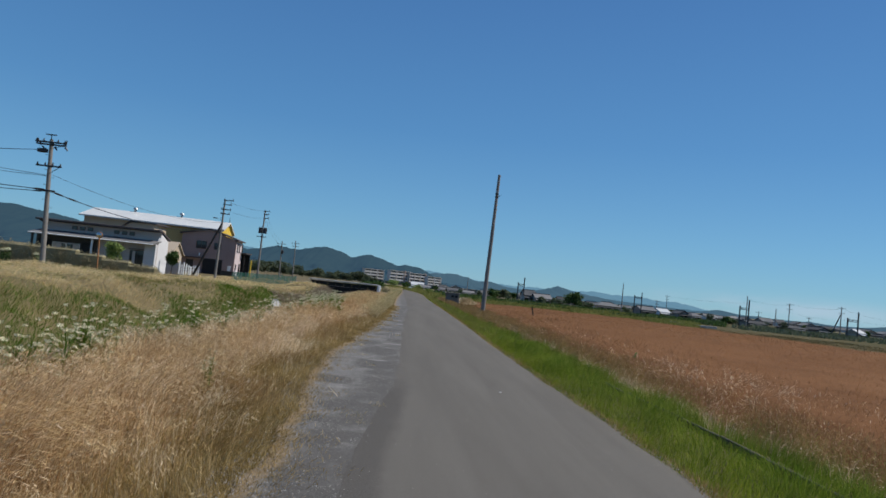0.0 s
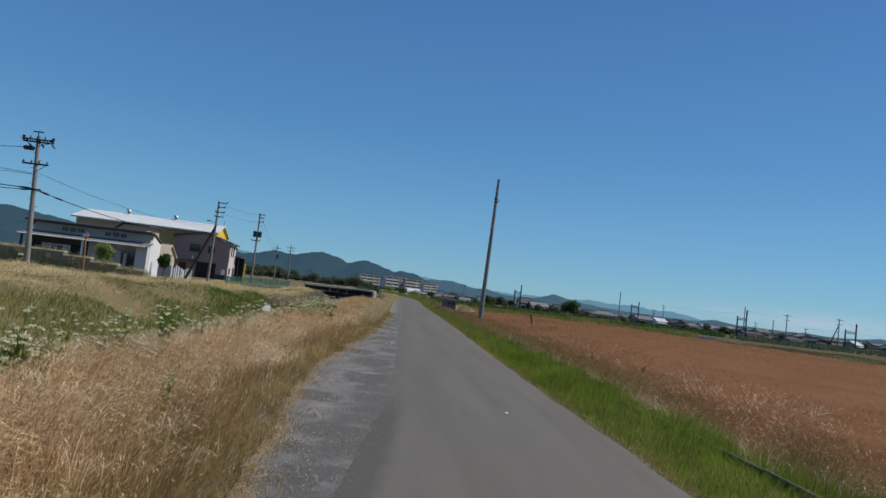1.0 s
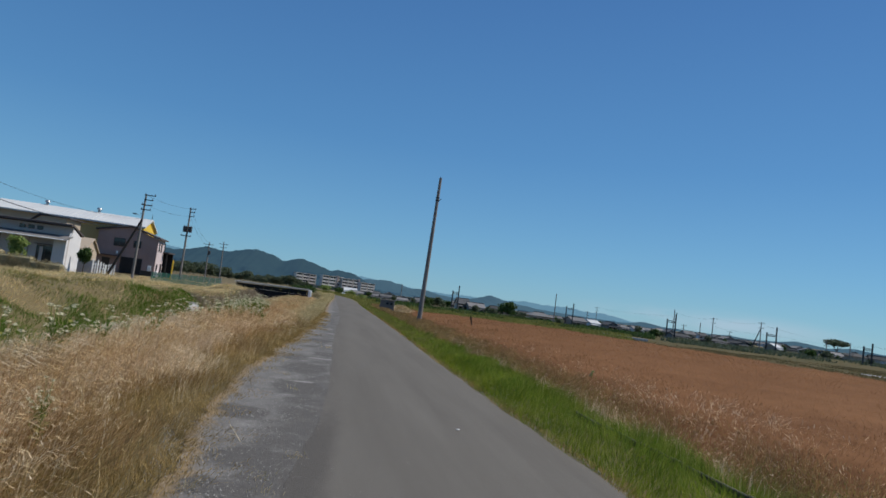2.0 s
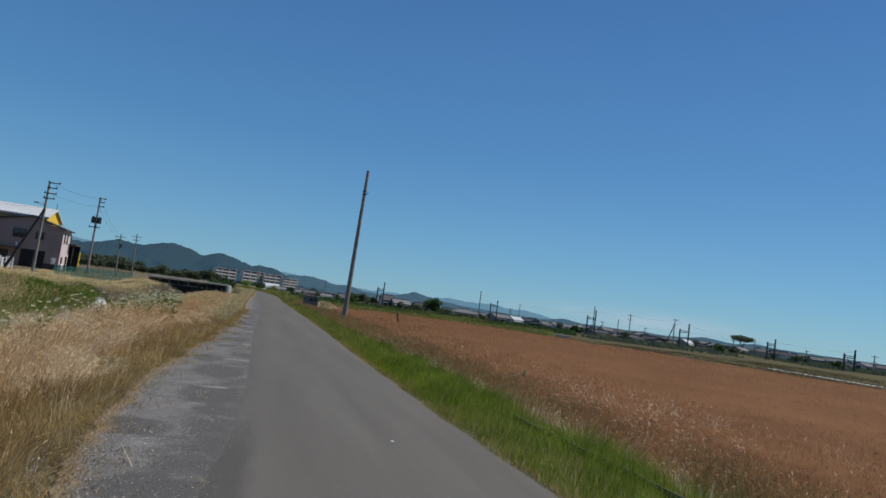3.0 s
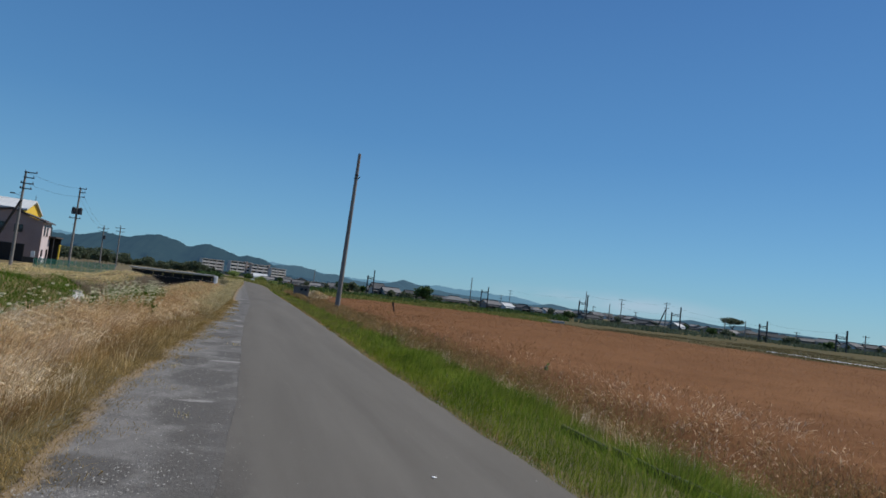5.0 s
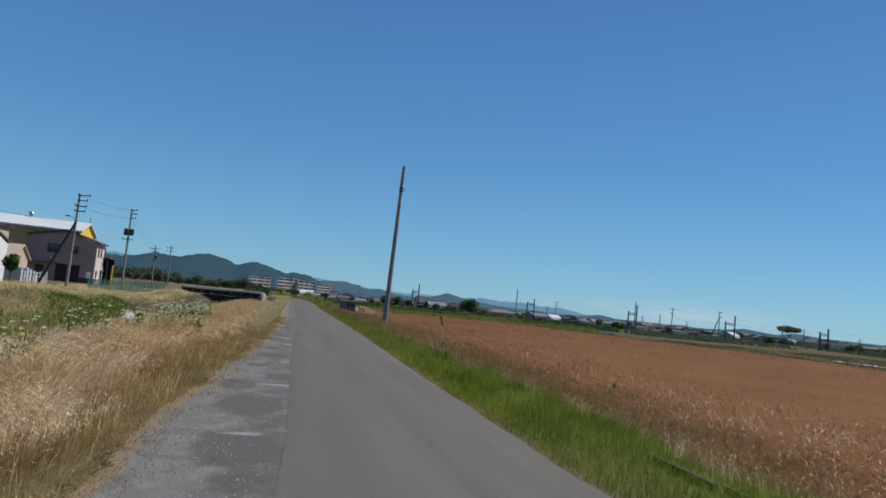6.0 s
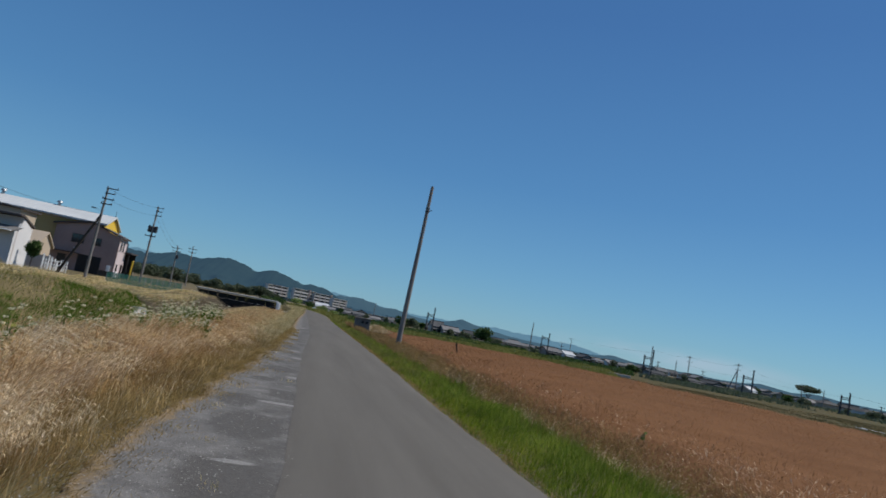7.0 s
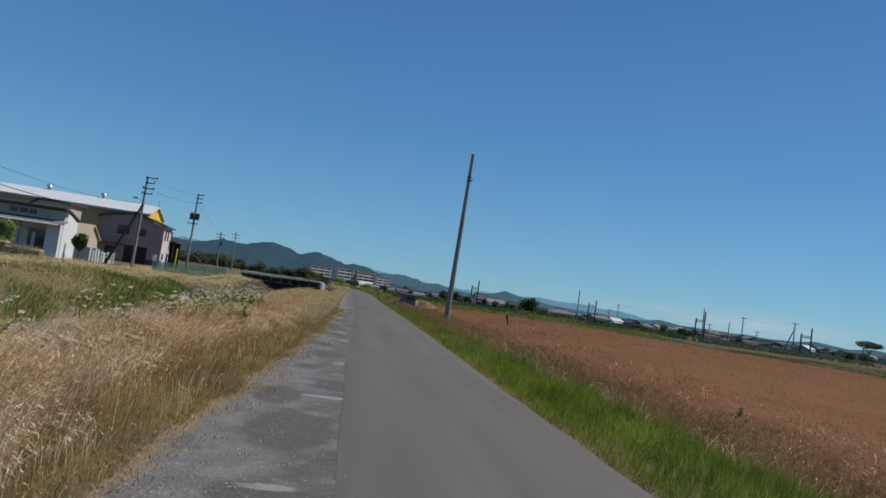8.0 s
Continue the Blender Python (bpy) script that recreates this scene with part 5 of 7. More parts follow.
# green weeds standing in the field
for k, (wx, wy, wz, s) in enumerate(((7.48, 20.6, 0.06, 0.13), (8.9, 46.0, 0.0, 0.2))):
    weed = thing("field_weed", "single dark green weed standing over the wheat", "weed", (wx, wy, wz - 0.4), 0, "field weeds")
    part("stem", rod((0, 0, -0.3), (0.02, 0, 0.4 + s), 0.008, 0.004, 5), M["leaf"], weed)
    leaf_cloud("foliage", [(0, 0, 0.35 + s * 0.5, s * 0.3, s * 0.3, s * 0.6), (0.03, 0, 0.4 + s, s * 0.18, s * 0.18, s * 0.35)], 70, 0.035, M["light_leaf"], weed, 30 + k)

# white umbels by the stream
gf = random.Random(5)
umbels = []
for k in range(40):
    uy = 4.5 + 11.5 * gf.random() if k < 28 else (18.6 + 1.2 * gf.random() if k < 32 else 24 + 14 * gf.random())
    umbels.append((float(near_bank(uy)) + gf.gauss(0.35, 0.25), uy, gf.uniform(0.72, 1.05) * (1.0 - 0.25 * float(smooth(14, 36, uy)))))
umbels += [(-3.3 + gf.gauss(0, 0.22), gf.uniform(23, 32), gf.uniform(0.75, 0.95)) for k in range(6)]
umbels += [(-2.9 + gf.gauss(0, 0.35), gf.gauss(26.0, 3.0), gf.uniform(0.75, 1.0)) for k in range(60)]
umbels += [(-3.6 + gf.gauss(0, 0.25), gf.gauss(8.5, 1.6), gf.uniform(0.8, 1.1)) for k in range(8)]
umbels += [(-2.15, 8.3, 0.56), (-2.3, 8.6, 0.5), (-2.2, 8.45, 0.6)]


def umbel_plant(variant):
    g = random.Random(60 + variant)
    t = thing("umbel_plant", "tall wild plant with flat white flower umbels in dry grass", "flower", (0, 0, 0), 0, "white umbel flowers")
    part("stem", rod((0, 0, 0), (0.03, 0, 0.8), 0.008, 0.004, 5), M["reed"], t)
    for j in range(10):
        a, r = g.uniform(0, 6.28), g.uniform(0.03, 0.24)
        tip = Vector((math.cos(a) * r, math.sin(a) * r, g.uniform(0.62, 1.0)))
        part("branch", rod((0.02, 0, 0.45 + 0.2 * g.random()), tip, 0.004, 0.003, 4), M["reed"], t)
        leaf_cloud("umbel", [(*tip, 0.036, 0.036, 0.012)], 20, 0.013, M["petal"], t, 200 + 10 * variant + j)
    leaf_cloud("foliage", [(0, 0, 0.4, 0.13, 0.13, 0.28)], 36, 0.045, M["bank_green"], t, 300 + variant)
    return t


kinds = [umbel_plant(v) for v in range(3)]
for k, (ux, uy, s) in enumerate(umbels):
    src = kinds[k % 3]
    m = pose(ux, uy, float(land(ux, uy)), 0, 0, gf.uniform(0, 360))
    if k < 3:
        src.matrix_basis = m
        src.scale = (s, s, s)
    else:
        c = copy_thing(src, m)
        c.scale = (s, s, s)

# concrete outlet at the foot of the far bank
out = thing("outlet_block", "pale concrete drain outlet block at the foot of the stream bank", "drain outlet", (-8.1, 44.5, float(land(-8.1, 44.5)) + 0.1), 25)
part("lip", box(-0.4, 0.4, 0.2, 0.34, -0.4, 0.22, 0.02), M["concrete"], out)
part("apron", prism([(-0.8, -0.5), (0.2, -0.5), (0.2, 0.12), (-0.8, -0.2)], -0.4, 0.4, axis="x"), M["concrete"], out)

# ---- across the stream ----
lpole = utility_pole("tall concrete utility pole with crossarms and cable sleeves", (-23.0, 44.8, 0.3), (-23.48, 44.8, 8.4), 0.17, 0.11,
                     arms=((7.95, -0.95, 1.0, 5), (7.8, -0.8, 0.9, 0), (6.4, -0.8, 0.8, 4), (4.8, -0.45, 0.5, 0)))
part("top_bracket", box(-0.85, -0.2, -0.06, 0.06, 8.42, 8.48), M["dark_steel"], lpole)
part("top_riser", rod((-0.5, 0, 7.9), (-0.52, 0, 8.45), 0.035, 0.03, 6), M["dark_steel"], lpole)
for k, (ux, uz) in enumerate(((-1.2, 8.0), (-0.9, 7.62), (-0.15, 7.66), (0.35, 7.98), (0.5, 7.7))):
    part("dropout", rod((ux, -0.14, uz), (ux + 0.16, -0.14, uz - 0.2), 0.06, 0.045, 7), M["dark_steel"], lpole)
part("jumper_cable", rod((-1.1, -0.14, 7.75), (-0.55, -0.12, 7.4), 0.02, 0.02, 5), M["cable"], lpole)
part("jumper_cable", rod((0.4, -0.14, 7.8), (-0.4, -0.14, 7.5), 0.018, 0.018, 5), M["cable"], lpole)
part("switch_box", box(-1.25, -0.65, -0.16, 0.14, 7.25, 7.5, 0.04), M["dark_steel"], lpole)
for sx_ in (-0.85, 0.95):
    part("arrester", rod((sx_ - 0.45, -0.12, 7.75), (sx_ - 0.4, -0.12, 8.15), 0.06, 0.04, 8), M["dark_steel"], lpole)
part("brace", rod((-0.3, -0.1, 5.9), (0.35, -0.12, 6.4), 0.02, 0.02, 6), M["dark_steel"], lpole)
wire((-24.3, 44.8, 7.7), (-60, 44.5, 6.4), 0.5, 0.02)
wire((-23.4, 44.8, 6.1), (-46, 33, 8.2), 0.5, 0.016)
wire((-23.4, 44.8, 6.05), (-46, 35, 6.8), 0.4, 0.016)
wire((-23.3, 44.8, 5.15), (-46, 36, 6.3), 0.4, 0.03, sleeve=((0.01, 0.03),))
wire((-23.3, 44.8, 5.05), (-46, 38, 5.2), 0.4, 0.025, sleeve=((0.012, 0.03),))
wire((-23.2, 44.9, 5.1), (-22.55, 83.5, 5.6), 0.9, 0.028, sleeve=((0.015, 0.045), (0.06, 0.09)))
wire((-23.3, 44.9, 6.2), (-22.5, 83.5, 6.5), 0.8, 0.012)

mirror = thing("traffic_mirror", "round convex traffic mirror on a rusty orange post", "traffic mirror", (-18.95, 43.4, 0.35), 0)
part("post", rod((0, 0, -0.2), (-0.12, 0, 2.25), 0.045, 0.045, 10), M["orange"], mirror)
bmm = rod((-0.13, -0.08, 2.22), (-0.13, 0.04, 2.22), 0.02, 0.2, 20)
part("hood", bmm, M["orange"], mirror)
bmm = bmesh.new()
bmesh.ops.create_uvsphere(bmm, u_segments=16, v_segments=8, radius=0.18, matrix=Matrix.Translation((-0.13, -0.07, 2.22)) @ Matrix.Diagonal((1, 0.3, 1, 1)))
part("mirror_face", bmm, M["mirror"], mirror)

utility_pole("concrete utility pole with short side arms and a lamp", (-22.55, 83.7, 0.0), (-22.45, 83.7, 9.35), 0.17, 0.1,
             arms=((9.3, -0.1, 1.1, 2), (8.75, 0.0, 0.9, 2), (8.15, -0.3, 0.9, 2), (7.6, -0.3, 0.8, 2)), lamp=(6.8, -0.75))
utility_pole("concrete utility pole with transformer and short side arms", (-21.9, 104.7, 0.0), (-21.85, 104.7, 10.3), 0.17, 0.1,
             arms=((10.2, -0.1, 0.8, 2), (9.7, -0.1, 0.7, 2), (9.1, -0.1, 0.7, 2), (6.2, -0.8, 0.6, 3)), transformers=((7.15, -0.38), (7.15, 0.38)))
utility_pole("distant concrete utility pole with crossarms", (-30.2, 170, -0.4), (-30.4, 170, 8.4), 0.17, 0.11, arms=((8.2, -1.2, 1.0, 3), (7.5, -0.9, 0.9, 2)), transformers=((6.2, 0.3),))
utility_pole("distant concrete utility pole with crossarms", (-27.2, 172, -0.4), (-27.4, 172, 9.0), 0.16, 0.1, arms=((8.8, -1.0, 1.0, 3), (8.0, -0.8, 0.8, 2)))
wire((-22.4, 83.7, 9.3), (-21.8, 104.7, 10.2), 0.3, 0.012)
wire((-22.4, 83.7, 8.2), (-21.8, 104.7, 9.1), 0.3, 0.012)
wire((-21.8, 104.7, 10.2), (-30.3, 170, 8.2), 0.9, 0.012)
wire((-21.8, 104.7, 9.1), (-30.3, 170, 7.5), 0.9, 0.012)
strut = thing("strut_pole", "leaning dark strut pole propping a utility pole", "pole", (-25.0, 83.0, 0.0), 0)
part("pole", rod((0, 0, -0.3), (2.5, 0.65, 6.3), 0.15, 0.11, 12), M["wood_stake"], strut)
part("cap", rod((2.48, 0.645, 6.25), (2.54, 0.66, 6.4), 0.13, 0.13, 10), M["dark_steel"], strut)

# long white house
WH = thing("white_house", "long low white house with clerestory windows and dark eaves", "house", (-42.65, 81.0, 0.0), 0)
W = 13.8
part("wall", box(7.0, W, 0.0, 0.3, -0.5, 2.95), M["grey_wall"], WH, "pale grey front wall")
# left half of the front wall coloured dark for the porch roof's shade
part("wall", box(0, 7.0, 0.0, 0.3, -0.5, 2.95), M["frame_dark"], WH, "porch wall darkened for the shade under its roof")
part("wall", box(0, 0.25, 0.3, 3.6, -0.5, 2.7), M["white_wall"], WH)
part("wall", prism([(0.3, -0.5), (3.6, -0.5), (3.6, 3.4), (1.25, 4.2), (0.3, 3.0)], W - 0.25, W, axis="x"), M["white_wall"], WH, "white end wall")
part("wall", box(0.25, W - 0.25, 3.35, 3.6, -0.5, 3.4), M["white_wall"], WH)
part("clerestory_wall", box(0.3, W - 0.05, 0.95, 1.2, 2.9, 4.42), M["grey_wall"], WH, "grey upper wall band")
part("roof", roof_slab([(-0.15, 4.66), (0.5, 4.72), (3.9, 3.75)], -0.35, W + 0.12, 0.2, "x"), M["dark_roof"], WH, "dark brown upper roof")
porch = part("porch_roof", roof_slab([(-1.6, 2.92), (1.0, 3.42)], -0.2, W + 0.05, 0.14, "x"), M["grey_roof"], WH, "pale grey lean-to roof")
part("gutter", rod((-0.2, -1.63, 2.86), (W + 0.05, -1.63, 2.86), 0.06, 0.06, 8), M["white_paint"], porch)
for u in (3.42, 4.32, 5.22, 8.28, 9.18, 10.08):
    window(WH, u, 3.72, 0.62, 0.42, at=0.95, mid=False)
# flat dark panels on the wall imitate the shade of porch bays
part("recess_shade", box(0.2, 1.75, -0.012, -0.004, -0.3, 2.3), M["shadow_gap"], WH, "flat dark panel for the shade in a porch bay")
window(WH, 1.9, 0.1, 3.1, 1.95, at=0.0, frame_mat="white_paint")
part("curtain", box(2.0, 2.9, -0.035, -0.028, 0.2, 1.95), M["grey_wall"], WH)
part("curtain", box(4.2, 4.9, -0.035, -0.028, 0.2, 1.95), M["grey_wall"], WH)
part("recess_shade", box(5.2, 6.6, -0.012, -0.004, -0.3, 2.3), M["shadow_gap"], WH, "flat dark panel for the shade in a porch bay")
part("post", box(6.8, 7.0, -1.4, -1.2, -0.5, 2.9), M["white_paint"], WH)
part("post", box(0.1, 0.3, -1.4, -1.2, -0.5, 2.9), M["frame_dark"], WH)
part("door", box(8.2, 9.15, -0.05, 0.0, -0.2, 2.0, 0.01), M["frame_dark"], WH)
window(WH, 10.75, 0.2, 1.75, 1.85, at=0.0)
part("curtain", box(11.05, 11.4, -0.035, -0.028, 0.3, 1.9), M["grey_wall"], WH)
part("awning", box(10.6, 12.6, -0.4, 0.0, 2.15, 2.22, 0.01), M["dark_roof"], WH, "thin dark window awning")
part("downpipe", rod((9.9, -0.08, -0.4), (9.9, -0.08, 2.85), 0.035, 0.035, 6), M["grey_roof"], WH)
part("vent_hood", box(9.45, 9.65, -0.12, 0.0, 1.5, 1.7, 0.02), M["white_paint"], WH)
part("side_wall", box(W - 1.3, W - 0.02, -0.45, 0.0, -0.5, 2.95), M["white_wall"], WH, "white projecting corner wall")
part("downpipe", rod((W - 1.35, -0.1, -0.4), (W - 1.35, -0.1, 2.9), 0.035, 0.035, 6), M["white_paint"], WH)

# annex behind
AN = thing("annex_house", "taupe two-storey annex with a dark low gable roof", "house", (-39.7, 97.5, -0.2), 0)
part("wall", prism([(0, -0.3), (4.2, -0.3), (4.2, 6.2), (1.0, 6.2), (0, 5.5)], 0, 5, axis="y"), M["taupe_wall"], AN)
part("roof", roof_slab([(-0.3, 5.45), (0.9, 6.45), (4.6, 6.35)], -0.3, 5.3, 0.18, "y"), M["dark_roof"], AN)
window(AN, 2.6, 4.2, 0.9, 0.7)

# warehouse
WA = thing("warehouse", "large olive steel warehouse with a white sheet roof and yellow gable", "warehouse", (-49.6, 106.5, 0.05), 7)
L, DPT = 20.6, 14.0
part("wall", box(0, L, 0.6, 0.85, -0.3, 6.75), M["olive_wall"], WA, "olive steel front wall")
part("wall", box(-0.0, 9.6, 0.5, 0.6, -0.3, 6.72), M["taupe_wall"], WA, "taupe steel panels")
part("gable_wall", prism([(0.6, -0.3), (DPT - 0.6, -0.3), (DPT - 0.6, 6.65), (DPT / 2, 8.1), (0.6, 6.65)], L - 0.25, L, axis="x"), M["yellow_wall"], WA, "yellow steel gable end")
part("gable_wall", prism([(0.6, -0.3), (DPT - 0.6, -0.3), (DPT - 0.6, 6.65), (DPT / 2, 8.1), (0.6, 6.65)], 0, 0.25, axis="x"), M["olive_wall"], WA)
part("wall", box(0.25, L - 0.25, DPT - 0.85, DPT - 0.6, -0.3, 6.65), M["olive_wall"], WA)
roof = part("roof", roof_slab([(-0.3, 6.8), (DPT / 2, 8.45), (DPT + 0.3, 6.8)], -0.6, L + 0.35, 0.22, "x"), M["white_roof"], WA, "white ribbed sheet roof")
for k in range(30):
    u = -0.5 + k * (L + 0.75) / 29
    rib = roof_slab([(-0.3, 6.85), (DPT / 2, 8.5)], u - 0.02, u + 0.02, 0.06, "x")
    part("roof_rib", rib, M["white_roof"], roof)
for u in (5.6, 12.95):
    v = part("roof_vent", rod((u, DPT / 2, 8.3), (u, DPT / 2, 8.85), 0.22, 0.22, 12), M["steel"], WA, "grey ridge ventilator")
    part("vent_cap", rod((u, DPT / 2, 8.87), (u, DPT / 2, 9.15), 0.42, 0.3, 12), M["steel"], v)
part("gable_trim", prism([(-0.35, 6.55), (DPT / 2, 8.2), (DPT + 0.35, 6.55), (DPT + 0.35, 6.25), (DPT / 2, 7.9), (-0.35, 6.25)], L + 0.02, L + 0.1, axis="x"), M["yellow_wall"], WA)
part("finial", rod((L + 0.1, DPT / 2, 8.0), (L + 0.1, DPT / 2, 9.3), 0.05, 0.03, 6), M["dark_steel"], WA)

# mauve house
PK = thing("mauve_house", "two-storey mauve house with dark low gable roof and garage", "house", (-34.85, 108.0, -0.45), 3)
W, DP = 7.6, 4.9
wallbm = prism([(0, -0.3), (W, -0.3), (W, 5.15), (4.0, 6.25), (0, 5.55)], 0, 0.2, axis="y")
part("wall", wallbm, M["mauve_wall"], PK, "mauve siding front gable wall")
# sun-facing wall gets the paler tone; the front's darker one holds its shade
part("wall", box(W - 0.2, W, 0.2, DP, -0.3, 5.15), M["sunlit_pink_side"], PK, "side wall in a pink paled for sunlight")
part("wall", box(0, 0.2, 0.2, DP, -0.3, 5.5), M["mauve_wall"], PK)
part("wall", box(0.2, W - 0.2, DP - 0.2, DP, -0.3, 5.1), M["mauve_wall"], PK)
part("roof", roof_slab([(-0.35, 5.6), (4.0, 6.5), (W + 0.35, 5.25)], -0.35, DP + 0.35, 0.18, "y"), M["dark_roof"], PK, "thin dark roof")
for z in np.arange(0.15, 5.0, 0.42):
    part("siding_board", box(0.0, W, -0.022, 0.0, float(z), float(z) + 0.4, 0.006), M["mauve_wall"], PK)
window(PK, 2.05, 3.55, 1.45, 1.1, at=-0.02)
window(PK, 4.55, 3.6, 0.95, 0.95, at=-0.02)
# flat dark panel on the wall imitates the shade inside the garage
part("garage_shade", box(3.3, 5.85, -0.045, -0.03, -0.25, 2.15), M["shadow_gap"], PK, "flat dark panel for the shade in the garage bay")
part("garage_frame", bars(2.75, 2.5, 0.1, 0.04, mid=False), M["frame_dark"], PK).matrix_local = pose(3.2, -0.06, -0.25)
part("canopy", box(-0.3, 3.2, -0.9, -0.03, 2.2, 2.32, 0.02), M["dark_roof"], PK, "dark entrance canopy")
part("door", box(0.9, 1.9, -0.05, -0.03, -0.25, 1.9), M["frame_dark"], PK)
part("wall_lamp", box(2.55, 2.75, -0.14, -0.03, 2.55, 2.95, 0.02), M["white_paint"], PK)
part("plinth", box(5.95, W, -0.05, -0.022, -0.3, 0.75, 0.006), M["frame_dark"], PK, "dark plinth cladding")
part("meter_box", box(6.75, 7.2, -0.16, -0.03, 0.75, 1.5, 0.02), M["white_paint"], PK, "white meter box on the wall")
for v, z, w, h in ((0.9, 3.5, 0.6, 1.3), (2.4, 3.5, 0.6, 1.3), (0.8, 0.6, 0.7, 1.2), (3.4, 0.0, 0.9, 1.9), (4.7, 3.5, 0.6, 1.3)):
    window(PK, v, z, w, h, face="right", at=W, mid=False)
part("utility_box", box(W + 0.0, W + 0.3, 0.3, 1.0, -0.2, 0.9, 0.03), M["white_paint"], PK, "white box on the wall")
PK.scale = (1.1, 1.1, 1.115)
SH = thing("open_shed", "dark open carport shed behind the mauve house", "shed", (-28.1, 113.0, -0.2), 0)
part("roof", box(-0.2, 2.3, 0, 4, 3.6, 3.8), M["dark_roof"], SH)
part("wall", box(0, 0.15, 0.1, 3.9, -0.3, 3.6), M["frame_dark"], SH)
# near-black back wall; the shed's inner shade is in its colour
part("wall", box(0.15, 2.1, 3.75, 3.9, -0.3, 3.6), M["shadow_gap"], SH)
for u in (0.3, 1.95):
    part("post", box(u, u + 0.12, 0.1, 0.22, -0.3, 3.6), M["frame_dark"], SH)

yp = thing("yellow_post", "yellow marker post beside the house", "post", (-19.85, 90, 0.0), 0)
part("post", rod((0, 0, -0.2), (0.05, 0, 2.25), 0.09, 0.09, 10), M["yellow_wall"], yp)
part("cap", rod((0.05, 0, 2.25), (0.05, 0, 2.32), 0.12, 0.06, 10), M["yellow_wall"], yp)

# lean-to garage between the houses
GA = thing("garage", "pale grey gabled garage with a brown sheet roof between the houses", "garage", (-33.6, 93.5, -0.3), 0)
part("wall", box(0, 2.2, 0, 0.2, -0.3, 2.3), M["white_wall"], GA, "pale grey front wall")
# right gable wall takes a browner tone in place of shade
for u, side in ((0.0, "white_wall"), (2.0, "taupe_wall")):
    part("wall", prism([(0.2, -0.3), (4.6, -0.3), (4.6, 2.4), (2.4, 3.95), (0.2, 2.4)], u, u + 0.2, axis="x"), M[side], GA)
part("wall", box(0.2, 2.0, 4.4, 4.6, -0.3, 2.35), M["white_wall"], GA)
part("roof", roof_slab([(-0.4, 2.3), (2.4, 4.15), (5.0, 2.4)], -0.2, 2.45, 0.14, "x"), M["taupe_wall"], GA, "brown sheet roof")
part("gutter", rod((-0.2, -0.45, 2.27), (2.45, -0.45, 2.27), 0.06, 0.06, 8), M["grey_roof"], GA)
window(GA, 0.5, 1.0, 0.9, 0.8)

# white garden railing of uneven pales
fence = thing("garden_fence", "white ornamental garden fence with uneven pales between the houses", "fence", (-27.6, 85.6, -0.15), 38)
gp = random.Random(12)
u = 0.0
while u < 2.5:
    wd, hgt = gp.uniform(0.09, 0.24), (1.3 - 0.2 * u) * gp.uniform(0.75, 1.15)
    pale = part("pale", box(u, u + wd, -0.04, 0.04, -0.2, hgt, 0.02), M["white_paint"], fence)
    part("pale_cap", prism([(u - 0.02, hgt), (u + wd + 0.02, hgt), (u + wd / 2, hgt + 0.12)], -0.05, 0.05, axis="y"), M["white_paint"], pale)
    u += wd + gp.uniform(0.06, 0.22)
for z in (0.4, 0.8):
    part("rail", box(-0.05, 2.6, 0.04, 0.08, z, z + 0.09), M["white_paint"], fence)
wallg = thing("garden_wall", "low pale concrete garden wall between the houses", "wall", (-30.0, 88.0, -0.3), 0)
part("wall", box(0, 2.3, 0, 0.15, -0.2, 1.3), M["grey_wall"], wallg)
part("coping", box(-0.03, 2.33, -0.03, 0.18, 1.3, 1.37), M["concrete"], wallg)

tree("small round green garden tree beside the white house", (-26.6, 80.0, -0.1), 2.6, 1.6, 2600, 0.1, "leaf", 4)
tree("round light green shrub before the white house", (-30.9, 74.0, 0.2), 2.5, 2.1, 2600, 0.1, "light_leaf", 5, name="shrub", low=0.0)

# hedge before the white house
for k in range(7):
    x0 = -33.5 + 2.1 * k
    top = 1.65 if k < 4 else 1.65 - 0.27 * (k - 3)
    hd = thing("hedge", "clipped brownish green garden hedge", "hedge", (x0, 56.0, float(land(x0, 56))), 0, "hedge bushes")
    part("stem", rod((0, 0, -0.2), (0, 0, 0.7), 0.05, 0.03, 6), M["bark"], hd)
    zc = (top - hd.location.z) / 2
    part("inner_growth", box(-1.15, 1.15, -0.3, 0.35, 0.1, 2 * zc - 0.16, 0.12), M["hedge_leaf"], hd)
    leaf_cloud("foliage", [(-0.6, 0, zc, 0.85, 0.5, zc), (0.6, 0.1, zc * 0.97, 0.85, 0.5, zc), (0, -0.1, zc, 0.9, 0.5, zc)], 9000, 0.042, M["hedge_leaf"], hd, 80 + k)
for k, (bx, by, bz, hh, ww) in enumerate(((-40.0, 58.0, 0.5, 1.3, 2.2), (-37.2, 57.0, 0.5, 1.2, 2.0))):
    tree("dark green garden bush near the hedge", (bx, by, bz), hh, ww, 700, 0.1, "dark_leaf", 90 + k, name="bush", low=0.0)

# green net along the bank
net = thing("net_fence", "green mesh net fence on steel posts along the bank", "fence", (0, 0, 0), 0)
na, nb = Vector((-20.6, 84, 0)), Vector((-11.5, 75.5, 0))
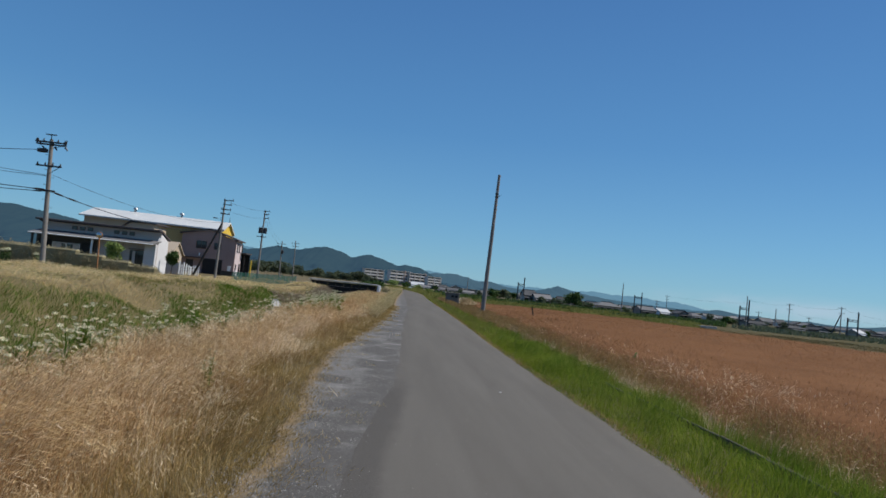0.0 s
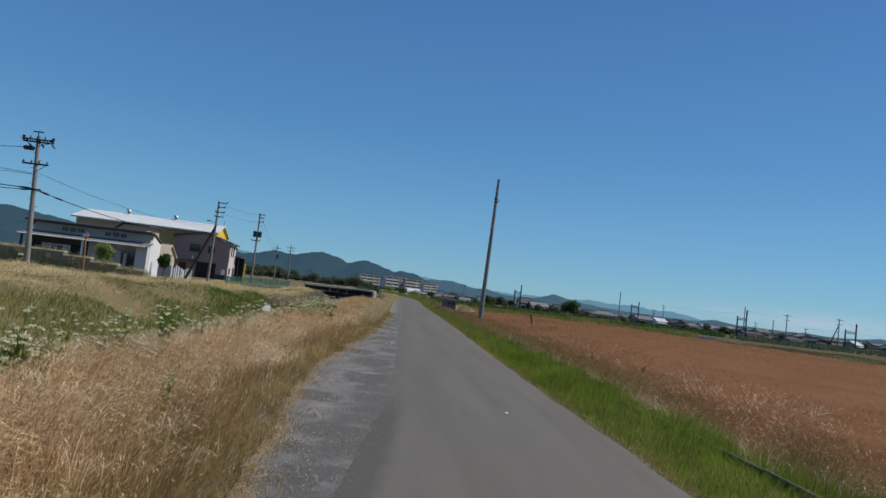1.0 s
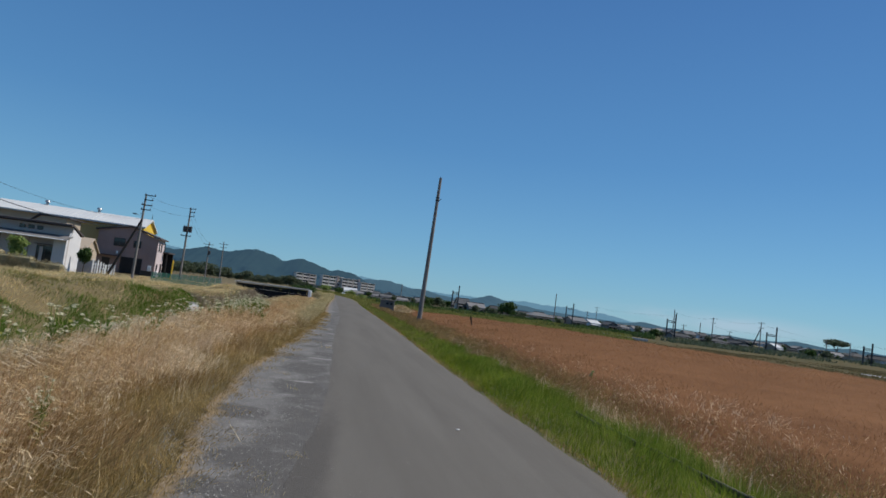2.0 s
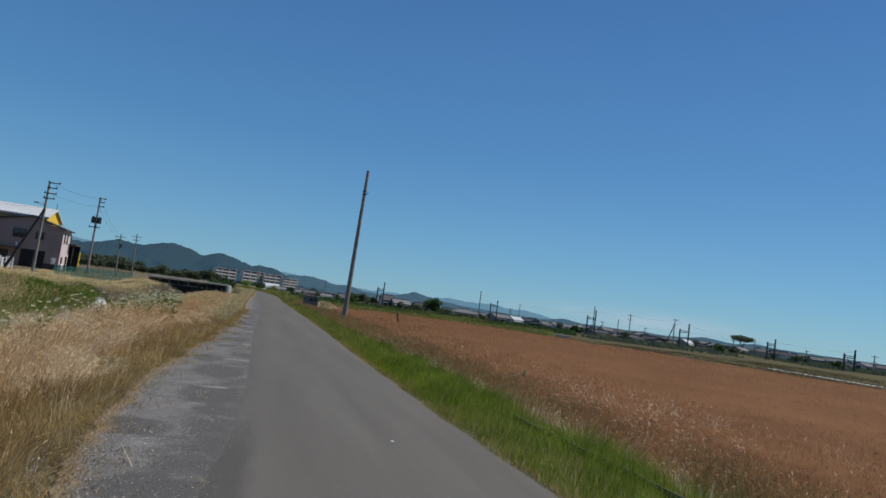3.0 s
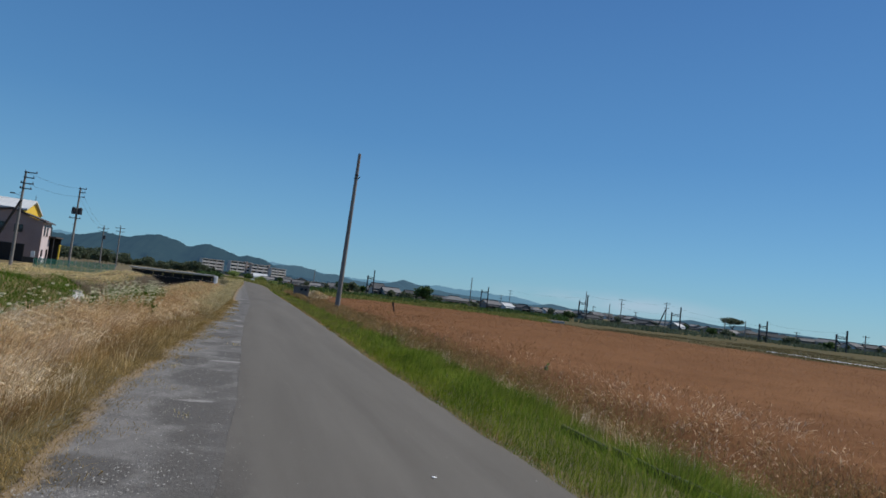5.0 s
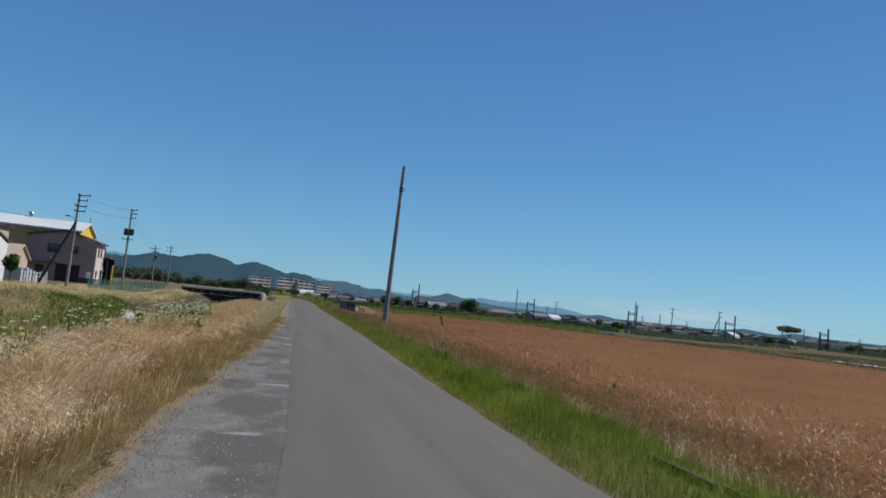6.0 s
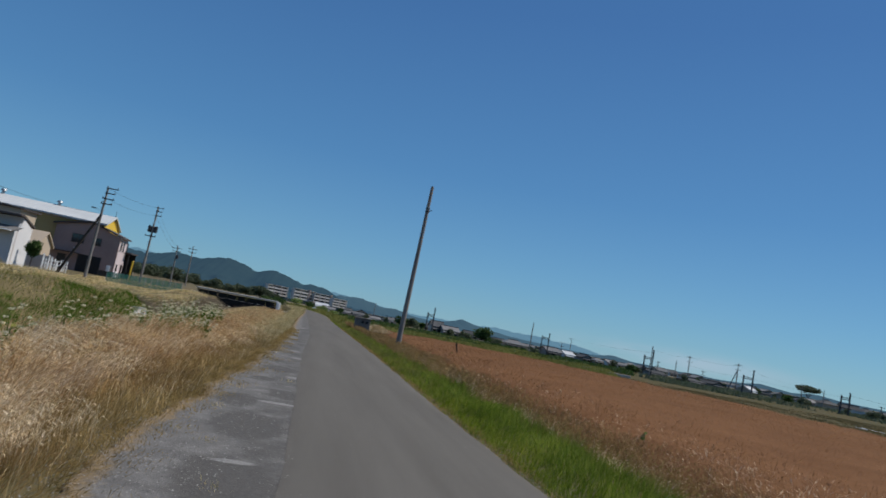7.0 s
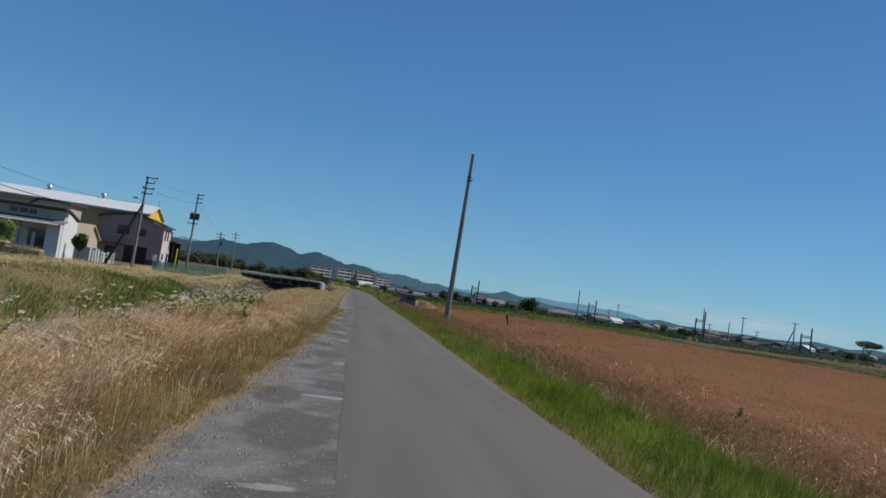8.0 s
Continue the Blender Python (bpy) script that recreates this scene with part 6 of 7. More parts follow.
for k in range(14):
    p = na.lerp(nb, k / 13)
    z = float(land(p.x, p.y)) + 0.3
    part("post", rod((p.x, p.y, z - 0.5), (p.x, p.y, z + 1.05), 0.025, 0.025, 6), M["steel"], net)
    if k < 13:
        q = na.lerp(nb, (k + 1) / 13)
        zq = float(land(q.x, q.y)) + 0.3
        pn = bmesh.new()
        nx, nz = 12, 12
        for i in range(nx + 1):
            c = p.lerp(q, i / nx)
            cz = z + (zq - z) * i / nx
            rod((c.x, c.y, cz), (c.x, c.y, cz + 1.0), 0.015, 0.015, 3, pn)
        for j in range(nz + 1):
            rod((p.x, p.y, z + j / nz), (q.x, q.y, zq + j / nz), 0.015, 0.015, 3, pn)
        part("net_panel", pn, M["green_net"], net)

# footbridge over the stream
BR = thing("footbridge", "low girder bridge with cream rail and dark beam over the stream", "bridge", (-8.8, 66.0, 0.0), 0)
BL = 6.7
part("deck", box(0, BL, -0.1, 1.6, 0.36, 0.5), M["concrete"], BR, "concrete deck slab")
part("girder", box(0, BL, -0.16, 0.02, -0.15, 0.52, 0.01), M["beam_dark"], BR, "dark steel girder")
part("girder", box(0, BL, 1.5, 1.68, -0.15, 0.52, 0.01), M["beam_dark"], BR)
part("top_rail", box(0, BL, -0.2, 0.05, 0.98, 1.08, 0.015), M["concrete"], BR, "cream top rail")
part("top_rail", box(0, BL, 1.5, 1.68, 0.94, 1.08, 0.015), M["concrete"], BR)
for k in range(9):
    u = 0.2 + k * (BL - 0.4) / 8
    part("baluster", box(u - 0.03, u + 0.03, -0.12, -0.02, 0.52, 0.98), M["beam_dark"], BR)
    # dark panels added to stand in for the shaded gaps under the rail
    part("rail_gap_shade", box(u + 0.05, min(BL, u + 0.74), -0.06, 0.0, 0.55, 0.92), M["beam_dark"], BR)
part("end_post", box(BL - 0.05, BL + 0.19, -0.3, 0.0, -0.2, 1.0, 0.03), M["white_paint"], BR, "white end post")
part("end_post", box(BL - 0.1, BL + 0.22, 1.5, 1.8, -0.2, 1.0, 0.03), M["white_paint"], BR)
part("abutment", box(BL - 0.6, BL + 0.9, -0.05, 1.7, -2.0, 0.36), M["concrete"], BR)
part("abutment", box(-0.6, 0.6, -0.05, 1.7, -2.0, 0.36), M["concrete"], BR)
tree("low pinkish shrub beside the bridge end", (-1.4, 67.5, 0.0), 1.1, 1.0, 400, 0.07, "hedge_leaf", 12, name="shrub", low=0.0)

# pale stone in the stream and white flowering shrubs by the tall pole
stone = bmesh.new()
bmesh.ops.create_icosphere(stone, subdivisions=2, radius=1, matrix=Matrix.Diagonal((0.36, 0.28, 0.22, 1)))
for v in stone.verts:
    v.co *= 1 + 0.25 * noise.noise(v.co * 4.0)
ob = mesh_object("stream_stone", stone, M["concrete"])
ob.matrix_world = pose(-6.2, 36.4, float(land(-6.2, 36.4)) + 0.12)
tagged(ob, "pale grey stone lying in the stream bed", "stone")
for k, (bx, by, bz, s) in enumerate(((-24.07, 46.0, 0.95, 0.17), (-25.9, 46.0, 1.08, 0.2), (-26.4, 46.3, 1.0, 0.15))):
    base = float(land(bx, by))
    fs = thing("flowering_shrub", "low garden shrub with white blossoms near the hedge", "shrub", (bx, by, base), 0, "white blossom shrubs")
    part("stem", rod((0, 0, -0.1), (0, 0, bz - base), 0.02, 0.01, 5), M["bark"], fs)
    leaf_cloud("foliage", [(0, 0, (bz - base) * 0.6, s * 1.1, s * 0.9, (bz - base) * 0.45)], 260, 0.05, M["leaf"], fs, 400 + k)
    leaf_cloud("blossom", [(0, -0.05, bz - base, s, s * 0.7, s * 0.45)], 420, 0.035, M["petal"], fs, 410 + k, "white blossoms")

# dry stalk lying on the gravel
stalk = thing("dry_stalk", "long pale dry straw stalk lying on the gravel", "stalk", (-0.68, 9.28, 0.02), 0)
part("stem", rod((0, 0, 0.004), (-0.19, 0.61, 0.03), 0.0035, 0.002, 5), M["straw"], stalk)
part("blade", rod((-0.06, 0.2, 0.014), (-0.17, 0.29, 0.01), 0.004, 0.002, 4), M["straw"], stalk)

# at the road's end
x, y = scatter(-12, 9, 84, 185, 26000, lambda x, y: ~((x > 0.1 - 0.0015 * np.clip(y - 100, 0, None) ** 2) & (x < 3.5 - 0.0015 * np.clip(y - 100, 0, None) ** 2)) | (y > 159))
blades("end_grass", x, y, land(x, y), rng.uniform(0.15, 0.6, len(x)), np.full(len(x), 0.1), np.full(len(x), 0.6), M["bank_green"], 0.5, 0, 2, (0, 0), 1.0, "green grass and weeds round the road's end")
for k, (bx, by, hh, ww) in enumerate(((-3.2, 104, 1.4, 2.6), (-1.6, 166, 2.0, 3.4), (1.4, 172, 1.7, 3.0), (4.6, 170, 1.3, 2.8), (-5.2, 100, 1.5, 2.6), (7.4, 168, 1.1, 2.4))):
    tree("leafy green bush at the road's end", (bx, by, float(land(bx, by))), hh, ww, 900, 0.13, "light_leaf" if k % 2 else "leaf", 140 + k, "bushes at the road's end", "bush", 0.0)
scrap = box(-0.02, 0.02, -0.013, 0.013, 0, 0.008, 0.002)
ob = mesh_object("paper_scrap", scrap, M["white_paint"])
ob.matrix_world = pose(1.8, 10.9, 0.039, 3, 4, 30)
tagged(ob, "small white paper scrap lying on the asphalt", "litter")
tarp = thing("covered_heap", "low heap under a pale blue plastic sheet at the road's end", "heap", (2.6, 162.0, 0.0), 0)
bm = bmesh.new()
bmesh.ops.create_uvsphere(bm, u_segments=14, v_segments=8, radius=1, matrix=Matrix.Diagonal((0.42, 0.45, 0.26, 1)))
for v in bm.verts:
    v.co += Vector((noise.noise(v.co * 3.0), noise.noise(v.co * 3.0 + Vector((5, 0, 0))), noise.noise(v.co * 4.0))) * 0.06
part("sheet", bm, M["pale_sheet"], tarp)
part("weight", box(-0.5, -0.3, -0.45, -0.3, -0.1, 0.1, 0.02), M["concrete"], tarp)
tarp.scale = (1.8, 1.8, 1.9)


# ---- far off ----
def far_place(tan, at, z=None):
    """A place seen along a bearing (x over y) at a depth."""
    return (tan * at, at, float(land(tan * at, at)) if z is None else z)


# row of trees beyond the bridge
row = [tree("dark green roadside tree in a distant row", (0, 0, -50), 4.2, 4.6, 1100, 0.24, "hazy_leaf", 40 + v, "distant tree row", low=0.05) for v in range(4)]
gt = random.Random(9)
for k in range(46):
    tn = -0.245 + k * 0.0046
    at = 235 + gt.uniform(-15, 30)
    m = pose(tn * at, at, float(land(tn * at, at)) - 0.2, 0, 0, gt.uniform(0, 360))
    s = gt.uniform(0.7, 1.2) * (1.05 if tn < -0.15 else 0.85)
    if k < 4:
        row[k].matrix_basis = m
        row[k].scale = (s, s, s)
    else:
        copy_thing(row[k % 4], m).scale = (s, s, s)


def far_house(label, tan0, tan1, at, top, wall="beige_wall", roof="tile_roof", depth=7.0, hip=False, windows=2, group="distant houses", eave=0.55, z=None, turned=False):
    """A house that spans two bearings at a depth, with its ridge at a height above the fields; turned: its gable faces the road."""
    x0, x1 = tan0 * at, tan1 * at
    base = float(land((x0 + x1) / 2, at)) if z is None else z
    t = thing("house", label, "house", (x0, at, base), 0, group)
    w, hgt = x1 - x0, top - base
    ev = hgt * eave
    part("wall", box(0.3, w - 0.3, 0.4, depth - 0.4, -0.4, ev), M[wall], t)
    if turned:
        bm = roof_slab([(0, ev), (w / 2, hgt), (w, ev)], 0, depth, 0.2, "y")
        for v in (0.4, depth - 0.6):
            part("gable_wall", prism([(0.4, ev - 0.1), (w - 0.4, ev - 0.1), (w / 2, hgt - 0.3)], v, v + 0.2, axis="y"), M[wall], t)
        cap = box(w / 2 - 0.15, w / 2 + 0.15, 0, depth, hgt - 0.05, hgt + 0.14)
    elif hip:
        bm = bmesh.new()
        lo = [bm.verts.new(p) for p in ((0, 0, ev), (w, 0, ev), (w, depth, ev), (0, depth, ev))]
        i = min(depth / 2, w * 0.35)
        hi = [bm.verts.new(p) for p in ((i, depth / 2, hgt), (w - i, depth / 2, hgt))]
        for f in ((lo[0], lo[1], hi[1], hi[0]), (lo[2], lo[3], hi[0], hi[1]), (lo[1], lo[2], hi[1]), (lo[3], lo[0], hi[0]), tuple(reversed(lo))):
            bm.faces.new(f)
        cap = box(w * 0.28, w * 0.72, depth / 2 - 0.15, depth / 2 + 0.15, hgt - 0.05, hgt + 0.16)
    else:
        bm = roof_slab([(0, ev), (depth / 2, hgt), (depth, ev)], 0, w, 0.22, "x")
        for u in (0.3, w - 0.5):
            part("gable_wall", prism([(0.5, ev - 0.1), (depth - 0.5, ev - 0.1), (depth / 2, hgt - 0.3)], u, u + 0.2, axis="x"), M[wall], t)
        cap = box(0, w, depth / 2 - 0.15, depth / 2 + 0.15, hgt - 0.05, hgt + 0.16)
    rf = part("roof", bm, M[roof], t)
    part("ridge_cap", cap, M[roof], rf)
    skirt = roof_slab([(-1.1, ev * 0.62), (0.4, ev * 0.82)], 0.1, w * 0.72, 0.12, "x")
    part("porch_roof", skirt, M[roof], t)
    for u in (0.25, w * 0.68):
        part("porch_post", box(u, u + 0.12, -1.0, -0.88, -0.4, ev * 0.6), M["frame_dark"], t)
    for k in range(windows):
        u = w * (k + 0.7) / (windows + 0.6)
        window(t, u - 0.5, ev * 0.15, min(1.3, w * 0.2), max(0.4, ev * 0.4), at=0.4, mid=False)
    return t


far_house("white-roofed low building beside the apartments", 0.016, 0.036, 330, 2.1, "white_wall", "white_roof", 9, windows=3)
far_house("white gabled house near the road's end", 0.026, 0.046, 300, 1.1, "white_wall", "grey_roof", 8, windows=2)
far_house("small grey house at the road's end", 0.052, 0.068, 260, 1.0, "grey_wall", "tile_roof", 6)
far_house("dark tiled house among fields", 0.070, 0.088, 250, 1.3, "old_wall", "tile_roof", 7)
far_house("pale shed with a light grey roof", 0.092, 0.112, 235, 0.9, "white_wall", "grey_roof", 6, windows=1)
far_house("dark tiled farmhouse among fields", 0.116, 0.136, 260, 1.5, "beige_wall", "tile_roof", 8, True)
far_house("beige farmhouse with a dark tiled gable roof", 0.186, 0.206, 215, 3.2, "beige_wall", "tile_roof", 8)
far_house("brown tiled farmhouse wing", 0.203, 0.230, 210, 2.3, "old_wall", "grey_roof", 8, windows=3)
far_house("old farmhouse with a hipped dark tile roof", 0.299, 0.338, 215, 1.9, "taupe_wall", "tile_roof", 9, True, 3)
far_house("dark gabled barn beside the railway", 0.366, 0.392, 210, 1.9, "old_wall", "tile_roof", 9, False, 1)
far_house("white walled house with a pale roof", 0.396, 0.414, 220, 1.7, "white_wall", "white_roof", 8, False, 3)
far_house("dark tiled gabled building", 0.425, 0.444, 240, 1.8, "old_wall", "tile_roof", 8, False, 2, turned=True)
far_house("dark tiled house with a low roof", 0.446, 0.464, 236, 1.3, "taupe_wall", "tile_roof", 8, True, 2)
far_house("low grey house behind the field", 0.468, 0.488, 250, 1.5, "white_wall", "grey_roof", 8, False, 2)
far_house("dark low roofed farm building", 0.536, 0.566, 185, 1.0, "old_wall", "tile_roof", 8, False, 2)
far_house("dark roofed farmhouse with straw-coloured garden", 0.602, 0.634, 175, 0.8, "frame_dark", "tile_roof", 8, True, 1)
far_house("grey low house beside the railway", 0.645, 0.668, 190, 1.1, "old_wall", "tile_roof", 7, False, 2, turned=True)
far_house("house with a bright white roof", 0.712, 0.725, 190, 1.6, "taupe_wall", "white_roof", 7, False, 1)
gh = random.Random(21)
looks = (("old_wall", "tile_roof"), ("taupe_wall", "tile_roof"), ("beige_wall", "tile_roof"), ("old_wall", "grey_roof"), ("white_wall", "tile_roof"))
words = {"grey_wall": "grey", "white_wall": "white", "beige_wall": "beige", "taupe_wall": "brown", "old_wall": "weathered grey"}
for k in range(34):
    tn = 0.735 + 0.026 * k + gh.uniform(-0.009, 0.009)
    at = gh.uniform(215, 300) / (1 + 0.35 * (tn - 0.7))
    wl, rf = looks[k % 5]
    fh = far_house(f"distant {words[wl]} house with a {'dark tiled' if rf == 'tile_roof' else 'pale grey'} roof", tn, tn + gh.choice((0.012, 0.015, 0.018, 0.022, 0.028)), at, gh.uniform(0.4, 2.1), wl, rf, 7, gh.random() < 0.35, 2, turned=gh.random() < 0.45)
    fh.matrix_world = pose(*fh.location, 0, 0, gh.choice((0, 14, -18, 70, 90)))
for k in range(30):
    tn = 0.05 + 0.024 * k + gh.uniform(-0.006, 0.006)
    wl, rf = looks[(k * 2) % 5]
    far_house(f"distant {words[wl]} house with a {'dark tiled' if rf == 'tile_roof' else 'pale grey'} roof", tn, tn + gh.uniform(0.014, 0.026), gh.uniform(300, 420), gh.uniform(1.0, 2.6), wl, rf, 8, gh.random() < 0.4, 2, turned=gh.random() < 0.4)

# trees on the plain
tree("round dark green tree standing alone behind the field", far_place(0.262, 170), 4.3, 5.0, 1500, 0.26, "leaf", 51, low=0.0)
tree("broad flat-crowned tree behind the fields", far_place(0.822, 230), 7.2, 10.2, 2600, 0.36, "hazy_leaf", 52, flat=True)
for k, (tn, at, h, w) in enumerate(((0.1425, 202, 2.8, 3.2), (0.1515, 203, 2.7, 3.2), (0.1605, 204, 2.9, 3.2), (0.171, 206, 2.5, 3.0), (0.24, 186, 2.0, 3.2), (0.277, 178, 2.0, 3.2), (0.138, 200, 3.2, 3.0), (0.147, 205, 3.0, 2.6), (0.156, 200, 3.3, 2.6), (0.165, 210, 2.6, 2.8), (0.232, 190, 2.2, 2.6), (0.285, 185, 2.0, 2.8), (0.5, 170, 2.2, 4.4), (0.51, 172, 1.8, 3.4), (0.345, 190, 1.6, 3.0), (0.77, 150, 2.0, 3.0), (0.80, 150, 2.3, 3.2), (0.93, 140, 2.2, 3.6), (1.02, 130, 2.0, 3.6), (0.215, 195, 1.9, 2.4))):
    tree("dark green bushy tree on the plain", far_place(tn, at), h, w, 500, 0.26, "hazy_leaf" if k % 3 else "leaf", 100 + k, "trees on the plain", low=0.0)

garden = [tree("dark green garden tree among distant houses", (0, 0, -50), 3.0, 3.0, 320, 0.3, "hazy_leaf" if v else "leaf", 160 + v, "garden trees", low=0.0) for v in range(3)]
for k in range(40):
    tn = 0.055 + 0.032 * k + gh.uniform(-0.01, 0.01)
    at = gh.uniform(175, 300) / (1 + 0.6 * max(0, tn - 0.5))
    s = gh.uniform(0.45, 0.95)
    m = pose(tn * at, at, float(land(tn * at, at)) - 0.1, 0, 0, gh.uniform(0, 360))
    if k < 3:
        garden[k].matrix_basis = m
        garden[k].scale = (s, s, s)
    else:
        copy_thing(garden[k % 3], m).scale = (s, s, s)

# railway masts and poles
def gantry(tan0, tan1, at, top0, top1, label="steel railway portal with two masts and a cross beam"):
    t = thing("railway_portal", label, "railway portal", far_place(tan0, at), 0, "railway portals")
    b = t.location.z
    w = (tan1 - tan0) * at
    part("mast", box(-0.13, 0.13, -0.13, 0.13, -0.3, top0 - b), M["dark_steel"], t)
    part("mast", box(w - 0.13, w + 0.13, -0.13, 0.13, -0.3, top1 - b), M["dark_steel"], t)
    z = min(top0, top1) - b - 0.5
    part("beam", box(0.16, w - 0.16, -0.1, 0.1, z - 0.45, z - 0.3), M["dark_steel"], t)
    part("beam", box(0.16, w - 0.16, -0.1, 0.1, z, z + 0.12), M["dark_steel"], t)
    n = max(2, int(w / 0.6))
    for k in range(n):
        u0, u1 = 0.16 + (w - 0.32) * k / n, 0.16 + (w - 0.32) * (k + 1) / n
        part("lattice_bar", rod((u0, 0, z - 0.3 if k % 2 else z), (u1, 0, z if k % 2 else z - 0.3), 0.035, 0.035, 4), M["dark_steel"], t)
    return t


E0 = 1.66
gantry(0.176, 0.185, 175, E0 + 0.017 * 175, E0 + 0.025 * 175)
gantry(0.355, 0.366, 210, E0 + 0.016 * 210, E0 + 0.021 * 210)
gantry(0.52, 0.534, 170, E0 + 0.017 * 170, E0 + 0.027 * 170)
gantry(0.692, 0.709, 165, E0 + 0.016 * 165, E0 + 0.026 * 165)
gantry(0.866, 0.882, 140, E0 + 0.014 * 140, E0 + 0.02 * 140)
gantry(1.029, 1.053, 120, E0 + 0.012 * 120, E0 + 0.02 * 120)
for tn, at, ang, arms in ((0.336, 180, 0.032, 0), (0.405, 280, 0.0205, 1), (0.5305, 165, 0.032, 0), (0.577, 190, 0.017, 0), (0.598, 185, 0.028, 1), (0.681, 170, 0.031, 1), (0.1, 240, 0.016, 0), (0.63, 240, 0.01, 1), (0.55, 230, 0.011, 1), (0.39, 260, 0.012, 1), (0.8, 170, 0.016, 1), (0.845, 190, 0.016, 0), (1.1, 130, 0.015, 1), (1.18, 140, 0.012, 1), (0.955, 180, 0.008, 1)):
    p = far_place(tn, at)
    H = E0 + ang * at - p[2]
    utility_pole("distant dark utility pole on the plain", p, (p[0], p[1], p[2] + H), 0.15, 0.11, arms=((H - 0.3, -1.0, 1.0, 3), (H - 1.6, -0.8, 0.8, 2)) if arms else (), group="distant poles", steps=False)
p = far_place(0.681, 170)
st = thing("strut_pole", "leaning strut beside a distant utility pole", "pole", (p[0] - 2.6, p[1], p[2]), 0)
part("pole", rod((0, 0, -0.2), (2.4, 0, 5.6), 0.16, 0.13, 8), M["dark_steel"], st)
part("cap", rod((2.4, 0, 5.6), (2.44, 0, 5.7), 0.14, 0.1, 8), M["dark_steel"], st)
for a, b in (((0.5305, 165, 0.028), (0.598, 185, 0.026)), ((0.598, 185, 0.027), (0.681, 170, 0.028)), ((0.681, 170, 0.028), (0.8, 170, 0.015)), ((0.405, 280, 0.0195), (0.5305, 165, 0.022)), ((0.6, 185, 0.014), (0.7, 165, 0.013)), ((0.7, 165, 0.013), (0.88, 140, 0.012)), ((0.88, 140, 0.016), (1.05, 120, 0.016))):
    wire((a[0] * a[1], a[1], E0 + a[2] * a[1]), (b[0] * b[1], b[1], E0 + b[2] * b[1]), 0.5, 0.012, "thin dark railway wire between distant masts")

# strips beyond the ripe field
fallow = sheet("fallow_ground", np.concatenate([np.arange(24, 70, 1.5), np.arange(70, 330, 8.0)]), np.concatenate([np.arange(16, 90, 2.0), np.arange(90, 300, 7.0)]), lambda x, y: land(x, y) + 0.06 + 0.03 * waves(x, y, 3.0, 4.0), M["dry_plot"], lambda x, y: (x / y > 0.36) & (y > field_far(x) - 4))
x, y = scatter(24, 90, 20, 100, 60000, lambda x, y: (x / y > 0.34) & (y > field_far(x) - 2) & (waves(x, y, 4.0, 7.0) + rng.normal(0, 0.4, len(x)) > -0.2))
blades("fallow_grass", x, y, land(x, y) + 0.05, rng.uniform(0.05, 0.16, len(x)), np.full(len(x), 0.12), np.full(len(x), 1.2), M["fallow_grass"], 0.5, 0, 2, (0, 0), 1.0, "short tan and olive growth on the fallow ground")
tagged(fallow, "fallow olive and tan ground beyond the wheat", "fallow field", kind="structure")
x, y = scatter(4, 60, 76, 170, 50000, lambda x, y: (y > field_far(np.clip(x, 8, 40)) + 2) & (x / y < 0.46) & (x > 4.2) & ~((y < 80) & (x < 8)) & (waves(x, y, 5.0, 3.0) + rng.normal(0, 0.3, len(x)) > -0.35))
blades("far_green_crop", x, y, land(x, y), rng.uniform(0.2, 0.7, len(x)), np.full(len(x), 0.2), np.full(len(x), 0.5), M["bank_green"], 0.5, 0, 2, (0, 0), 1.0, "green crop strip beyond the ripe field", "crop")
x, y = scatter(8, 190, 125, 205, 42000, lambda x, y: (x / y > 0.05) & (x / y < 0.5) & (waves(x, y, 7.0, 3.0) > 0.0))
blades("far_shrub_belt", x, y, land(x, y), rng.uniform(0.3, 1.0, len(x)), np.full(len(x), 0.3), np.full(len(x), 0.6), M["leaf"], 0.4, 0, 2, (0, 0), 1.0, "dark green shrubs and garden plots on the plain", "shrubs")
x, y = scatter(55, 270, 120, 205, 45000, lambda x, y: (x / y > 0.46) & (x / y < 1.35) & (waves(x, y, 9.0, 5.0) + rng.normal(0, 0.3, len(x)) > 0.1))
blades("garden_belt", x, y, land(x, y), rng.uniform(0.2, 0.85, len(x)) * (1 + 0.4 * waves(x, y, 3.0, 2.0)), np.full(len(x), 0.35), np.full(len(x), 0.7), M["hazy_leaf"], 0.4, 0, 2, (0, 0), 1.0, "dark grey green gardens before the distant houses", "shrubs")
tx = rng.uniform(-0.4, 1.4, 26000)
y = rng.uniform(420, 760, len(tx))
x = tx * y
blades("far_woods", x, y, land(x, y), rng.uniform(0.9, 2.2, len(x)) * (1 + 0.3 * waves(x, y, 60, 2.0)), np.full(len(x), 2.2), np.full(len(x), 0.25), M["hazy_far_wood"], 0.3, 0, 2, (0, 0), 1.0, "dark hazy belt of far trees and gardens", "woods")
kerb = thing("field_kerb", "pale concrete kerb along the far side of the field", "kerb", (61.0, 44, 0), 0, kind="structure")
for k in range(9):
    y0 = 3.0 * k
    part("kerb_stone", box(-0.7, 0.7, y0, y0 + 2.95, -1.1, -0.52, 0.03), M["white_wall"], kerb)
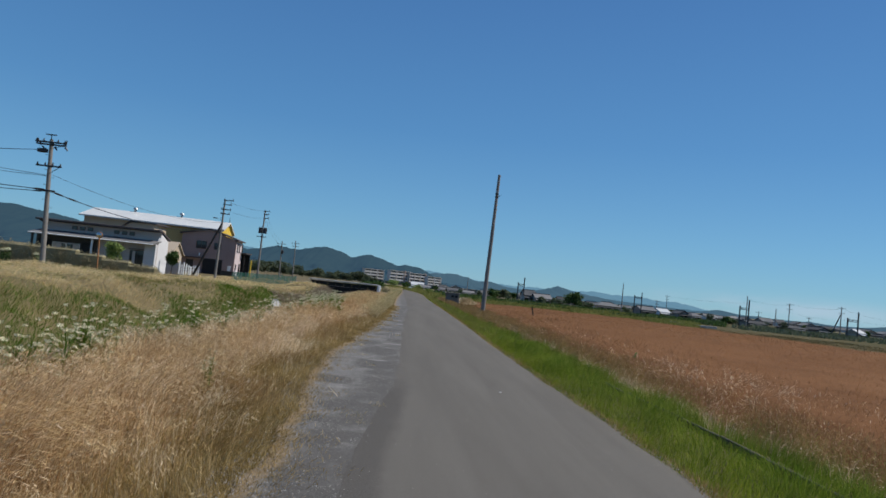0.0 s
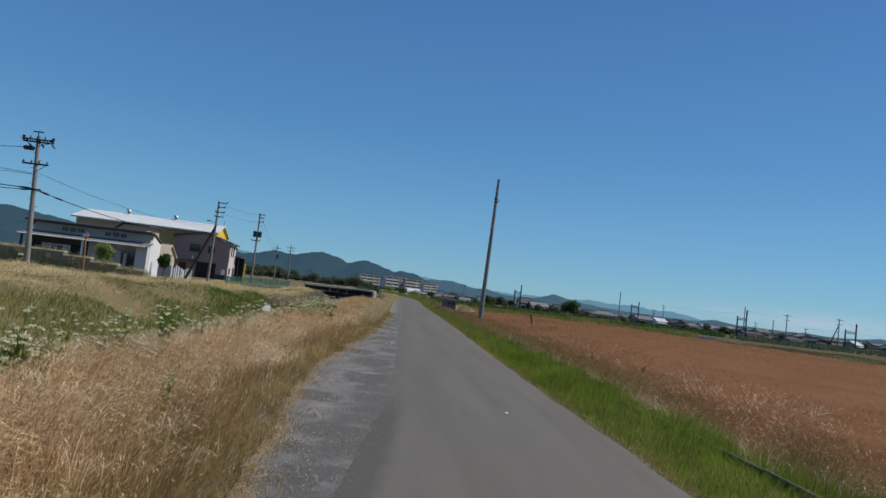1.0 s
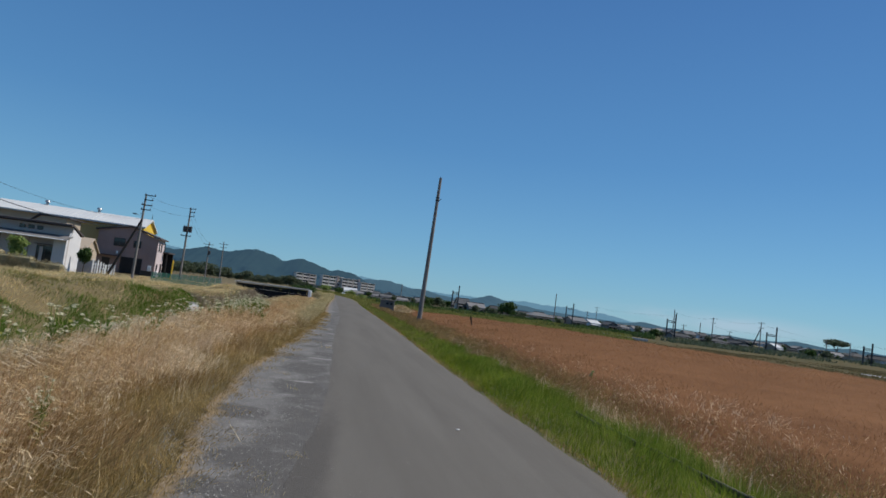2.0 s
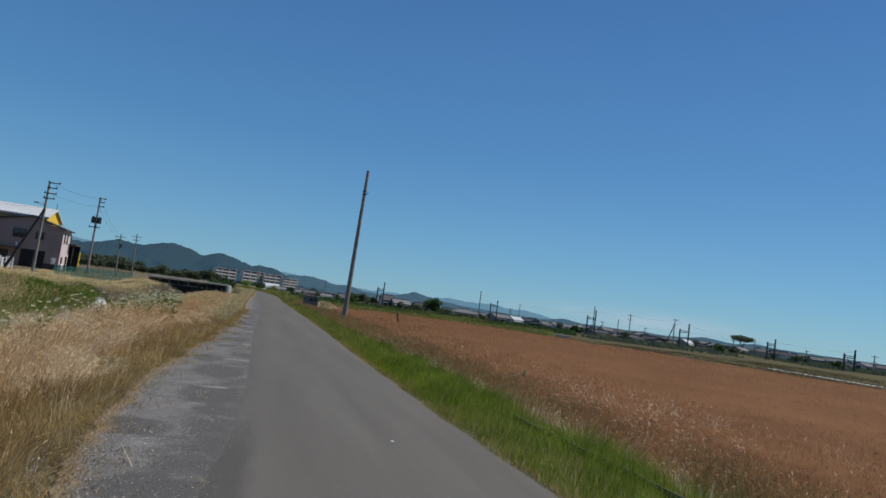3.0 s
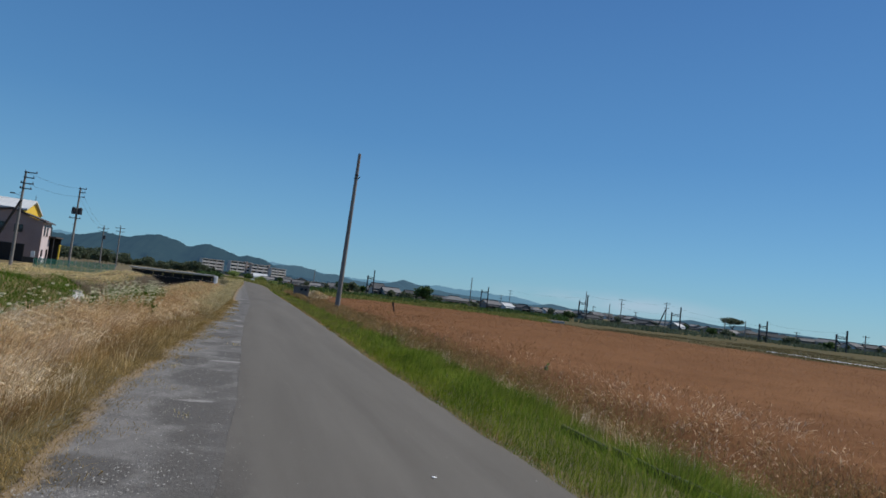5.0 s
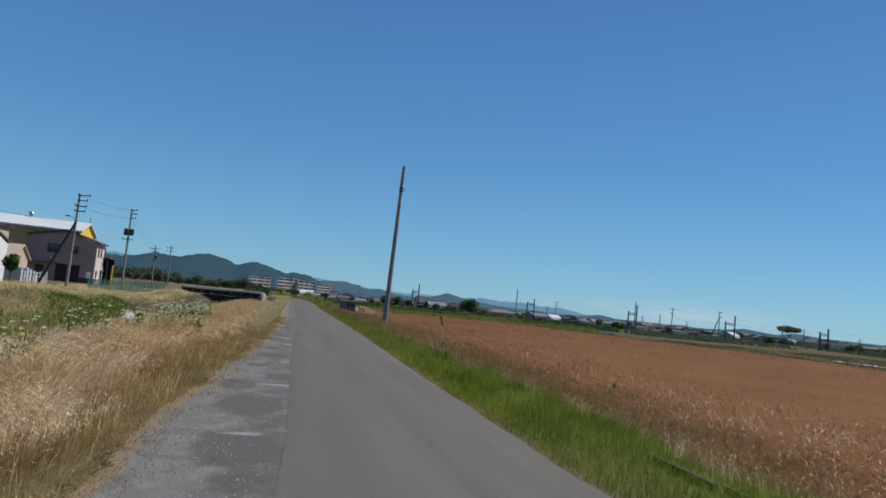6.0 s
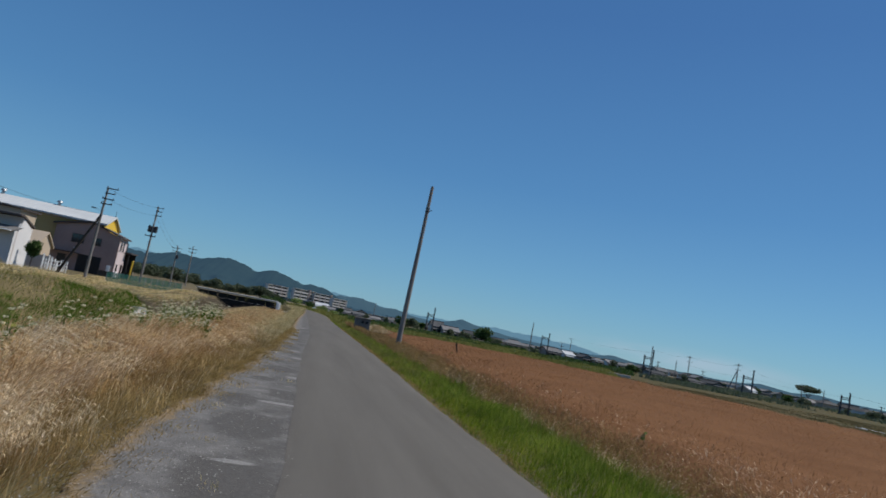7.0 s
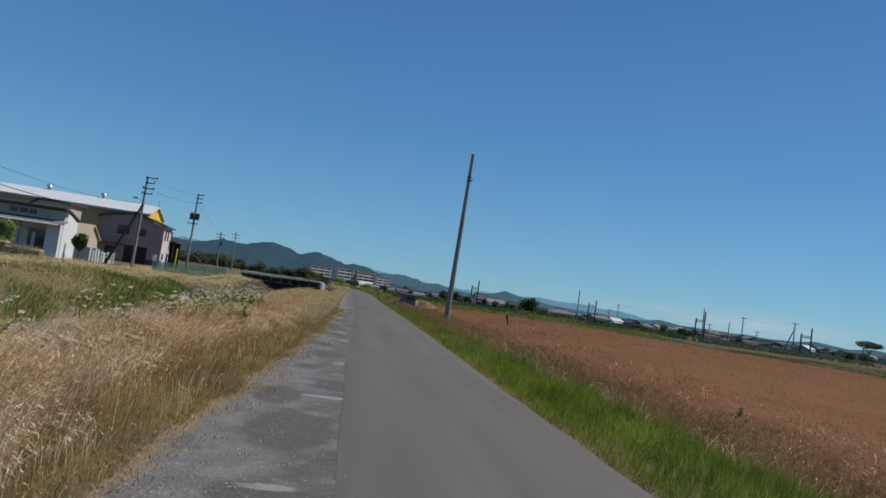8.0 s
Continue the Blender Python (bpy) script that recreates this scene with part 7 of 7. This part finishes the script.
for k, (tn, at, wd) in enumerate(((0.412, 108, 3.2), (0.452, 100, 3.4))):
    p = far_place(tn, at)
    sl = thing("concrete_slab", "pale concrete slab lying at the field's end", "slab", p, 0)
    part("slab", box(0, wd, 0, 0.8, -0.2, 0.35, 0.03), M["concrete"], sl)
    part("lip", box(0, wd, -0.08, 0, -0.2, 0.42, 0.02), M["concrete"], sl)


# apartment blocks
def apartments(x0, x1, at, top, bays, floors=4, towers=()):
    t = thing("apartment_block", "pale multi-storey apartment block with balcony rows", "apartment block", (x0, at, -1.0), 35, "apartment blocks")
    w, h = (x1 - x0) / 0.82, top + 1.0
    part("wall", box(0, w, 0, 3.4, -0.5, h), M["apartment"], t)
    part("roof", box(-0.2, w + 0.2, -1.7, 3.6, h, h + 0.3), M["apartment"], t)
    fh = h / floors
    bw = w / bays
    for f in range(floors):
        for b in range(bays):
            bal = part("balcony", box(b * bw + 0.12, (b + 1) * bw - 0.12, -1.6, -1.45, f * fh - 0.05, f * fh + 0.42 * fh), M["apartment"], t)
            part("balcony_floor", box(b * bw + 0.1, (b + 1) * bw - 0.1, -1.45, -0.01, f * fh - 0.05, f * fh + 0.1), M["apartment"], bal)
            # windows widened across the bay; their dark tone doubles as balcony shade
            win = part("window", box(b * bw + 0.3, (b + 1) * bw - 0.3, -0.06, -0.01, f * fh + 0.15, f * fh + fh - 0.3), M["frame_dark"], t)
            part("pane", box(b * bw + 0.4, (b + 1) * bw - 0.4, -0.08, -0.06, f * fh + 0.25, f * fh + fh - 0.4), M["pane"], win)
    for b in range(0, bays + 1):
        part("fin_wall", box(b * bw - 0.1, b * bw + 0.1, -1.6, 0, -0.5, h), M["apartment"], t)
    for u in towers:
        part("stair_tower", box(u * w - 0.9, u * w + 0.9, -1.9, 1.5, -0.5, h + 1.1), M["brown_tower"], t, "brown stair tower")
    return t


apartments(-35.8, -17.6, 650, 10.4, 3)
apartments(-11.3, 8.2, 650, 11.2, 3, towers=(0.72,))
apartments(7.6, 24.4, 660, 10.6, 3, towers=(0.96,))
apartments(25.4, 39.0, 650, 8.9, 2)
